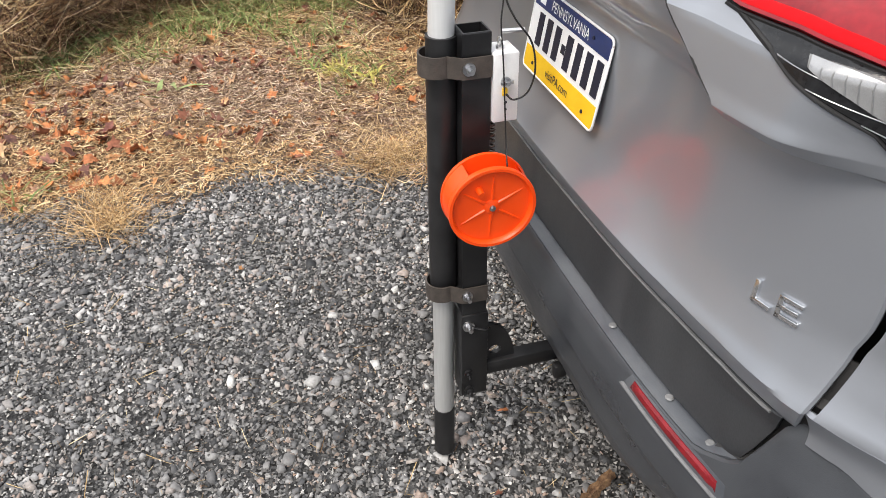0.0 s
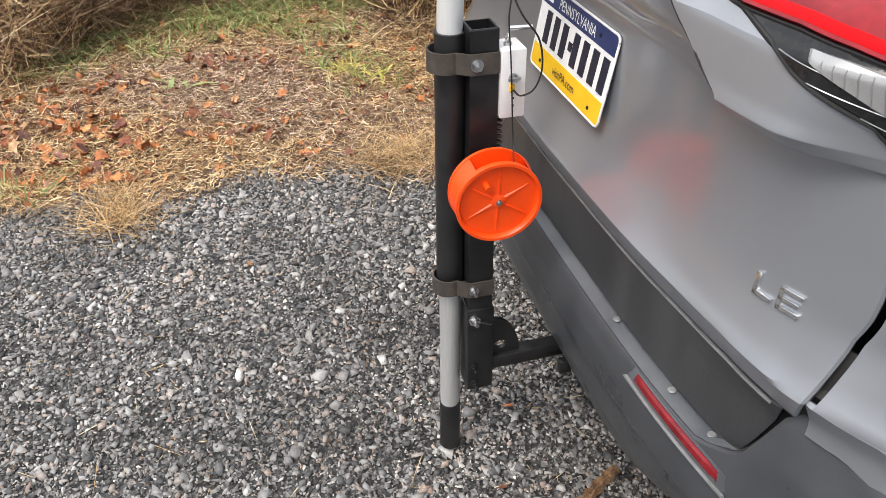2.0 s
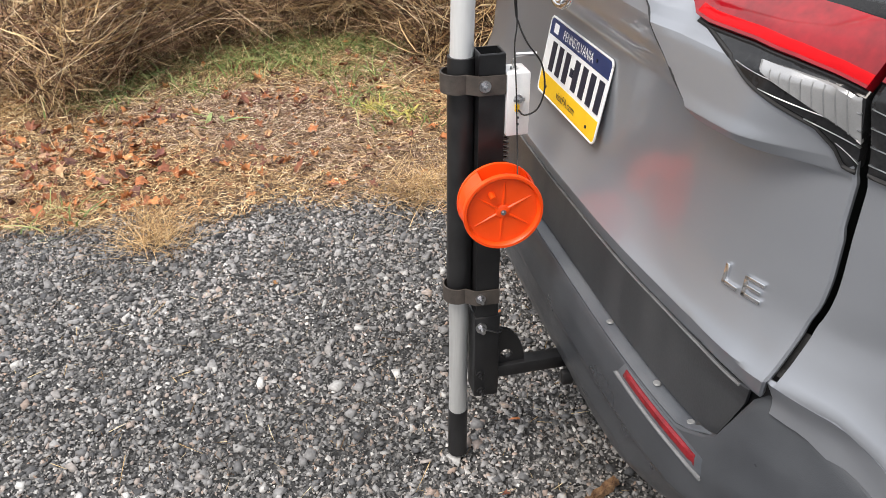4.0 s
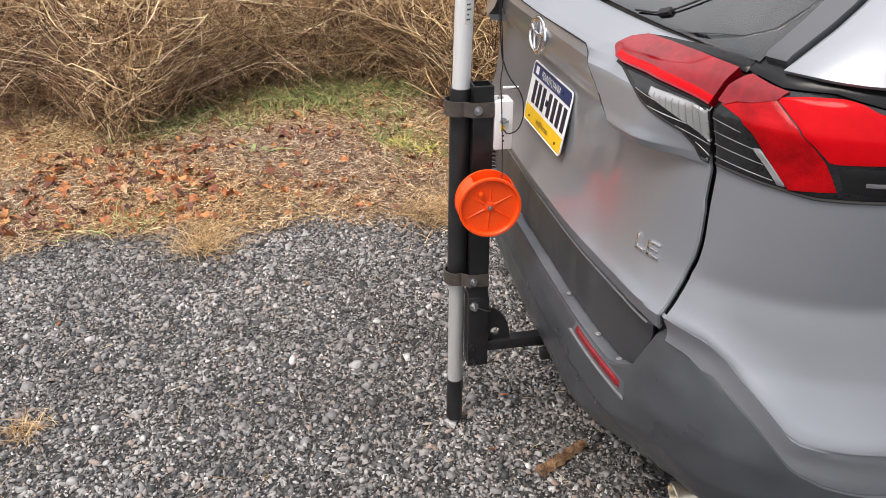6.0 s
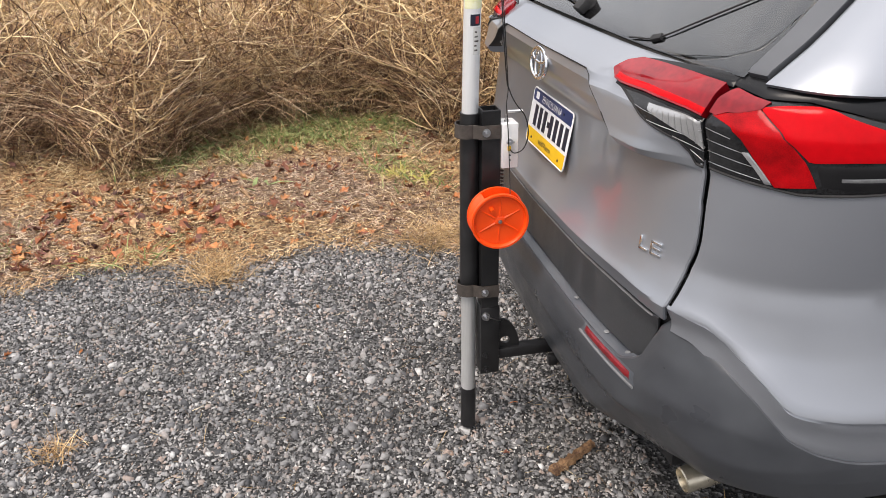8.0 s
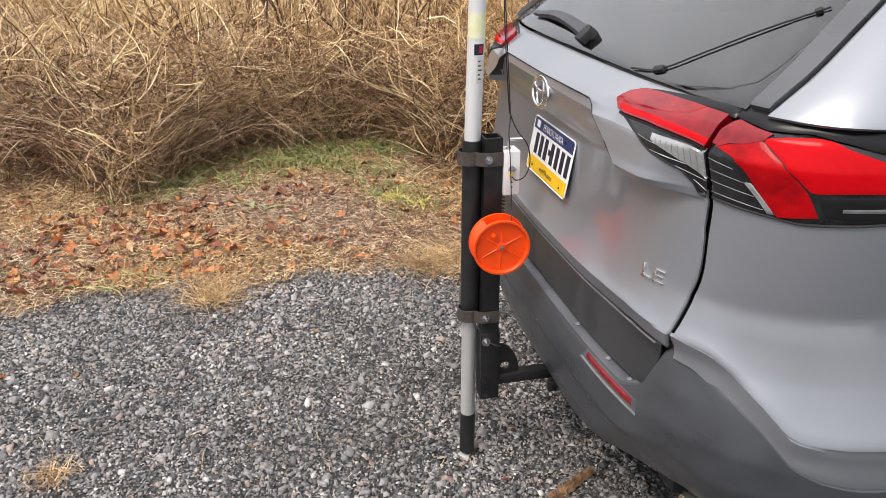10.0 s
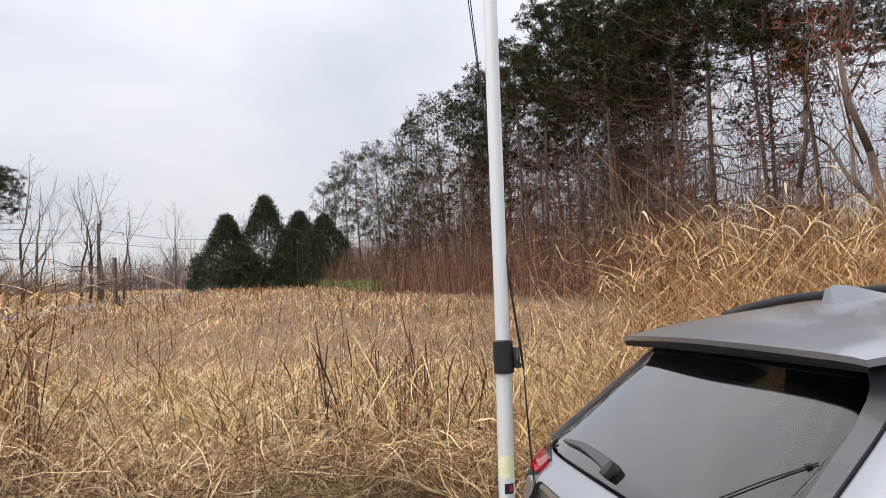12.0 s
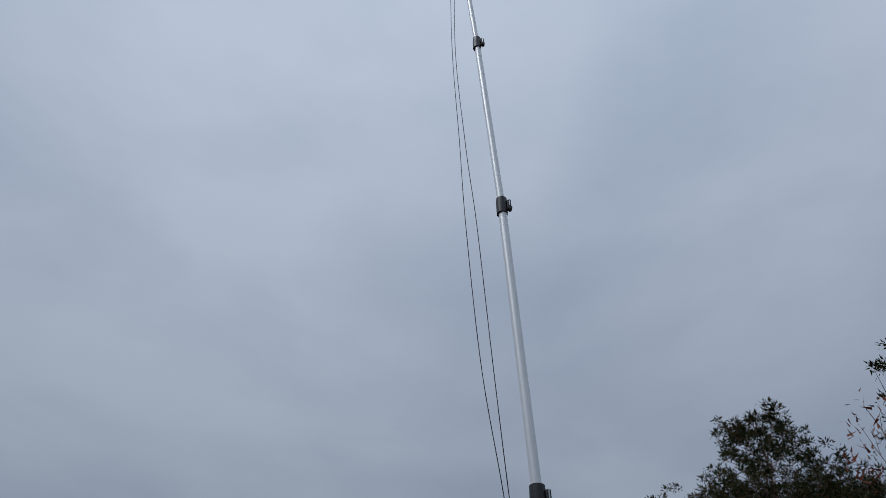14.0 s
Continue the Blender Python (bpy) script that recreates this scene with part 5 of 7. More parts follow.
def make_reel():
    reel = thing("wire_reel", "bright orange plastic wire reel hung on the black upright", "reel", (0.128, -0.131, 0.758))
    m = Matrix.Rotation(radians(90), 4, "Y") @ Matrix.Rotation(radians(2), 4, "X")
    R = 0.0765
    bm = bmesh.new()
    lathe(bm, [(0.0, -0.009), (R - 0.010, -0.009), (R - 0.009, -0.004), (R - 0.006, 0.0), (R - 0.001, 0.0), (R, -0.003), (R - 0.001, -0.011), (R - 0.006, -0.013), (0.0, -0.013)], 72, m)
    front = part("front_flange", bm, ORANGE, reel, "orange disc with six ribs", sharp=30)
    for k in range(6):
        bm = bmesh.new()
        a = m @ Matrix.Rotation(radians(60 * k - 3), 4, "Z")
        # each rib tapers from the hub to the rim
        ends = [(0.010, 0.0036, 0.0034), (R - 0.018, 0.0014, 0.0018)]
        rings = [[bm.verts.new(a @ Vector((x, y, -0.0095 + z))) for y, z in ((-w, 0), (-w * 0.4, h), (w * 0.4, h), (w, 0))] for x, w, h in ends]
        for q in range(4):
            bm.faces.new((rings[0][q], rings[0][(q + 1) % 4], rings[1][(q + 1) % 4], rings[1][q]))
        bm.faces.new(rings[0][::-1])
        bm.faces.new(rings[1])
        part("rib", bm, ORANGE, front)
    bm = bmesh.new()
    lathe(bm, [(0.0, -0.004), (0.008, -0.004), (0.013, -0.006), (0.014, -0.0095)], 28, m)
    part("hub", bm, ORANGE, front)
    bm = bmesh.new()
    rod(bm, m @ Vector((0, 0, -0.006)), m @ Vector((0, 0, -0.001)), 0.0052, seg=20)
    rod(bm, m @ Vector((0, 0, -0.002)), m @ Vector((0, 0, 0.002)), 0.0032, seg=6)
    part("axle_bolt", bm, STEEL, reel, "small steel axle bolt")
    bm = bmesh.new()
    a = m @ Matrix.Rotation(radians(212), 4, "Z")
    rod(bm, a @ Vector((0.043, 0, -0.0095)), a @ Vector((0.040, 0, 0.0065)), 0.0062, 0.0052, 16)
    part("finger_tab", bm, ORANGE, front)
    # shell with a window cut in its top, back flange, inner spool
    bm = bmesh.new()
    lathe(bm, [(R - 0.003, -0.012), (R - 0.001, -0.018), (R - 0.001, -0.055), (R - 0.004, -0.058), (R - 0.006, -0.055), (R - 0.006, -0.012), (R - 0.003, -0.012)], 60, m, arc=(212, 494))
    part("shell", bm, ORANGE, reel, "orange drum shell, open at the top")
    bm = bmesh.new()
    lathe(bm, [(0.0, -0.052), (R, -0.052), (R + 0.001, -0.055), (R, -0.059), (0.0, -0.059)], 64, m)
    part("back_flange", bm, ORANGE, reel)
    bm = bmesh.new()
    lathe(bm, [(0.040, -0.010), (0.040, -0.054)], 40, m)
    part("spool", bm, ORANGE, reel)
    bm = bmesh.new()
    rod(bm, (-0.058, 0, 0), (-0.092, 0.0, 0), 0.008, seg=14)
    part("bracket_peg", bm, BLACK_STEEL, reel)
    return reel


make_reel()


def make_wires():
    """Thin black wires: two run up beside the mast, one loops at the box, one feeds the reel."""
    w = thing("antenna_wire", "thin black wires looping from the box up along the mast", "wire", (0, 0, 0))
    cable("lead", smooth_path([(0.050, -0.086, 0.925), (0.060, -0.076, 0.918), (0.064, -0.054, 0.93), (0.062, -0.042, 0.965), (0.056, -0.048, 1.01), (0.046, -0.072, 1.045), (0.030, -0.084, 1.075), (0.024, -0.092, 1.12), (0.02, -0.108, 1.35), (0.012, -0.112, 1.56)]), 0.0016, WIRE, w)
    cable("lead", smooth_path([(0.100, -0.098, 0.815), (0.066, -0.090, 0.86), (0.052, -0.092, 0.97), (0.040, -0.094, 1.04), (0.030, -0.088, 1.075), (0.022, -0.089, 1.13), (0.022, -0.105, 1.35), (0.010, -0.112, 1.56)]), 0.0013, WIRE, w)
    for side, offs in ((0.0, (0.03, 0.097, 0.143, 0.156, 0.150, 0.130, 0.05)), (0.012, (0.025, 0.080, 0.098, 0.108, 0.122, 0.112, 0.02))):
        pts = [(PX - 0.02 - side, PY + dy - o, z) for z, o, dy in zip((2.35, 2.97, 3.5, 4.19, 4.7, 5.5, 6.6), offs, (0.036, 0.046, 0.030, 0.000, -0.025, -0.076, -0.16))]
        cable("lead", smooth_path([(0.012 - side, -0.110, 1.56), (0.0 - side, -0.155, 2.0)] + pts), 0.0016, WIRE, w)
    return w


make_wires()


# ---- ground cover ----
rng = np.random.default_rng(7)


def ribbons(name, base, height, lean, curl, width, material, segs=4, label="", category="grass", droop=0.0, kind="stuff", head=0.0, kink=0.0, limit=None):
    """Many thin bent blades as one object. base (n,3); height, width (n,); lean (n,2): sideways reach as a share of height; curl: how late it bends."""
    n = len(base)
    t = np.linspace(0, 1, segs + 1)[None, :, None]
    h, ln = height[:, None, None], lean[:, None, :]
    cu = curl[:, None, None]
    xy = base[:, None, :2] + ln * h * t ** cu
    dr = np.asarray(droop) if np.ndim(droop) else np.full(n, droop)
    z = base[:, None, 2:] + h * (t - dr[:, None, None] * t ** 2.5)
    p = np.concatenate([xy, z], -1)
    if kink:
        at = np.maximum(0, t - rng.uniform(0.25, 0.85, n)[:, None, None])
        p = p + at * h * kink * (rng.normal(0, 0.8, (n, 3)).clip(-1, 1) - np.array([0, 0, 0.6]))[:, None, :]
        p[..., 2] = np.maximum(p[..., 2], base[:, None, 2] + 0.006)
    if limit is not None:
        over = np.maximum(0, p[..., 0] - brush_line(p[..., 1]) - limit * rng.uniform(0.2, 1.2, n)[:, None])
        p[..., 0] -= over * 0.9
    ang = rng.uniform(0, 2 * np.pi, n)
    side = np.stack([np.cos(ang), np.sin(ang), np.zeros(n)], -1)[:, None, :]
    w = (width[:, None, None] / 2) * (1 - 0.8 * t ** 2 + head * np.exp(-((t - 0.82) / 0.13) ** 2))
    a, b = p - side * w, p + side * w
    verts = np.stack([a, b], 2).reshape(-1, 3)
    k = 2 * (segs + 1)
    quad_ = np.array([[2 * i, 2 * i + 1, 2 * i + 3, 2 * i + 2] for i in range(segs)])
    faces = (quad_[None] + (np.arange(n) * k)[:, None, None]).reshape(-1, 4)
    return mesh_big(name, verts, faces, material, label, category, kind)


def mesh_big(name, verts, faces, material, label, category, kind="stuff", smooth=False):
    me = bpy.data.meshes.new(name)
    nf, c = faces.shape
    me.vertices.add(len(verts))
    me.vertices.foreach_set("co", np.ascontiguousarray(verts, dtype=np.float32).ravel())
    me.loops.add(nf * c)
    me.loops.foreach_set("vertex_index", np.ascontiguousarray(faces, dtype=np.int32).ravel())
    me.polygons.add(nf)
    me.polygons.foreach_set("loop_start", np.arange(0, nf * c, c, dtype=np.int32))
    me.polygons.foreach_set("loop_total", np.full(nf, c, dtype=np.int32))
    me.update(calc_edges=True)
    me.validate()
    me.materials.append(material)
    ob = new(name, me)
    if label:
        tagged(ob, label, category, kind=kind)
    return ob


def edge_x(y):
    """Where gravel gives way to grass."""
    return -1.36 + 0.09 * np.sin(2.1 * y + 0.6) + 0.05 * np.sin(5.3 * y) + 0.03 * np.sin(13 * y)


def scatter(n, x0, x1, y0, y1):
    return np.stack([rng.uniform(x0, x1, n), rng.uniform(y0, y1, n)], -1)


def on_land(xy, dz=0.0):
    return np.concatenate([xy, (land(xy[:, 0], xy[:, 1]) + dz)[:, None]], -1)


def chips(name, count, mean, dev, top, material, label, k, slab=True, flat=(0.10, 0.30)):
    """Flat angular chips: many-sided slabs, or low shards for the fines."""
    n = int(count * 0.20)
    thin = np.stack([rng.uniform(-1.75, 0.9, n) + rng.exponential(0.55, n) * (rng.uniform(0, 1, n) < 0.75), np.where(rng.uniform(0, 1, n) < 0.5, -2.45 - rng.exponential(0.7, n), rng.uniform(-2.6, 1.6, n))], -1)
    xy = np.concatenate([scatter(int(count * 0.92), -1.75, 0.78, -2.5, 0.72), thin])
    xy = xy[(xy[:, 0] > edge_x(xy[:, 1]) - np.abs(rng.normal(0, 0.10, len(xy)))) & ~((xy[:, 1] > 0.30) & (np.abs(xy[:, 0]) < 0.8))]
    n = len(xy)
    size = np.exp(rng.normal(np.log(mean), dev, n)).clip(0.0016, top)
    ang = (np.arange(k) / k * 2 * np.pi)[None] + rng.normal(0, 0.26, (n, k)) + rng.uniform(0, 6.3, (n, 1))
    r = size[:, None] * rng.uniform(0.6, 1.35, (n, k))
    slim, turn = rng.uniform(0.38, 0.95, (n, 1)), rng.uniform(0, 6.3, (n, 1))
    th = size * rng.uniform(*flat, n)
    qx, qy = r * np.cos(ang), r * np.sin(ang) * slim
    px, py = qx * np.cos(turn) - qy * np.sin(turn), qx * np.sin(turn) + qy * np.cos(turn)
    low = np.stack([px * 1.04, py * 1.04, np.broadcast_to(-th[:, None] * 1.6, px.shape)], -1)
    if slab:
        crown = np.stack([px * rng.uniform(0.90, 1.0, (n, k)), py * rng.uniform(0.90, 1.0, (n, k)), th[:, None] * rng.uniform(0.6, 1.15, (n, k))], -1)
        tri = np.array([(k, k + i, k + i + 1) for i in range(1, k - 1)] + [q for i in range(k) for q in ((i, (i + 1) % k, k + (i + 1) % k), (i, k + (i + 1) % k, k + i))])
    else:
        crown = np.stack([rng.normal(0, 0.35, n) * size, rng.normal(0, 0.3, n) * size, th * 1.2], -1)[:, None, :]
        tri = np.array([(i, (i + 1) % k, k) for i in range(k)])
    v = np.concatenate([low, crown], 1)
    m = v.shape[1]
    tl, tm = rng.normal(0, 0.26, n), rng.normal(0, 0.26, n)
    v[..., 2] += v[..., 0] * tl[:, None] + v[..., 1] * tm[:, None]
    v = v + on_land(xy, 0.001)[:, None, :]
    v[..., 2] += (th * 1.4 + 0.003 * rng.uniform(0, 1, n))[:, None]
    mesh_big(name, v.reshape(-1, 3), (tri[None] + (np.arange(n) * m)[:, None, None]).reshape(-1, 3), material, label, "gravel")


def make_gravel():
    chips("gravel", 36000, 0.0064, 0.42, 0.020, STONES, "loose flat chips of crushed grey stone", 4)
    chips("small_gravel", 90000, 0.0042, 0.36, 0.009, FINES, "small sharp chips of crushed grey stone", 4, False, (0.22, 0.50))


make_gravel()


def thatch(name, xy, length, width, material, label, segs=3, wander=0.75):
    """Short crimped bits of dead grass lying every way over one another."""
    n = len(xy)
    a = rng.uniform(0, 2 * np.pi, n)[:, None] + np.cumsum(rng.normal(0, wander, (n, segs + 1)), 1)
    step = np.stack([np.cos(a), np.sin(a)], -1) * (length / segs)[:, None, None]
    p = np.concatenate([np.zeros((n, 1, 2)), np.cumsum(step[:, :-1], 1)], 1)
    z = rng.uniform(0.002, 0.022, (n, 1)) + np.abs(rng.normal(0, 0.006, (n, segs + 1)))
    p = np.concatenate([p, z[..., None]], -1) + on_land(xy)[:, None, :]
    side = np.stack([-np.sin(a), np.cos(a), rng.normal(0, 0.7, a.shape)], -1)
    w = width[:, None, None] / 2 * np.linspace(1, 0.55, segs + 1)[None, :, None]
    verts = np.stack([p - side * w, p + side * w], 2).reshape(-1, 3)
    quad_ = np.array([[2 * i, 2 * i + 1, 2 * i + 3, 2 * i + 2] for i in range(segs)])
    faces = (quad_[None] + (np.arange(n) * 2 * (segs + 1))[:, None, None]).reshape(-1, 4)
    return mesh_big(name, verts, faces, material, label, "dry grass")


def lobed_leaves(name, xy, r, k, label):
    """Curled leaves with k rim points: folded along the midrib, cupped and tipped."""
    n = len(xy)
    ang = np.linspace(0, 2 * np.pi, k, endpoint=False)
    lobe = np.where(np.arange(k) % 2 == 0, 1.12, 0.66 if k > 8 else 0.9)[None] * (1 + rng.normal(0, 0.16, (n, k))).clip(0.5, 1.5)
    fold, cup = rng.uniform(-0.1, 1.3, (n, 1)), rng.uniform(-14, 20, (n, 1))
    tip = rng.normal(0, 0.28, (n, 2, 1))
    turn = rng.uniform(0, 2 * np.pi, (n, 1))
    rings = []
    for share in (0.05, 0.55, 1.0):
        u = r[:, None] * share * lobe * np.cos(ang) * 1.2
        v = r[:, None] * share * lobe * np.sin(ang)
        z = fold * np.abs(v) + cup * u ** 2 + tip[:, 0] * u + tip[:, 1] * v + rng.normal(0, 0.16, (n, k)) * r[:, None] * share
        v = v / np.sqrt(1 + fold ** 2)
        rings.append(np.stack([u * np.cos(turn) - v * np.sin(turn), u * np.sin(turn) + v * np.cos(turn), z], -1))
    p = np.concatenate(rings, 1)
    p[..., 2] -= p[..., 2].min(1, keepdims=True)
    p = p + on_land(xy, 0.010)[:, None, :]
    f = np.array([(q * k + i, q * k + (i + 1) % k, (q + 1) * k + (i + 1) % k, (q + 1) * k + i) for q in range(2) for i in range(k)])
    mesh_big(name, p.reshape(-1, 3), (f[None] + (np.arange(n) * 3 * k)[:, None, None]).reshape(-1, 4), LEAVES, label, "leaves", smooth=True)


def make_litter():
    # crimped thatch in patches of gold and mauve grey
    n = 68000
    xy = scatter(n, -3.75, -1.2, -3.0, 1.3)
    xy = xy[xy[:, 0] < edge_x(xy[:, 1]) + np.abs(rng.normal(0, 0.05, n)) - 0.03]
    tone = np.sin(4.1 * xy[:, 0] + 1.7 * xy[:, 1] + 0.6) + np.sin(2.9 * xy[:, 1] - 3.3 * xy[:, 0] + 2.0) + rng.normal(0, 0.8, len(xy))
    tone += 2.2 * np.exp(-((xy[:, 0] + 2.0) ** 2 + (xy[:, 1] + 0.45) ** 2) / 0.12)
    for name, pick, material, label in (("grey_thatch", tone > 0.35, THATCH, "mauve-grey crimped dead grass matted on the verge"), ("golden_thatch", tone <= 0.35, THATCH_GOLD, "golden crimped dead grass matted on the verge")):
        k = int(pick.sum())
        thatch(name, xy[pick], rng.uniform(0.025, 0.085, k), rng.uniform(0.0016, 0.0042, k), material, label)
    # matted straw on the verge
    n = 22000
    xy = np.concatenate([scatter(n, -3.9, -1.15, -4.0, 3.0), scatter(1500, -1.4, 0.8, -2.4, 0.6)])
    keep = (xy[:, 0] < edge_x(xy[:, 1]) + np.abs(rng.normal(0, 0.08, len(xy)))) | (np.arange(len(xy)) >= n)
    xy = xy[keep]
    n = len(xy)
    ln = rng.uniform(0.03, 0.15, n)
    a = rng.uniform(0, 2 * np.pi, n)
    lean = np.stack([np.cos(a), np.sin(a)], -1) * rng.uniform(1.5, 5, n)[:, None]
    on_gravel = xy[:, 0] > edge_x(xy[:, 1]) + 0.05
    ln[on_gravel] *= 0.35
    ribbons("matted_straw", on_land(xy, np.where(on_gravel, 0.012, rng.uniform(0.006, 0.024, n))), ln * 0.24, lean, np.full(n, 1.0), rng.uniform(0.0015, 0.0036, n) * np.where(on_gravel, 0.38, 1), LITTER, 2, "flattened dry straw lying on the verge", "dry grass", droop=0.45, kink=0.3)
    # long pale stems lying on it
    n = 170
    xy = scatter(n, -3.0, -1.5, -3.2, 1.2)
    a = rng.uniform(0, 2 * np.pi, n)
    lean = np.stack([np.cos(a), np.sin(a)], -1) * rng.uniform(6, 12, n)[:, None]
    ribbons("lying_stems", on_land(xy, 0.02), rng.uniform(0.02, 0.045, n), lean, np.full(n, 1.0), rng.uniform(0.002, 0.0045, n), STRAW, 4, "pale broken stems lying on the verge", "dry grass", droop=0.5, kink=1.2)
    # thin dry stems blown on to the gravel
    n = 420
    xy = scatter(n, -1.35, 0.7, -2.3, 0.5)
    a = rng.uniform(0, 2 * np.pi, n)
    lean = np.stack([np.cos(a), np.sin(a)], -1) * rng.uniform(5, 11, n)[:, None]
    ribbons("blown_stems", on_land(xy, 0.013), rng.uniform(0.004, 0.010, n), lean, np.full(n, 1.0), rng.uniform(0.0012, 0.0026, n), LITTER, 3, "thin dry stems blown over the gravel", "dry grass", droop=0.3, kink=0.5)
    # fallen leaves: broken bits in drifts
    n = 9000
    xy = scatter(n, -3.8, -1.30, -3.4, 1.6)
    drift = np.clip(0.55 + 0.9 * np.sin(3.1 * xy[:, 0] + 1.3 * xy[:, 1]) * np.sin(2.3 * xy[:, 1]) + 0.5 * np.sin(9 * xy[:, 0] + 7 * xy[:, 1]), 0.06, 1)
    xy = xy[rng.uniform(0, 1, n) < (0.35 + 0.65 * (xy[:, 1] < -0.4)) * drift * (xy[:, 0] < edge_x(xy[:, 1]))]
    n = len(xy)
    lobed_leaves("leaf_bits", xy, 0.003 + 0.010 * rng.uniform(0, 1, n) ** 2, 5, "broken bits of brown leaves strewn on the verge")
    # whole lobed leaves, curled up, lying in loose groups
    piles = np.array([(-1.97, -2.08), (-2.04, -1.55), (-2.449, -1.444), (-2.21, -1.90), (-1.80, -0.62), (-1.82, -0.45), (-2.60, -0.69), (-2.495, -1.168), (-1.65, -1.36), (-2.74, -0.69), (-2.464, -0.977), (-2.0, -1.2), (-3.03, -0.55), (-2.59, -0.04), (-1.75, -0.95), (-1.62, -1.85)])
    xy = np.concatenate([np.repeat(piles, 9, 0) + rng.normal(0, 0.075, (len(piles) * 9, 2)), scatter(380, -3.5, -1.45, -3.2, 0.7), scatter(230, -2.5, -1.5, -2.0, -1.05), scatter(9, -1.3, 0.6, -1.8, 0.5)])
    n = len(xy)
    r = rng.uniform(0.012, 0.029, n)
    r[-9:] = rng.uniform(0.007, 0.014, 9)
    lobed_leaves("fallen_leaves", xy, r, 14, "curled orange, brown and purple lobed leaves on the verge")
    # green grass in the hollow of the brush
    cl = np.array([(-3.05, -1.15), (-2.95, -1.38), (-3.25, -0.72), (-3.30, -0.40), (-3.45, -0.10), (-3.30, 0.12), (-3.0, -0.25), (-2.85, 0.0), (-2.80, -1.48), (-2.2, 0.08), (-2.45, -0.05), (-1.75, -2.1), (-3.6, -0.45), (-2.9, -0.95), (-1.5, -1.42)])
    cnt = np.array([90, 80, 190, 240, 240, 180, 100, 70, 60, 60, 80, 60, 200, 80, 40])
    xy = np.concatenate([c + rng.normal(0, 1, (k2, 2)) * (0.10, 0.12) for c, k2 in zip(cl, cnt)])
    n = len(xy)
    a = rng.uniform(0, 2 * np.pi, n)
    lean = np.stack([np.cos(a), np.sin(a)], -1) * rng.uniform(0.5, 2.2, n)[:, None]
    ribbons("green_grass", on_land(xy, 0.01), rng.uniform(0.04, 0.11, n), lean, np.full(n, 1.6), rng.uniform(0.004, 0.010, n), GREEN, 3, "short green grass at the foot of the brush", "grass", droop=0.35, kink=0.3)
    # rosettes of broad green weed leaves, and a yellowing weed
    def rosette(name, label, at, count, reach, tall, wide, material):
        plant = thing(name, label, "weed")
        xy = np.array(at) + rng.normal(0, 0.04, (count, 2))
        a = rng.uniform(0, 2 * np.pi, count)
        lean = np.stack([np.cos(a), np.sin(a)], -1) * rng.uniform(*reach, count)[:, None]
        for k in range(count):
            leaf = ribbons("leaf", on_land(xy[k:k + 1], 0.01), rng.uniform(*tall, 1), lean[k:k + 1], np.full(1, 1.3), rng.uniform(*wide, 1), material, 5, droop=0.5, kink=0.3)
            leaf.parent = plant

    for at, k in (((-3.196, -1.195), 16), ((-2.99, -1.466), 14), ((-2.93, -1.36), 9), ((-3.45, -0.62), 16), ((-3.03, -0.62), 9), ((-2.40, -0.86), 6)):
        rosette("weed_rosette", "fresh green broad-leaved weed among the straw", at, k, (1.0, 2.6), (0.035, 0.075), (0.018, 0.034), WEED_GREEN)
    rosette("yellow_weed", "yellow-green wilting weed growing in the verge", (-2.195, 0.074), 12, (0.8, 2.0), (0.04, 0.07), (0.018, 0.032), YELLOW_GREEN)
    n = 80
    xy = np.array((-2.345, -0.048)) + rng.normal(0, 0.05, (n, 2))
    a = rng.uniform(0, 2 * np.pi, n)
    lean = np.stack([np.cos(a), np.sin(a)], -1) * rng.uniform(0.8, 2.0, n)[:, None]
    ribbons("yellow_grass", on_land(xy, 0.01), rng.uniform(0.04, 0.08, n), lean, np.full(n, 1.3), rng.uniform(0.004, 0.008, n), YELLOW_GREEN, 4, "yellow-green grass tuft in the verge", "grass", droop=0.5)
    # olive weeds and grass in the hollow under the brush
    n = 420
    xy = np.stack([rng.uniform(-4.0, -3.05, n), rng.uniform(-1.6, -0.3, n)], -1)
    a = rng.uniform(0, 2 * np.pi, n)
    lean = np.stack([np.cos(a), np.sin(a)], -1) * rng.uniform(0.4, 1.8, n)[:, None]
    ribbons("hollow_weeds", on_land(xy, 0.01), rng.uniform(0.05, 0.22, n), lean, np.full(n, 1.4), rng.uniform(0.004, 0.011, n), GREEN, 4, "olive weeds and grass in the hollow under the brush", "weeds", droop=0.5, kink=0.6)


make_litter()


def tuft(name, at, count, h, spread_, material, label):
    xy = np.array(at)[None] + rng.normal(0, spread_, (count, 2))
    a = rng.uniform(0, 2 * np.pi, count)
    lean = np.stack([np.cos(a), np.sin(a)], -1) * rng.uniform(0.6, 3.0, count)[:, None]
    ribbons(name, on_land(xy), rng.uniform(0.4, 1, count) * h, lean, np.full(count, 1.5), rng.uniform(0.0015, 0.0035, count), material, 3, label, "grass", droop=0.16)


for at, c, h, s in (((-1.27, -1.02), 420, 0.10, 0.06), ((-0.17, -1.43), 130, 0.05, 0.030), ((-1.40, 0.02), 420, 0.11, 0.09), ((-1.38, -1.06), 240, 0.08, 0.08), ((-1.55, -1.45), 260, 0.07, 0.07), ((-1.43, -0.02), 300, 0.09, 0.08), ((-1.5, 0.25), 260, 0.10, 0.08)):
    tuft("grass_tuft", at, c, h, s, STRAW_GOLD, "dry golden grass tuft rooted at the gravel's edge")


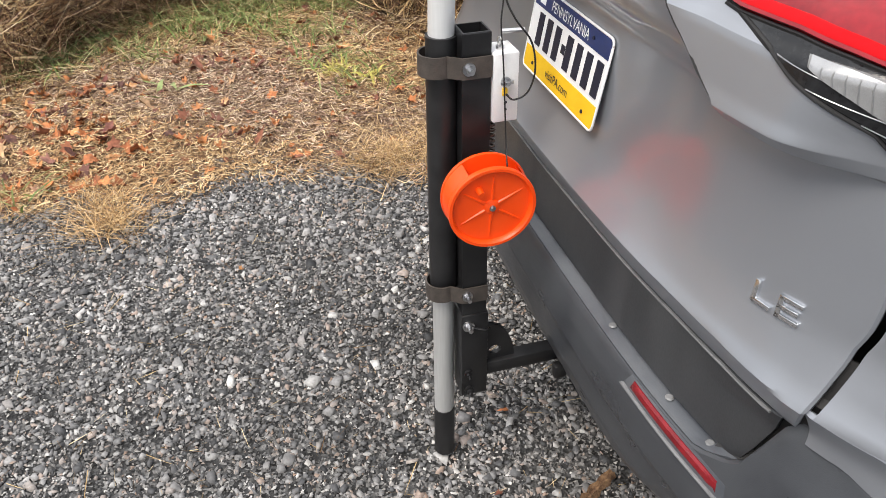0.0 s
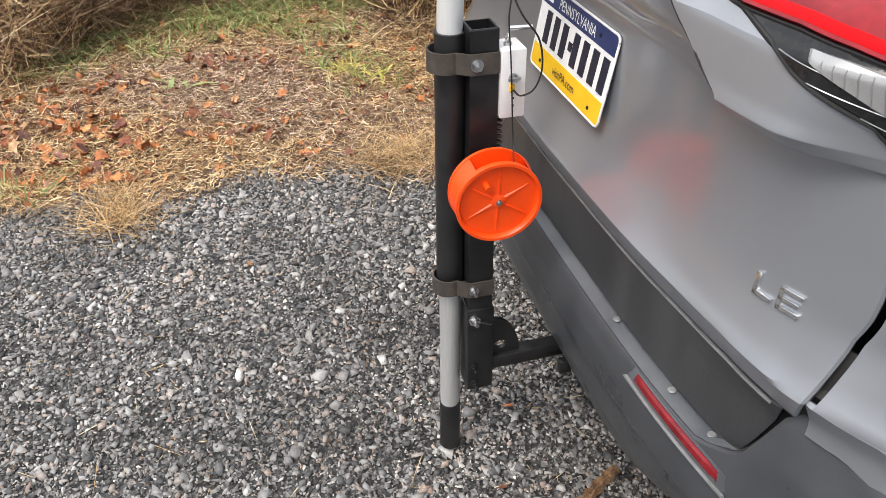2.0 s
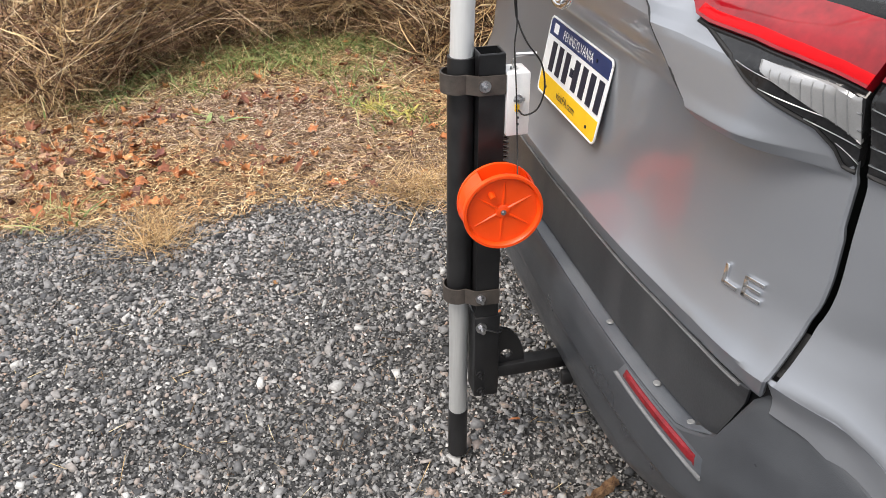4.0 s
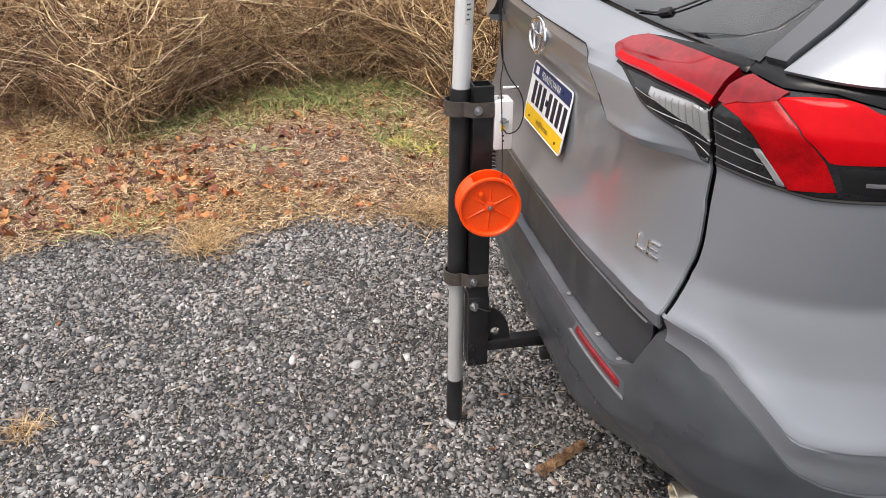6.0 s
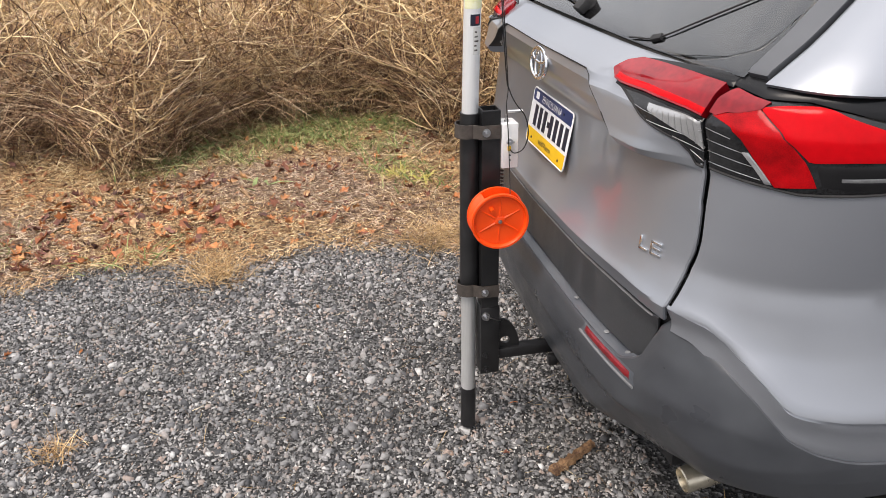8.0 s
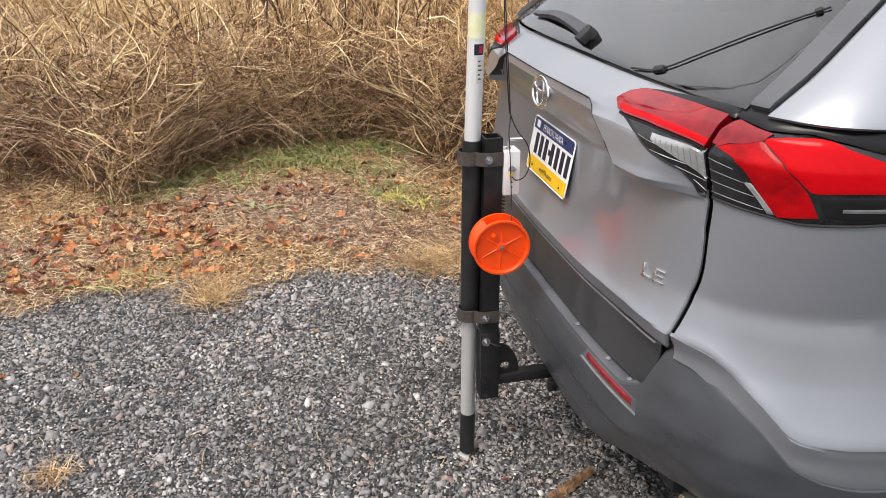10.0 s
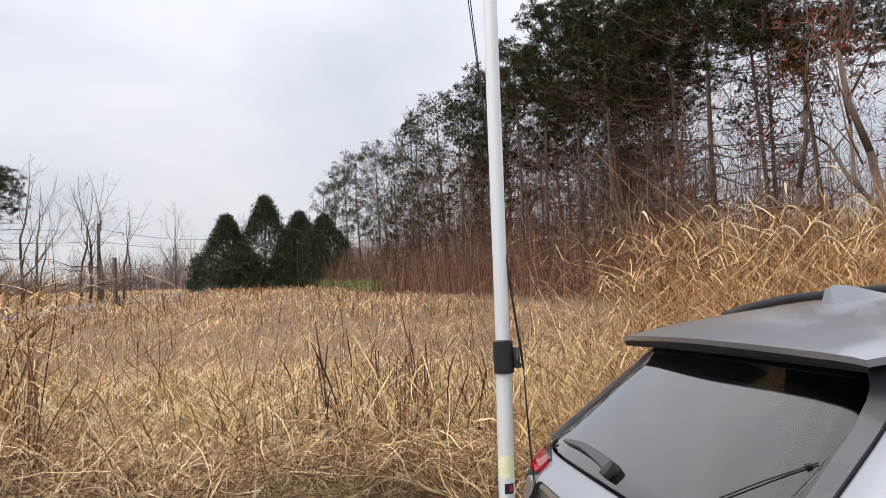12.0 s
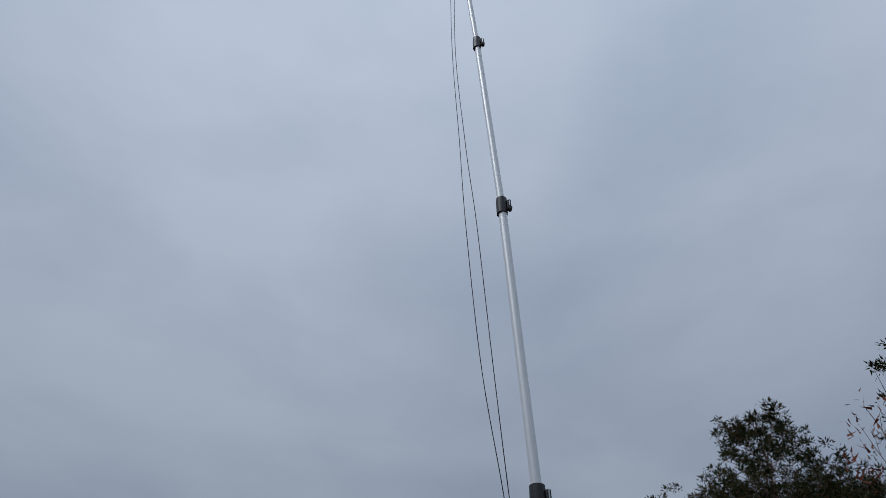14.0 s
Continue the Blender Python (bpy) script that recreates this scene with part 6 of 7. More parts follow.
def make_bark():
    v, f = [], []
    pts = smooth_path([(0.25, 0.0, 0.012), (0.232, 0.05, 0.020), (0.198, 0.10, 0.016), (0.172, 0.155, 0.024)], 5)
    for i, p in enumerate(pts):
        w = 0.013 * (1 - 0.35 * i / len(pts)) * (1 + 0.30 * math.sin(i * 2.1))
        e = 0.003 * math.sin(i * 3.7)
        v += [p + Vector((w, w * 0.6, -0.008)), p + Vector((w * 0.45, w * 0.3, 0.008 + e)), p + Vector((-w * 0.1, -w * 0.1, 0.002 - e)), p + Vector((-w * 0.9, -w * 0.5, 0.010 + e)), p + Vector((-w, -w * 0.6, -0.008))]
        if i:
            a = (i - 1) * 5
            f += [(a + k, a + (k + 1) % 5, a + 5 + (k + 1) % 5, a + 5 + k) for k in range(5)]
    f += [(4, 3, 2, 1, 0), tuple(len(v) - 5 + k for k in range(5))]
    m = surface("split_bark", (0.07, 0.035, 0.02), (0.34, 0.20, 0.10), rough=0.85, scale=25, fine=200, bump=0.6)
    tagged(mesh_object("bark_strip", v, f, m, smooth=True, sharp=50), "brown strip of split bark lying on the gravel", "bark")


make_bark()


def brush_line(y):
    """Front of the brush: a heap leaning out, a hollow with green grass, and a spur beside the car."""
    base = np.interp(y, [-7, -3.2, -2.6, -2.15, -1.85, -1.65, -1.5, -1.3, -1.0, -0.6, -0.2, 0.1, 0.3, 0.5, 1.0, 2.0, 5.0], [-4.0, -3.75, -3.65, -3.40, -3.05, -2.80, -2.95, -3.35, -3.60, -3.75, -3.85, -3.55, -3.05, -2.80, -2.65, -2.75, -3.2])
    return base - 0.09 * np.sin(6.1 * y + 1.0) - 0.05 * np.sin(14.0 * y)


def tufts(name, centres, per, spread_, h, aim, fan, curl, width, material, segs, droop, label, category, head=0.0, kink=0.0, dz=0.0, hs=None, limit=None):
    """Blades in bunches: each bunch shares a direction, its blades fan out from it."""
    m = len(centres)
    n = m * per
    xy = np.repeat(centres, per, 0) + rng.normal(0, spread_, (n, 2))
    lean = np.repeat(aim, per, 0) + rng.normal(0, fan, (n, 2))
    hh = np.repeat(rng.uniform(*h, m), per) * rng.uniform(0.5, 1.15, n)
    up = np.ones(n) if hs is None else np.repeat(hs, per)
    hh = hh * up
    dr = (droop + rng.normal(0, 0.18, n)).clip(0.05, 0.95)
    base = on_land(xy)
    base[:, 2] += rng.uniform(0, 1, n) * dz * up
    return ribbons(name, base, hh, lean, rng.uniform(*curl, n), rng.uniform(*width, n), material, segs, label, category, dr, head=head, kink=kink, limit=limit)


def heading(n, mean, dev, lo, hi):
    a = rng.normal(mean, dev, n)
    return np.stack([np.cos(a), np.sin(a)], -1) * rng.uniform(lo, hi, n)[:, None]


def snarl(name, n, length, width, turn, material, label, segs=8, out=0.12, y0=-4.6, y1=2.6, high=0.80):
    """Dead stems winding every way through the brush, bent and kinked."""
    y = rng.uniform(y0, y1, n)
    inside = np.abs(rng.normal(0, 0.42, n))
    p = np.stack([brush_line(y) - inside + 0.05, y, np.zeros(n)], -1)
    hump = high * np.sqrt(np.clip((inside + 0.10) / 0.55, 0.05, 1.0))
    p[:, 2] = land(p[:, 0], p[:, 1]) + hump * rng.uniform(0.02, 1.0, n) ** 0.8
    a = rng.uniform(0, 2 * np.pi, n)
    d = np.stack([np.cos(a) * 0.8, np.sin(a), rng.normal(0.25, 0.55, n)], -1)
    axis = rng.normal(0, 1, (n, 3)) * rng.uniform(turn[0], turn[1], n)[:, None] / segs
    step = rng.uniform(length[0], length[1], n)[:, None] / segs
    rows = [p]
    for k in range(segs):
        d = d + np.cross(axis, d) + rng.normal(0, 0.16, (n, 3)) + np.array([0, 0, -0.06])
        d = d / np.linalg.norm(d, axis=1, keepdims=True)
        p = p + d * step
        p[:, 0] -= np.maximum(0, p[:, 0] - brush_line(p[:, 1]) - out) * 0.8
        p[:, 2] = np.maximum(p[:, 2], land(p[:, 0], p[:, 1]) + 0.012)
        rows.append(p)
    p = np.stack(rows, 1)
    side = rng.normal(0, 1, (n, 1, 3))
    side = side / np.linalg.norm(side, axis=2, keepdims=True)
    w = rng.uniform(width[0], width[1], n)[:, None, None] / 2 * np.linspace(1, 0.4, segs + 1)[None, :, None]
    verts = np.stack([p - side * w, p + side * w], 2).reshape(-1, 3)
    quad_ = np.array([[2 * i, 2 * i + 1, 2 * i + 3, 2 * i + 2] for i in range(segs)])
    faces = (quad_[None] + (np.arange(n) * 2 * (segs + 1))[:, None, None]).reshape(-1, 4)
    return mesh_big(name, verts, faces, material, label, "brush")


def make_brush():
    # the snarl of dead stems that makes up the brush's front
    snarl("dark_snarl", 2200, (0.3, 0.8), (0.004, 0.009), (0.5, 2.5), WEED, "dark brown stems snarled deep in the brush", out=0.0, high=0.6)
    snarl("brown_snarl", 3000, (0.25, 0.8), (0.004, 0.010), (0.5, 3.5), WEED_PALE, "brown stems looping and crossing in the brush", out=0.10)
    snarl("pale_snarl", 1500, (0.35, 1.0), (0.006, 0.013), (0.4, 3.0), STRAW_PALE, "pale dead stems looping over the brush", out=0.16)
    snarl("hollow_snarl", 620, (0.25, 0.75), (0.005, 0.011), (0.5, 3.0), STRAW_PALE, "pale stems hanging over the hollow's edge", out=0.20, y0=-1.9, y1=0.45, high=0.75)
    snarl("dry_leaf_curls", 2600, (0.06, 0.20), (0.006, 0.013), (2.0, 6.0), WEED_PALE, "curled dry leaves hanging in the brush", segs=5, out=0.14)
    # brown weed stalks low down, every way
    n = 420
    y = rng.uniform(-7.0, 5.0, n)
    c = np.stack([brush_line(y) - 0.10 - np.abs(rng.normal(0, 0.5, n)), y], -1)
    tufts("weed_tangle", c, 10, 0.09, (0.20, 0.95), heading(n, 0.2, 2.2, 0.1, 1.5), 0.8, (0.8, 1.6), (0.003, 0.009), WEED, 5, 0.55, "brown weed stalks tangled under the dead grass", "brush", kink=1.2, dz=0.25, limit=0.12)
    # the heap of twiggy weeds fallen out over the verge
    n = 250
    y = np.where(rng.uniform(0, 1, n) < 0.5, rng.normal(-1.75, 0.5, n), rng.uniform(-6.0, 2.6, n))
    c = np.stack([brush_line(y) - rng.uniform(-0.05, 0.55, n), y], -1)
    tufts("fallen_weeds", c, 12, 0.09, (0.30, 0.62), heading(n, -0.3, 1.6, 0.5, 2.0), 1.3, (0.8, 1.2), (0.0025, 0.008), WEED_PALE, 7, 0.72, "reddish-brown twiggy weeds slumped over the verge", "brush", kink=1.1, dz=0.30, limit=0.46)
    # arching dead grass, every way, over a hump
    n = 260
    y = rng.uniform(-7.0, 5.0, n)
    c = np.stack([brush_line(y) - 0.05 - np.abs(rng.normal(0.1, 0.55, n)), y], -1)
    aim = heading(n, 0.6, 1.7, 0.15, 1.0)
    aim[:, 0] = np.minimum(aim[:, 0], 0.36)
    tufts("brush_tangle", c, 9, 0.12, (0.75, 1.75), aim, 0.6, (0.8, 1.6), (0.003, 0.010), STRAW, 9, 0.62, "tangled dead grass and weed stems arching over the verge", "brush", kink=1.25, limit=0.16)
    n = 260
    y = rng.uniform(-7.0, 5.0, n)
    c = np.stack([brush_line(y) - 0.05 - np.abs(rng.normal(0.1, np.interp(y, [-2.2, -1.2], [1.1, 0.8]), n)), y], -1)
    aim = heading(n, 0.6, 1.9, 0.15, 1.1)
    aim[:, 0] = np.minimum(aim[:, 0], 0.40)
    tufts("brown_tangle", c, 9, 0.12, (0.6, 1.6), aim, 0.7, (0.8, 1.6), (0.003, 0.008), WEED_PALE, 8, 0.60, "brown weed stems tangled through the brush", "brush", kink=1.4, dz=0.15, limit=0.14)
    n = 190
    y = rng.uniform(-7.0, 5.0, n)
    c = np.stack([brush_line(y) - rng.uniform(0.3, 1.1, n), y], -1)
    tufts("golden_tangle", c, 10, 0.10, (0.9, 1.8), heading(n, 1.0, 1.5, 0.2, 0.8), 0.35, (0.8, 1.6), (0.003, 0.008), STRAW_GOLD, 9, 0.60, "golden grass clumps bent over the brush", "brush", kink=1.1, limit=0.14)
    # long stems swept sideways across the front
    n = 110
    y = rng.uniform(-4.6, 3.0, n)
    c = np.stack([brush_line(y) - rng.uniform(-0.10, 0.5, n), y], -1)
    sgn = np.where(rng.uniform(0, 1, n) < 0.65, 1, -1)
    a = sgn * (np.pi / 2) + rng.normal(-0.2, 0.55, n)
    aim = np.stack([np.cos(a), np.sin(a)], -1) * rng.uniform(0.8, 2.4, n)[:, None]
    aim[:, 0] = np.minimum(aim[:, 0], 0.25)
    tufts("swept_stems", c, 4, 0.10, (0.45, 1.2), aim, 0.55, (0.8, 1.3), (0.004, 0.010), STRAW, 10, 0.55, "long pale stems bent sideways over the brush", "brush", kink=0.55, dz=0.3, limit=0.25)
    # standing grass behind, in clumps
    n = 2300
    c = scatter(n, -13.0, -3.6, -15.0, 8.0)
    c = c[c[:, 0] < brush_line(c[:, 1]) - np.interp(c[:, 1], [-2.2, -1.2, 0.5], [1.45, 1.0, 0.75])]
    n = len(c)
    tufts("standing_grass", c, 9, 0.12, (0.50, 1.15), heading(n, 0.7, 1.7, 0.2, 1.3), 0.6, (1.0, 2.4), (0.003, 0.011), STRAW_PALE, 6, 0.55, "standing pale dead grass filling the field", "grass", head=1.3, kink=0.9, hs=(0.86 + 0.22 * np.sin(1.9 * c[:, 0] + 0.8 * c[:, 1]) + 0.20 * np.sin(2.7 * c[:, 1] - 0.9 * c[:, 0])).clip(0.45, 1.25))
    n = 300
    c = scatter(n, -10.5, -4.4, -9.0, 6.0)
    c = c[c[:, 0] < brush_line(c[:, 1]) - 0.55]
    n = len(c)
    tufts("golden_clumps", c, 16, 0.10, (0.75, 1.30), heading(n, 0.8, 1.4, 0.2, 0.8), 0.3, (1.2, 2.4), (0.004, 0.010), STRAW_PALE, 7, 0.50, "taller pale grass clumps in the field", "grass", head=1.4, kink=0.9)
    n = 380
    c = scatter(n, -12.0, -3.9, -12.0, 7.0)
    tufts("field_weeds", c, 7, 0.10, (0.35, 0.95), heading(n, 0.6, 1.8, 0.1, 0.8), 0.4, (1.0, 2.0), (0.004, 0.012), WEED, 4, 0.25, "brown dead weeds among the field grass", "weeds", kink=0.6)
    n = 110
    xy = scatter(n, -12.0, -3.9, -9.0, 6.0)
    xy = xy[xy[:, 0] < brush_line(xy[:, 1]) - 0.4]
    n = len(xy)
    lean = heading(n, 0, 3, 0.02, 0.12)
    ribbons("weed_stalks", on_land(xy), rng.uniform(0.8, 1.55, n), lean, rng.uniform(0.8, 2.2, n), rng.uniform(0.007, 0.016, n), WEED, 6, "upright dark brown weed stalks", "weeds", head=0.8, kink=0.25)
    # dark weed stalks standing thick behind the mast
    n = 90
    xy = np.stack([rng.uniform(-8.5, -4.3, n), rng.normal(0.2, 1.0, n)], -1)
    xy = xy[xy[:, 0] < brush_line(xy[:, 1]) - 0.45]
    n = len(xy)
    tufts("dark_weeds", xy, 4, 0.05, (1.05, 1.75), heading(n, 0, 3, 0.02, 0.25), 0.14, (0.8, 2.0), (0.008, 0.017), DARK_WEED, 7, 0.22, "dark brown dead weeds standing in the grass", "weeds", head=0.8, kink=0.3)
    # dead weeds sunk together at the heap's far end
    n = 90
    xy = np.stack([rng.uniform(-5.4, -3.9, n), rng.uniform(-4.2, -2.0, n)], -1)
    tufts("sunken_weeds", xy, 10, 0.10, (0.35, 1.0), heading(n, 0.4, 2.0, 0.3, 1.4), 0.8, (0.8, 1.6), (0.003, 0.009), WEED, 6, 0.6, "brown dead weeds sunk together in the brush", "weeds", kink=1.0, dz=0.25)
    # pale straw hanging over the hollow
    n = 120
    y = rng.uniform(-1.7, 0.5, n)
    c = np.stack([brush_line(y) - rng.uniform(0.0, 0.45, n), y], -1)
    tufts("hanging_straw", c, 7, 0.09, (0.35, 0.95), heading(n, 0.2, 1.5, 0.2, 1.0), 0.8, (0.8, 1.8), (0.002, 0.006), STRAW_PALE, 8, 0.68, "pale straw hanging over the green hollow", "brush", kink=0.9, dz=0.25, limit=0.16)
    # bare canes lying in long arcs over the front of the brush
    n = 34
    y = rng.uniform(-5.0, 2.2, n)
    c = np.stack([brush_line(y) - rng.uniform(-0.05, 0.35, n), y], -1)
    a = np.where(rng.uniform(0, 1, n) < 0.6, 1, -1) * (np.pi / 2) + rng.normal(-0.1, 0.35, n)
    aim = np.stack([np.cos(a), np.sin(a)], -1) * rng.uniform(1.2, 2.4, n)[:, None]
    aim[:, 0] = np.minimum(aim[:, 0], 0.22)
    tufts("fallen_canes", c, 2, 0.06, (0.7, 1.3), aim, 0.4, (0.8, 1.3), (0.008, 0.014), WEED_PALE, 12, 0.5, "long bare canes lying across the brush", "brush", kink=0.35, dz=0.3, limit=0.25)
    # bleached straw caught in the foot of the brush
    n = 230
    y = np.where(rng.uniform(0, 1, n) < 0.7, rng.uniform(-7.0, -2.0, n), rng.uniform(-2.0, 3.0, n))
    c = np.stack([brush_line(y) - rng.uniform(-0.22, 0.25, n), y], -1)
    aim = heading(n, 0.6, 2.0, 0.4, 1.8)
    aim[:, 0] = np.minimum(aim[:, 0], 0.45)
    tufts("caught_straw", c, 9, 0.10, (0.18, 0.6), aim, 0.6, (0.8, 1.5), (0.003, 0.007), LITTER, 7, 0.6, "bleached straw caught in the foot of the brush", "straw", kink=0.6, dz=0.15, limit=0.4)
    # wisps of straw lying before the brush
    n = 700
    y = rng.uniform(-5.5, 3.0, n)
    c = np.stack([brush_line(y) + rng.uniform(-0.1, 0.55, n), y], -1)
    tufts("foot_straw", c, 7, 0.08, (0.07, 0.22), heading(n, 0.3, 2.0, 0.8, 2.6), 0.9, (0.8, 1.3), (0.003, 0.006), LITTER, 5, 0.8, "matted straw wisps at the foot of the brush", "straw", kink=0.7)
    # the field out to the trees
    m = 3600
    cx = -11 - rng.uniform(0, 1, m) ** 1.7 * 77
    cy = rng.uniform(-1, 1, m) * (12 - 0.55 * cx)
    keep = (cy < 12 + 0.16 * cx - 1.0) & (cy > -60)
    c = np.stack([cx[keep], cy[keep]], -1)
    far = np.repeat(-c[:, 0] / 13, 10)
    xy = np.repeat(c, 10, 0) + rng.normal(0, 0.16, (len(c) * 10, 2)) * (0.6 + far[:, None])
    n = len(xy)
    lean = np.repeat(heading(len(c), 0.7, 1.7, 0.2, 1.3), 10, 0) + rng.normal(0, 0.6, (n, 2))
    tall = np.repeat(rng.uniform(0.38, 1.0, len(c)), 10) * rng.uniform(0.6, 1.1, n)
    ribbons("field_grass", on_land(xy), tall, lean, np.full(n, 1.8), 0.010 * far * rng.uniform(0.5, 1.5, n), STRAW_FAR, 3, "pale brown dead grass over the far field", "grass", droop=0.55, head=1.2, kink=0.8)
    xs = -9 - rng.uniform(0, 1, 5000) ** 1.5 * 60
    xy = np.stack([xs, rng.uniform(-1, 1, 5000) * (10 - 0.5 * xs)], -1)
    keep = (np.sin(0.42 * xy[:, 0] + 0.15 * xy[:, 1]) * np.sin(0.23 * xy[:, 1] + 1) > 0.05) & (xy[:, 1] < 11 + 0.16 * xy[:, 0])
    xy = xy[keep]
    n = len(xy)
    ribbons("rusty_weeds", on_land(xy), rng.uniform(0.5, 1.15, n), heading(n, 0, 3, 0.05, 0.4), np.full(n, 1.6), 0.009 * (-xy[:, 0] / 9) * rng.uniform(0.5, 1.4, n), UNDER, 3, "rusty brown weed patches over the field", "weeds", head=0.8, kink=0.3)
    # tall golden reeds by the car's far side
    n = 760
    y = 0.8 + 6.5 * rng.uniform(0, 1, n) ** 1.4
    c = np.stack([-2.55 - 0.08 * y - np.abs(rng.normal(0, 1.0, n)), y], -1)
    tufts("golden_reeds", c, 11, 0.10, (1.9, 2.9), heading(n, 1.0, 1.8, 0.05, 0.4), 0.22, (0.9, 2.0), (0.004, 0.010), STRAW_GOLD, 9, 0.46, "tall golden dead reeds bent and broken beside the car", "reeds", kink=0.65, limit=0.40, hs=np.clip((c[:, 1] - 0.1) / 1.6, 0.35, 1.0))
    # dry leaves hanging off the reeds
    c = c[rng.uniform(0, 1, n) < 0.8]
    n = len(c)
    tufts("reed_leaves", c, 13, 0.24, (0.28, 0.62), heading(n, 0.5, 2.5, 0.6, 2.2), 0.9, (0.8, 1.6), (0.004, 0.010), STRAW_GOLD, 5, 0.75, "curled golden leaves hanging from the reeds", "reeds", kink=0.9, dz=2.25, hs=np.clip((c[:, 1] - 0.1) / 1.6, 0.35, 1.0))
    # rusty brush bank beyond the reeds
    n = 480
    c = np.stack([rng.uniform(-12, -3.9, n), 5.0 + 6.0 * rng.uniform(0, 1, n) ** 1.3], -1)
    tufts("rusty_bank", c, 12, 0.22, (2.3, 3.4), heading(n, 0.5, 2.5, 0.05, 0.6), 0.3, (0.9, 2.0), (0.008, 0.022), RUST, 6, 0.34, "bank of rust-brown dead brush beyond the reeds", "brush", kink=0.5)
    # tall brown stalks, broken over near the top, with withered leaves
    n = 12
    c = np.stack([rng.normal(-5.45, 0.25, n), rng.normal(-3.60, 0.26, n)], -1)
    tufts("broken_stalks", c, 5, 0.08, (2.5, 3.2), heading(n, 1.2, 1.6, 0.05, 0.25), 0.12, (0.9, 1.8), (0.012, 0.020), WEED_PALE, 10, 0.22, "tall brown stalks broken over near the top", "reeds", kink=0.8, limit=-0.6)
    tufts("withered_leaves", c, 42, 0.22, (0.25, 0.60), heading(n, 0.5, 2.5, 0.5, 1.8), 1.0, (0.8, 1.6), (0.010, 0.024), STRAW_GOLD, 6, 0.80, "withered golden leaves hanging from the broken stalks", "reeds", kink=1.1, dz=2.05, limit=-0.5)
    # bent clumps before the field
    n = 120
    c = np.stack([rng.uniform(-6.4, -4.5, n), rng.uniform(-4.6, 1.4, n)], -1)
    tufts("bent_reeds", c, 9, 0.08, (1.0, 2.2), heading(n, 0.3, 2.5, 0.1, 0.6), 0.35, (0.9, 2.0), (0.005, 0.014), STRAW_GOLD, 8, 0.45, "golden broken reed clumps at the field's front", "reeds", head=0.8, kink=0.8, limit=0.05)


make_brush()


def make_plumes():
    """Nodding pale seed heads on tall stems."""
    heads_v, heads_f, k = [], [], 0
    sv, sf = [], []
    for i in range(62):
        if i < 34:
            y = rng.uniform(1.2, 4.2)
            x = -2.5 - 0.12 * y - abs(rng.normal(0, 0.7))
            h = rng.uniform(1.95, 2.75)
        else:
            x, y = rng.uniform(-8, -3.8), rng.uniform(-6, 2)
            h = rng.uniform(0.9, 1.25)
        z = float(land(np.array(x), np.array(y)))
        a = rng.normal(0.9, 0.9)
        d = Vector((math.cos(a), math.sin(a), 0))
        top = Vector((x, y, z + h * 0.93)) + d * h * rng.uniform(0.18, 0.50)
        stem = smooth_path([(x, y, z), Vector((x, y, z + h * 0.55)) + d * h * 0.05, top], 5)
        v, f = tube_along(stem, 0.0017, 4)
        sf += [tuple(q + len(sv) for q in g) for g in f]
        sv += v
        ln = rng.uniform(0.09, 0.16)
        pts = [top + d * ln * t + Vector((0, 0, ln * (0.40 * t - 1.15 * t * t))) for t in np.linspace(0, 1, 7)]
        v, f = tube_along(pts, 0.0080, 7, [0.35, 0.8, 1, 1, 0.9, 0.6, 0.2])
        heads_f += [tuple(q + len(heads_v) for q in g) for g in f]
        heads_v += v
    tagged(mesh_object("seed_plumes", heads_v, heads_f, PLUME, smooth=True), "nodding pale foxtail seed heads", "seed heads", kind="stuff")
    tagged(mesh_object("plume_stems", sv, sf, STRAW_GOLD, smooth=True), "thin straw stems of the foxtails", "reeds", kind="stuff")


make_plumes()


# ---- trees ----
def limb(verts, faces, pts, r0, r1, seg):
    n = len(pts)
    v, f = tube_along(pts, 1.0, seg, [r0 + (r1 - r0) * i / (n - 1) for i in range(n)])
    k = len(verts)
    verts += v
    faces += [tuple(q + k for q in g) for g in f]


def needle_clumps(centres, size, per, gen, flat=0.75, burst=0.0):
    """Small pointed blades bunched round centres; burst: radiating from twig ends."""
    c = np.repeat(np.array(centres), per, 0)
    off = gen.normal(0, 1, c.shape)
    c = c + off * size * np.array([1, 1, flat]) * (1 - 0.62 * burst)
    m = len(c)
    d = gen.normal(0, 1, (m, 3)) * (1 - 0.5 * burst) + off * burst + np.array([0, 0, 0.8])
    d /= np.linalg.norm(d, axis=1, keepdims=True)
    u = np.cross(d, gen.normal(0, 1, (m, 3)))
    u /= np.linalg.norm(u, axis=1, keepdims=True)
    ln = gen.uniform(0.5, 1.1, (m, 1)) * size * (1.3 - 0.65 * burst)
    w = ln * gen.uniform(0.22, 0.36, (m, 1)) * (1 + 0.35 * burst)
    v = np.stack([c - u * w * 0.5, c + u * w * 0.5, c + d * ln], 1).reshape(-1, 3)
    return v, np.arange(m * 3).reshape(-1, 3)


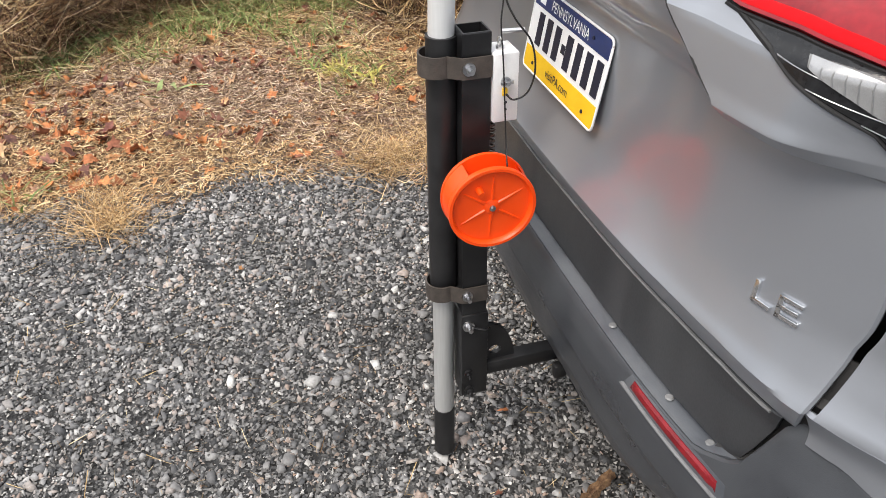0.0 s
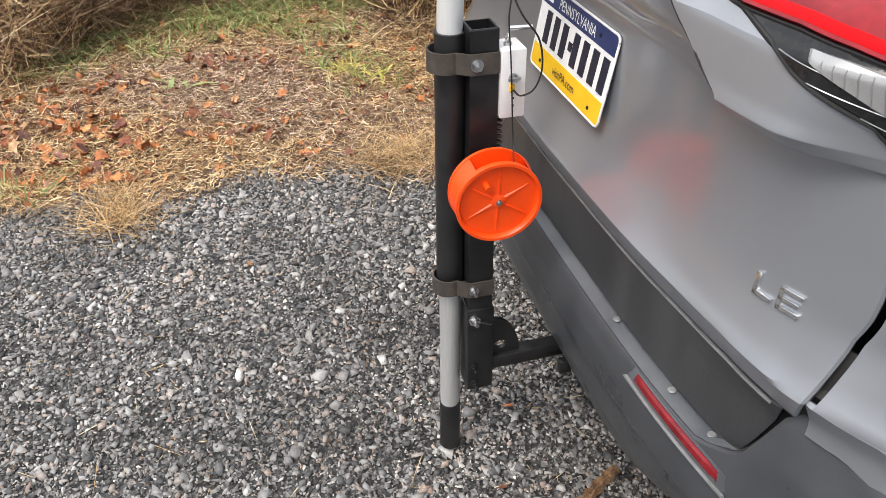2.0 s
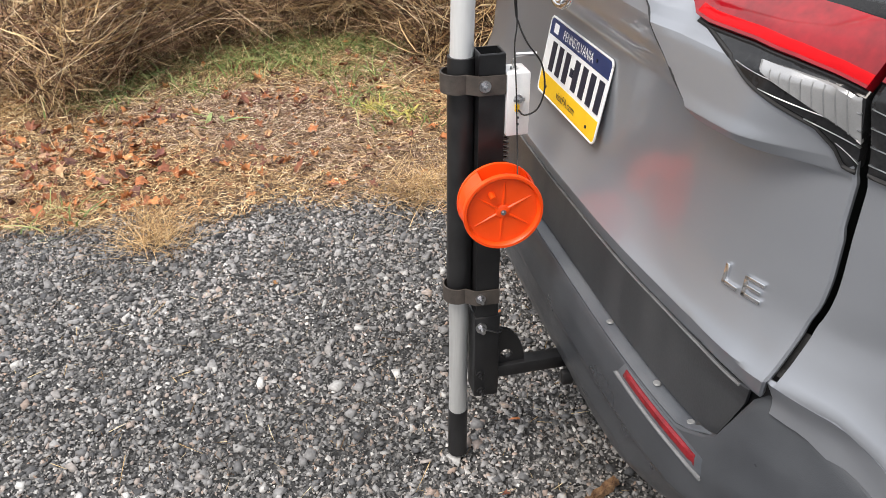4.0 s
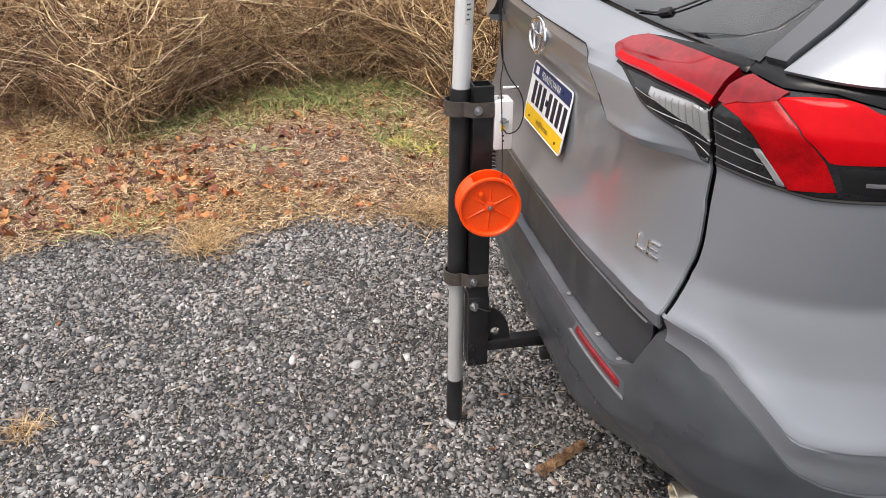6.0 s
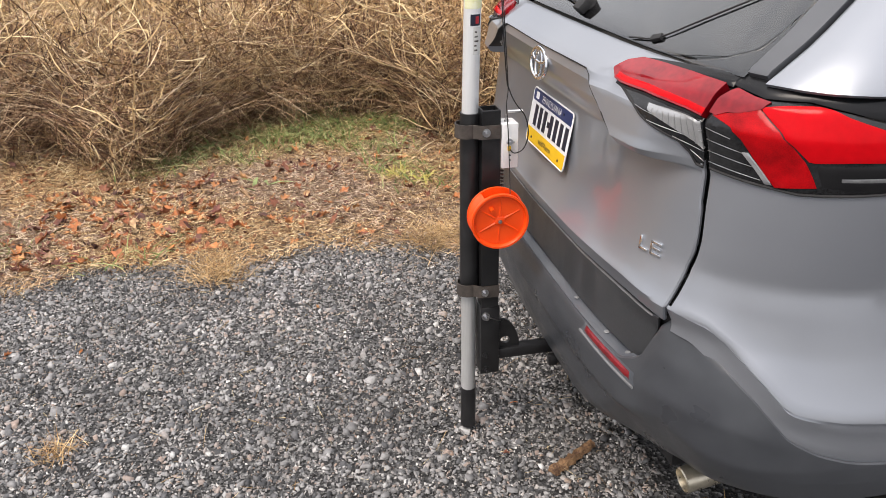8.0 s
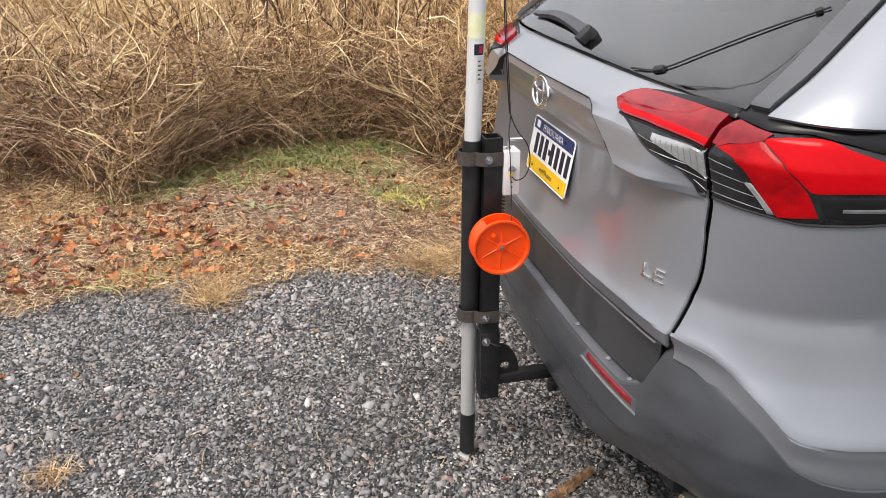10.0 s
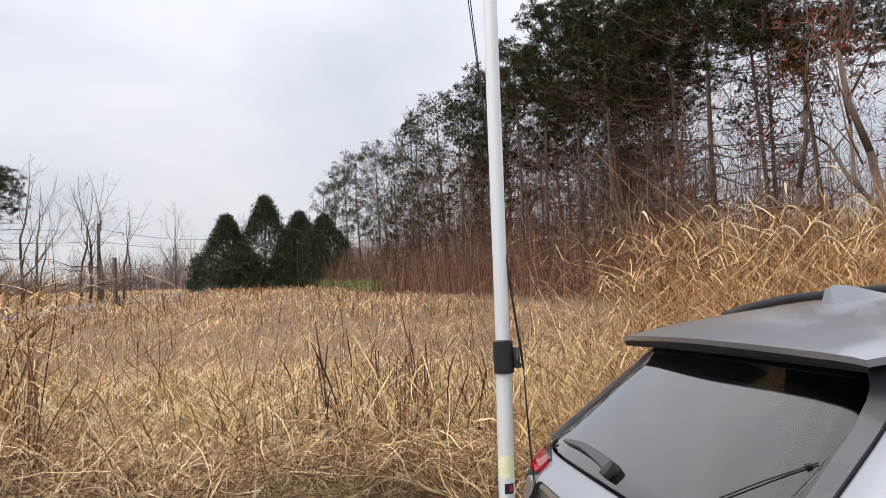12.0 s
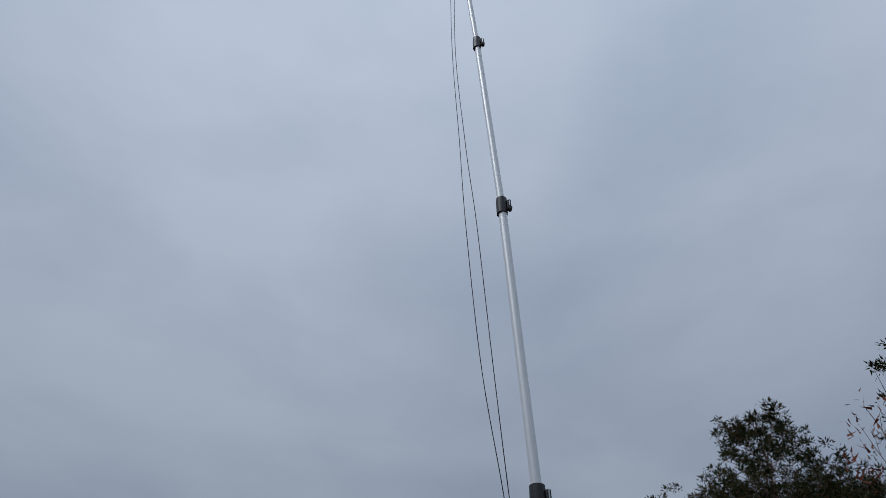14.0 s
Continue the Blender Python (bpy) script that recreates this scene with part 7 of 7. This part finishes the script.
def pine(seed, h, crown_from, needle=NEEDLES, limbs=104, per=52, bunch=0.0165, label="tall scraggly pine with bare lower limbs at the wood's edge"):
    gen = np.random.default_rng(seed)
    tree = thing("pine_tree", label, "tree", group="pines along the wood's edge")
    v, f = [], []
    bend = gen.normal(0, 0.02, 2)
    stem = [Vector((bend[0] * h * t * t + 0.06 * math.sin(5 * t + seed), bend[1] * h * t * t + 0.06 * math.cos(4 * t + seed), h * t * 0.97)) for t in np.linspace(0, 1, 9)]
    limb(v, f, stem, 0.0088 * h, 0.0025 * h, 8)
    at = lambda t: stem[min(int(t * 8), 7)].lerp(stem[min(int(t * 8), 7) + 1], t * 8 - min(int(t * 8), 7))
    centres = []
    for i in range(limbs):
        live = gen.uniform(0, 1) < 0.55
        t = (crown_from + (0.99 - crown_from) * gen.uniform(0, 1) ** 0.9) if live else gen.uniform(0.12, crown_from + 0.12)
        p = at(t)
        a = gen.uniform(0, 2 * math.pi)
        u = (t - crown_from) / (1 - crown_from)
        reach = h * (0.045 + 0.145 * math.sqrt(max(0, 1 - u ** 2.2)) * gen.uniform(0.45, 1.1)) if live else h * gen.uniform(0.05, 0.17)
        rise = gen.uniform(0.0, 0.45) + 0.4 * max(0, u) if live else gen.uniform(-0.30, 0.15)
        q = p + Vector((math.cos(a), math.sin(a), rise)) * reach
        mid = p.lerp(q, 0.5) + Vector((0, 0, gen.normal(-0.07, 0.05) * reach))
        limb(v, f, [p, mid, q], 0.0032 * h * (1.2 - t), 0.0008 * h, 4)
        for k in range(4 if live else 3):
            s = p.lerp(q, gen.uniform(0.45, 0.98))
            e = s + Vector(gen.normal(0, 1, 3)).normalized() * reach * 0.36 + Vector((0, 0, 0.12 * reach))
            limb(v, f, [s, e], 0.0010 * h, 0.0004 * h, 3)
            if live:
                centres += [tuple(e)]
                if gen.uniform(0, 1) < 0.30:
                    centres += [tuple(e + Vector(gen.normal(0, 1, 3)) * 0.02 * h)]
        if live:
            centres += [tuple(q)]
    centres += [tuple(at(0.98) + Vector((gen.normal(0, 0.35), gen.normal(0, 0.35), gen.uniform(-0.9, 0.3)))) for _ in range(7)]
    mesh_object("trunk", v, f, BARK, tree, "grey-brown bare trunk and limbs", smooth=True)
    vv, ff = needle_clumps(centres, bunch * h, per, gen, 0.75, 1.0)
    cr_ = mesh_big("crown", vv, ff, needle, "", "")
    cr_.parent = tree
    cr_["label"] = "dark green needle clumps with gaps"
    return tree


def bare_tree(seed, h, mat=BARK, spread_=0.55, russet=False, name="bare_tree", label="leafless tree with fine spreading branches"):
    gen = np.random.default_rng(seed)
    tree = thing(name, label, "tree")
    v, f = [], []
    tips = []

    def grow(p, d, ln, r, depth):
        q = p + d * ln
        mid = p.lerp(q, 0.5) + Vector(gen.normal(0, 1, 3)) * ln * 0.05
        limb(v, f, [p, mid, q] if depth > 2 else [p, q], r, r * 0.62, 6 if depth > 3 else 3)
        if depth == 0:
            tips.append(tuple(q))
            return
        for k in range(3 if depth in (5, 4, 2, 1) else 2):
            lead = k == 0
            e = (d + Vector(gen.normal(0, 1, 3)) * spread_ * (0.35 if lead else 1.1) + Vector((0, 0, 0.10))).normalized()
            grow(q if lead else p.lerp(q, gen.uniform(0.5, 0.95)), e, ln * gen.uniform(0.60, 0.80), r * (0.62 if lead else 0.42), depth - 1)

    grow(Vector((0, 0, -0.2)), Vector((gen.normal(0, 0.04), gen.normal(0, 0.04), 1)), h * 0.33, h * 0.013, 5)
    mesh_object("trunk", v, f, mat, tree, smooth=True)
    if russet:
        vv, ff = needle_clumps(tips, 0.018 * h, 8, gen)
        c = mesh_big("crown", vv, ff, RUSSET, "", "")
        c.parent = tree
        c["label"] = "clinging russet leaves"
    return tree


def cedar(seed, h, w):
    gen = np.random.default_rng(seed)
    tree = thing("cedar_tree", "dense dark green cone-shaped cedar at the field's end", "tree", group="cedars at the field's end")
    v, f = [], []
    limb(v, f, [Vector((0, 0, -0.2)), Vector((0, 0, h * 0.5)), Vector((0, 0, h * 0.95))], 0.18, 0.02, 6)
    mesh_object("trunk", v, f, BARK, tree, smooth=True)
    cen = []
    for _ in range(1700):
        t = gen.uniform(0.02, 1) ** 1.1
        r = w * (1 - t) ** 0.85 * (0.75 + 0.3 * gen.uniform(0, 1)) * (1 + 0.12 * math.sin(9 * t + seed))
        a = gen.uniform(0, 2 * math.pi)
        cen.append((r * math.cos(a), r * math.sin(a), h * t))
    vv, ff = needle_clumps(cen, 0.25, 16, gen)
    c = mesh_big("crown", vv, ff, CEDAR_GREEN, "", "")
    c.parent = tree
    return tree


def make_trees():
    gen = np.random.default_rng(21)

    def put(ob, x, y, size=1.0, turn=0.0):
        ob.matrix_basis = Matrix.Translation((x, y, float(land(np.array(x), np.array(y))) - 0.05)) @ Matrix.Rotation(turn, 4, "Z") @ Matrix.Diagonal((size, size, size, 1))

    def again(ob, x, y, size=1.0, turn=0.0):
        c = copy_thing(ob, Matrix())
        put(c, x, y, size, turn)

    pines = [pine(3, 15.5, 0.63), pine(5, 14.5, 0.56), pine(8, 16.0, 0.66), pine(11, 13.5, 0.52), pine(14, 15.0, 0.60)]
    row_y = lambda x: float(np.interp(x, [-92, -80, -73, -47, -24, -15, -8], [-2.5, 0.5, 2.2, 8.2, 14.0, 16.8, 19.5]))
    far_pines = [pine(s_, h_, c_, limbs=60, per=16, bunch=0.028) for s_, h_, c_ in ((23, 15.0, 0.30), (25, 14.5, 0.22), (28, 15.5, 0.38))]
    for p, (x, y) in zip(far_pines, ((-44.0, 9.5), (-58.0, 6.0), (-51.0, 12.0))):
        put(p, x, y, 0.9, gen.uniform(0, 6))
    tall = (15.5, 14.5, 16.0, 13.5, 15.0)

    def pine_at(k, x, y, top, first=False):
        (put if first else again)(pines[k], x, y, 0.90 * top / tall[k], gen.uniform(0, 6))

    for k, (x, y, top) in enumerate(((-25.0, 13.9, 16.6), (-33.8, 11.6, 15.9), (-16.0, 16.8, 16.4), (-39.0, 12.8, 14.0), (-31.2, 12.3, 16.0))):
        pine_at(k, x, y, top, True)
    for k, x, y, top in ((2, -26.8, 13.5, 15.4), (1, -28.6, 13.4, 14.6), (0, -37.0, 10.8, 16.2), (4, -40.0, 10.2, 15.6), (1, -43.2, 9.2, 14.4), (2, -22.6, 14.6, 13.4), (0, -20.8, 15.4, 12.8), (0, -29.5, 14.8, 14.5), (2, -34.5, 14.0, 15.0), (2, -19.2, 17.5, 12.0)):
        pine_at(k, x, y, top)
    for x, y, top in ((-47.8, 8.1, 14.2), (-51.5, 7.4, 13.8), (-56.0, 6.2, 14.0), (-61.5, 4.9, 12.4), (-66.5, 3.8, 13.0), (-73.0, 2.2, 13.8), (-77.5, 1.2, 12.8), (-82.0, 0.0, 12.6), (-88.0, -1.4, 12.0)):
        again(far_pines[int(gen.integers(0, 3))], x, y, 0.94 * top / 15.0, gen.uniform(0, 6))
    for _ in range(20):
        x = gen.uniform(-74, -27)
        again(far_pines[int(gen.integers(0, 3))], x, row_y(x) + gen.uniform(2.5, 11), gen.uniform(0.80, 0.97) * np.interp(x, [-76, -50, -27], [0.70, 0.85, 0.92]), gen.uniform(0, 6))
    # bare trees among and before the pines
    b = [bare_tree(31, 11.0), bare_tree(37, 9.0, BARK_PALE, 0.7), bare_tree(41, 12.0, BARK, 0.45)]
    put(b[0], -19.0, row_y(-19) - 2.2)
    put(b[1], -21.5, row_y(-21.5) - 3.0, 0.85)
    put(b[2], -14.0, row_y(-14) + 1.2, 1.05)
    for _ in range(30):
        x = gen.uniform(-66, -25)
        again(b[int(gen.integers(0, 3))], x, row_y(x) + gen.uniform(-1.0, 8), gen.uniform(0.7, 1.15), gen.uniform(0, 6))
    r = bare_tree(51, 11.5, BARK, 0.5, True, "russet_oak", "oak with clinging russet leaves among the pines")
    put(r, -15.4, 13.2, 1.12)
    # far side of the field
    for x, y, s in ((-60, -19, 0.85), (-62, -17, 0.75), (-58, -22, 0.8), (-88, -18, 0.9), (-95, -12, 0.8), (-92, -24, 0.9), (-100, -9, 0.75), (-105, -15, 0.8), (-110, -20, 0.85), (-98, -30, 0.9), (-115, -12, 0.8), (-120, -17, 0.8), (-90, -33, 0.9)):
        again(b[int(gen.integers(0, 2)) * 2], x, y, s, gen.uniform(0, 6))
    for _ in range(22):
        again(b[int(gen.integers(0, 3))], gen.uniform(-150, -115), gen.uniform(-75, -6), gen.uniform(0.55, 0.85), gen.uniform(0, 6))
    for x, y, s in ((-53.2, -25.0, 0.66), (-54.5, -23.4, 0.60), (-57.0, -27.0, 0.68)):
        again(pines[2], x, y, s, gen.uniform(0, 6))
    again(b[2], -54.0, -21.6, 0.92, 1.0)
    again(b[0], -56.0, -17.0, 0.92, 2.0)
    again(b[0], -57.5, -18.8, 0.86, 0.5)
    c = [cedar(61, 9.3, 5.2), cedar(67, 7.4, 4.6), cedar(71, 7.8, 4.8)]
    put(c[0], -77.6, -7.2)
    put(c[1], -77.0, -10.9)
    put(c[2], -80.0, -3.8)
    again(c[2], -76.0, -1.2, 0.92, 1)

    # reddish undergrowth along the wood
    n = 17000
    x = -16 - rng.uniform(0, 1, n) ** 1.3 * 62
    ry = np.interp(x, [-80, -73, -47, -24, -15, -8], [1.0, 2.2, 8.2, 14.0, 16.8, 19.5])
    y = ry + rng.normal(-0.5, 1.8, n)
    base = on_land(np.stack([x, y], -1))
    a = rng.uniform(0, 2 * np.pi, n)
    lean = np.stack([np.cos(a), np.sin(a)], -1) * rng.uniform(0.05, 0.6, n)[:, None]
    ribbons("undergrowth", base, rng.uniform(0.8, 4.4, n) * rng.uniform(0.4, 1.15, n), lean, np.full(n, 1.4), rng.uniform(0.012, 0.04, n), UNDER, 3, "bare reddish-brown undergrowth along the wood", "undergrowth", kink=0.5)
    # vines and dead twigs tangled between the trunks
    n = 17000
    x = -19 - rng.uniform(0, 1, n) ** 1.1 * 48
    ry = np.interp(x, [-80, -73, -47, -24, -15, -8], [1.0, 2.2, 8.2, 14.0, 16.8, 19.5])
    base = on_land(np.stack([x, ry + rng.uniform(-0.8, 6, n)], -1))
    base[:, 2] += 0.8 + 9.5 * rng.uniform(0, 1, n) ** 1.4
    a = rng.uniform(0, 2 * np.pi, n)
    lean = np.stack([np.cos(a), np.sin(a)], -1) * rng.uniform(0.3, 2.4, n)[:, None]
    ribbons("vine_tangle", base, rng.uniform(0.4, 1.6, n), lean, np.full(n, 1.2), rng.uniform(0.010, 0.030, n), UNDER, 3, "reddish-brown vines and dead twigs between the trunks", "vines", droop=0.3, kink=0.8)
    # bare saplings between the trunks
    n = 3000
    x = -24 - rng.uniform(0, 1, n) ** 1.2 * 50
    ry = np.interp(x, [-80, -73, -47, -24, -15, -8], [1.0, 2.2, 8.2, 14.0, 16.8, 19.5])
    base = on_land(np.stack([x, ry + rng.uniform(-1.5, 7, n)], -1))
    lean = rng.normal(0, 0.10, (n, 2))
    ribbons("saplings", base, rng.uniform(2.5, 7.5, n), lean, np.full(n, 1.4), rng.uniform(0.015, 0.045, n), UNDER, 4, "thin bare saplings between the trunks", "saplings")
    # grey-brown woods on the skyline
    n = 11000
    x = rng.uniform(-150, -120, n)
    y = rng.uniform(-110, 20, n)
    base = on_land(np.stack([x, y], -1))
    lean = rng.normal(0, 0.35, (n, 2))
    ribbons("far_woods", base, rng.uniform(2.5, 7.0, n) * (1.0 + 0.5 * np.sin(0.31 * y) * np.sin(0.13 * y + 1)), lean, np.full(n, 1.3), rng.uniform(0.04, 0.15, n), HAZE_WOOD, 3, "hazy bare woods on the skyline", "woods")


make_trees()


def make_far():
    # country road beyond the field
    v, f = [], []
    for i, x in enumerate(np.linspace(-30, -95, 40)):
        y = -17.5 - 0.02 * (x + 30) + 0.0012 * (x + 30) ** 2
        for d in (-2.0, 2.0):
            v.append((x, y + d, float(land(np.array(x), np.array(y + d))) + 0.06))
        if i:
            f.append((2 * i - 2, 2 * i - 1, 2 * i + 1, 2 * i))
    tagged(mesh_object("road", v, f, ASPHALT), "grey country road beyond the field", "road", kind="structure")
    for x, y, h in ((-57.5, -17.6, 5.9), (-96, -12.6, 6.5), (-52, -15.0, 3.2)):
        z = float(land(np.array(x), np.array(y)))
        bm = bmesh.new()
        rod(bm, (0, 0, -0.2), (0, 0, h), 0.15, 0.11, 10)
        pole = thing("utility_pole", "weathered wooden utility pole by the road", "pole", (x, y, z))
        part("post", bm, BARK, pole)
    for dz in (0.0, 0.9):
        for a, b_ in (((-57.5, -17.6, 8.6), (-38.0, -27.0, 8.3)), ((-57.5, -17.6, 8.6), (-96.0, -12.6, 11.6))):
            a, b_ = Vector(a) - Vector((0, 0, dz)), Vector(b_) - Vector((0, 0, dz))
            line = cable("power_line", [a.lerp(b_, t) - Vector((0, 0, 2.4 * t * (1 - t))) for t in np.linspace(0, 1, 13)], 0.016, WIRE, seg=4)
            tagged(line, "thin black power line slung between the utility poles", "cable")
    # mown strip
    n = 6000
    x = rng.uniform(-90, -56, n)
    y = np.interp(x, [-92, -80, -73, -47], [-2.5, 0.5, 2.2, 8.2]) - rng.uniform(0.6, 4.2, n)
    a = rng.uniform(0, 2 * np.pi, n)
    lean = np.stack([np.cos(a), np.sin(a)], -1) * 0.4
    ribbons("mown_grass", on_land(np.stack([x, y], -1)), rng.uniform(0.5, 0.9, n), lean, np.full(n, 1.5), rng.uniform(0.08, 0.16, n), STRIP, 2, "dull green mown strip along the wood", "grass")


make_far()
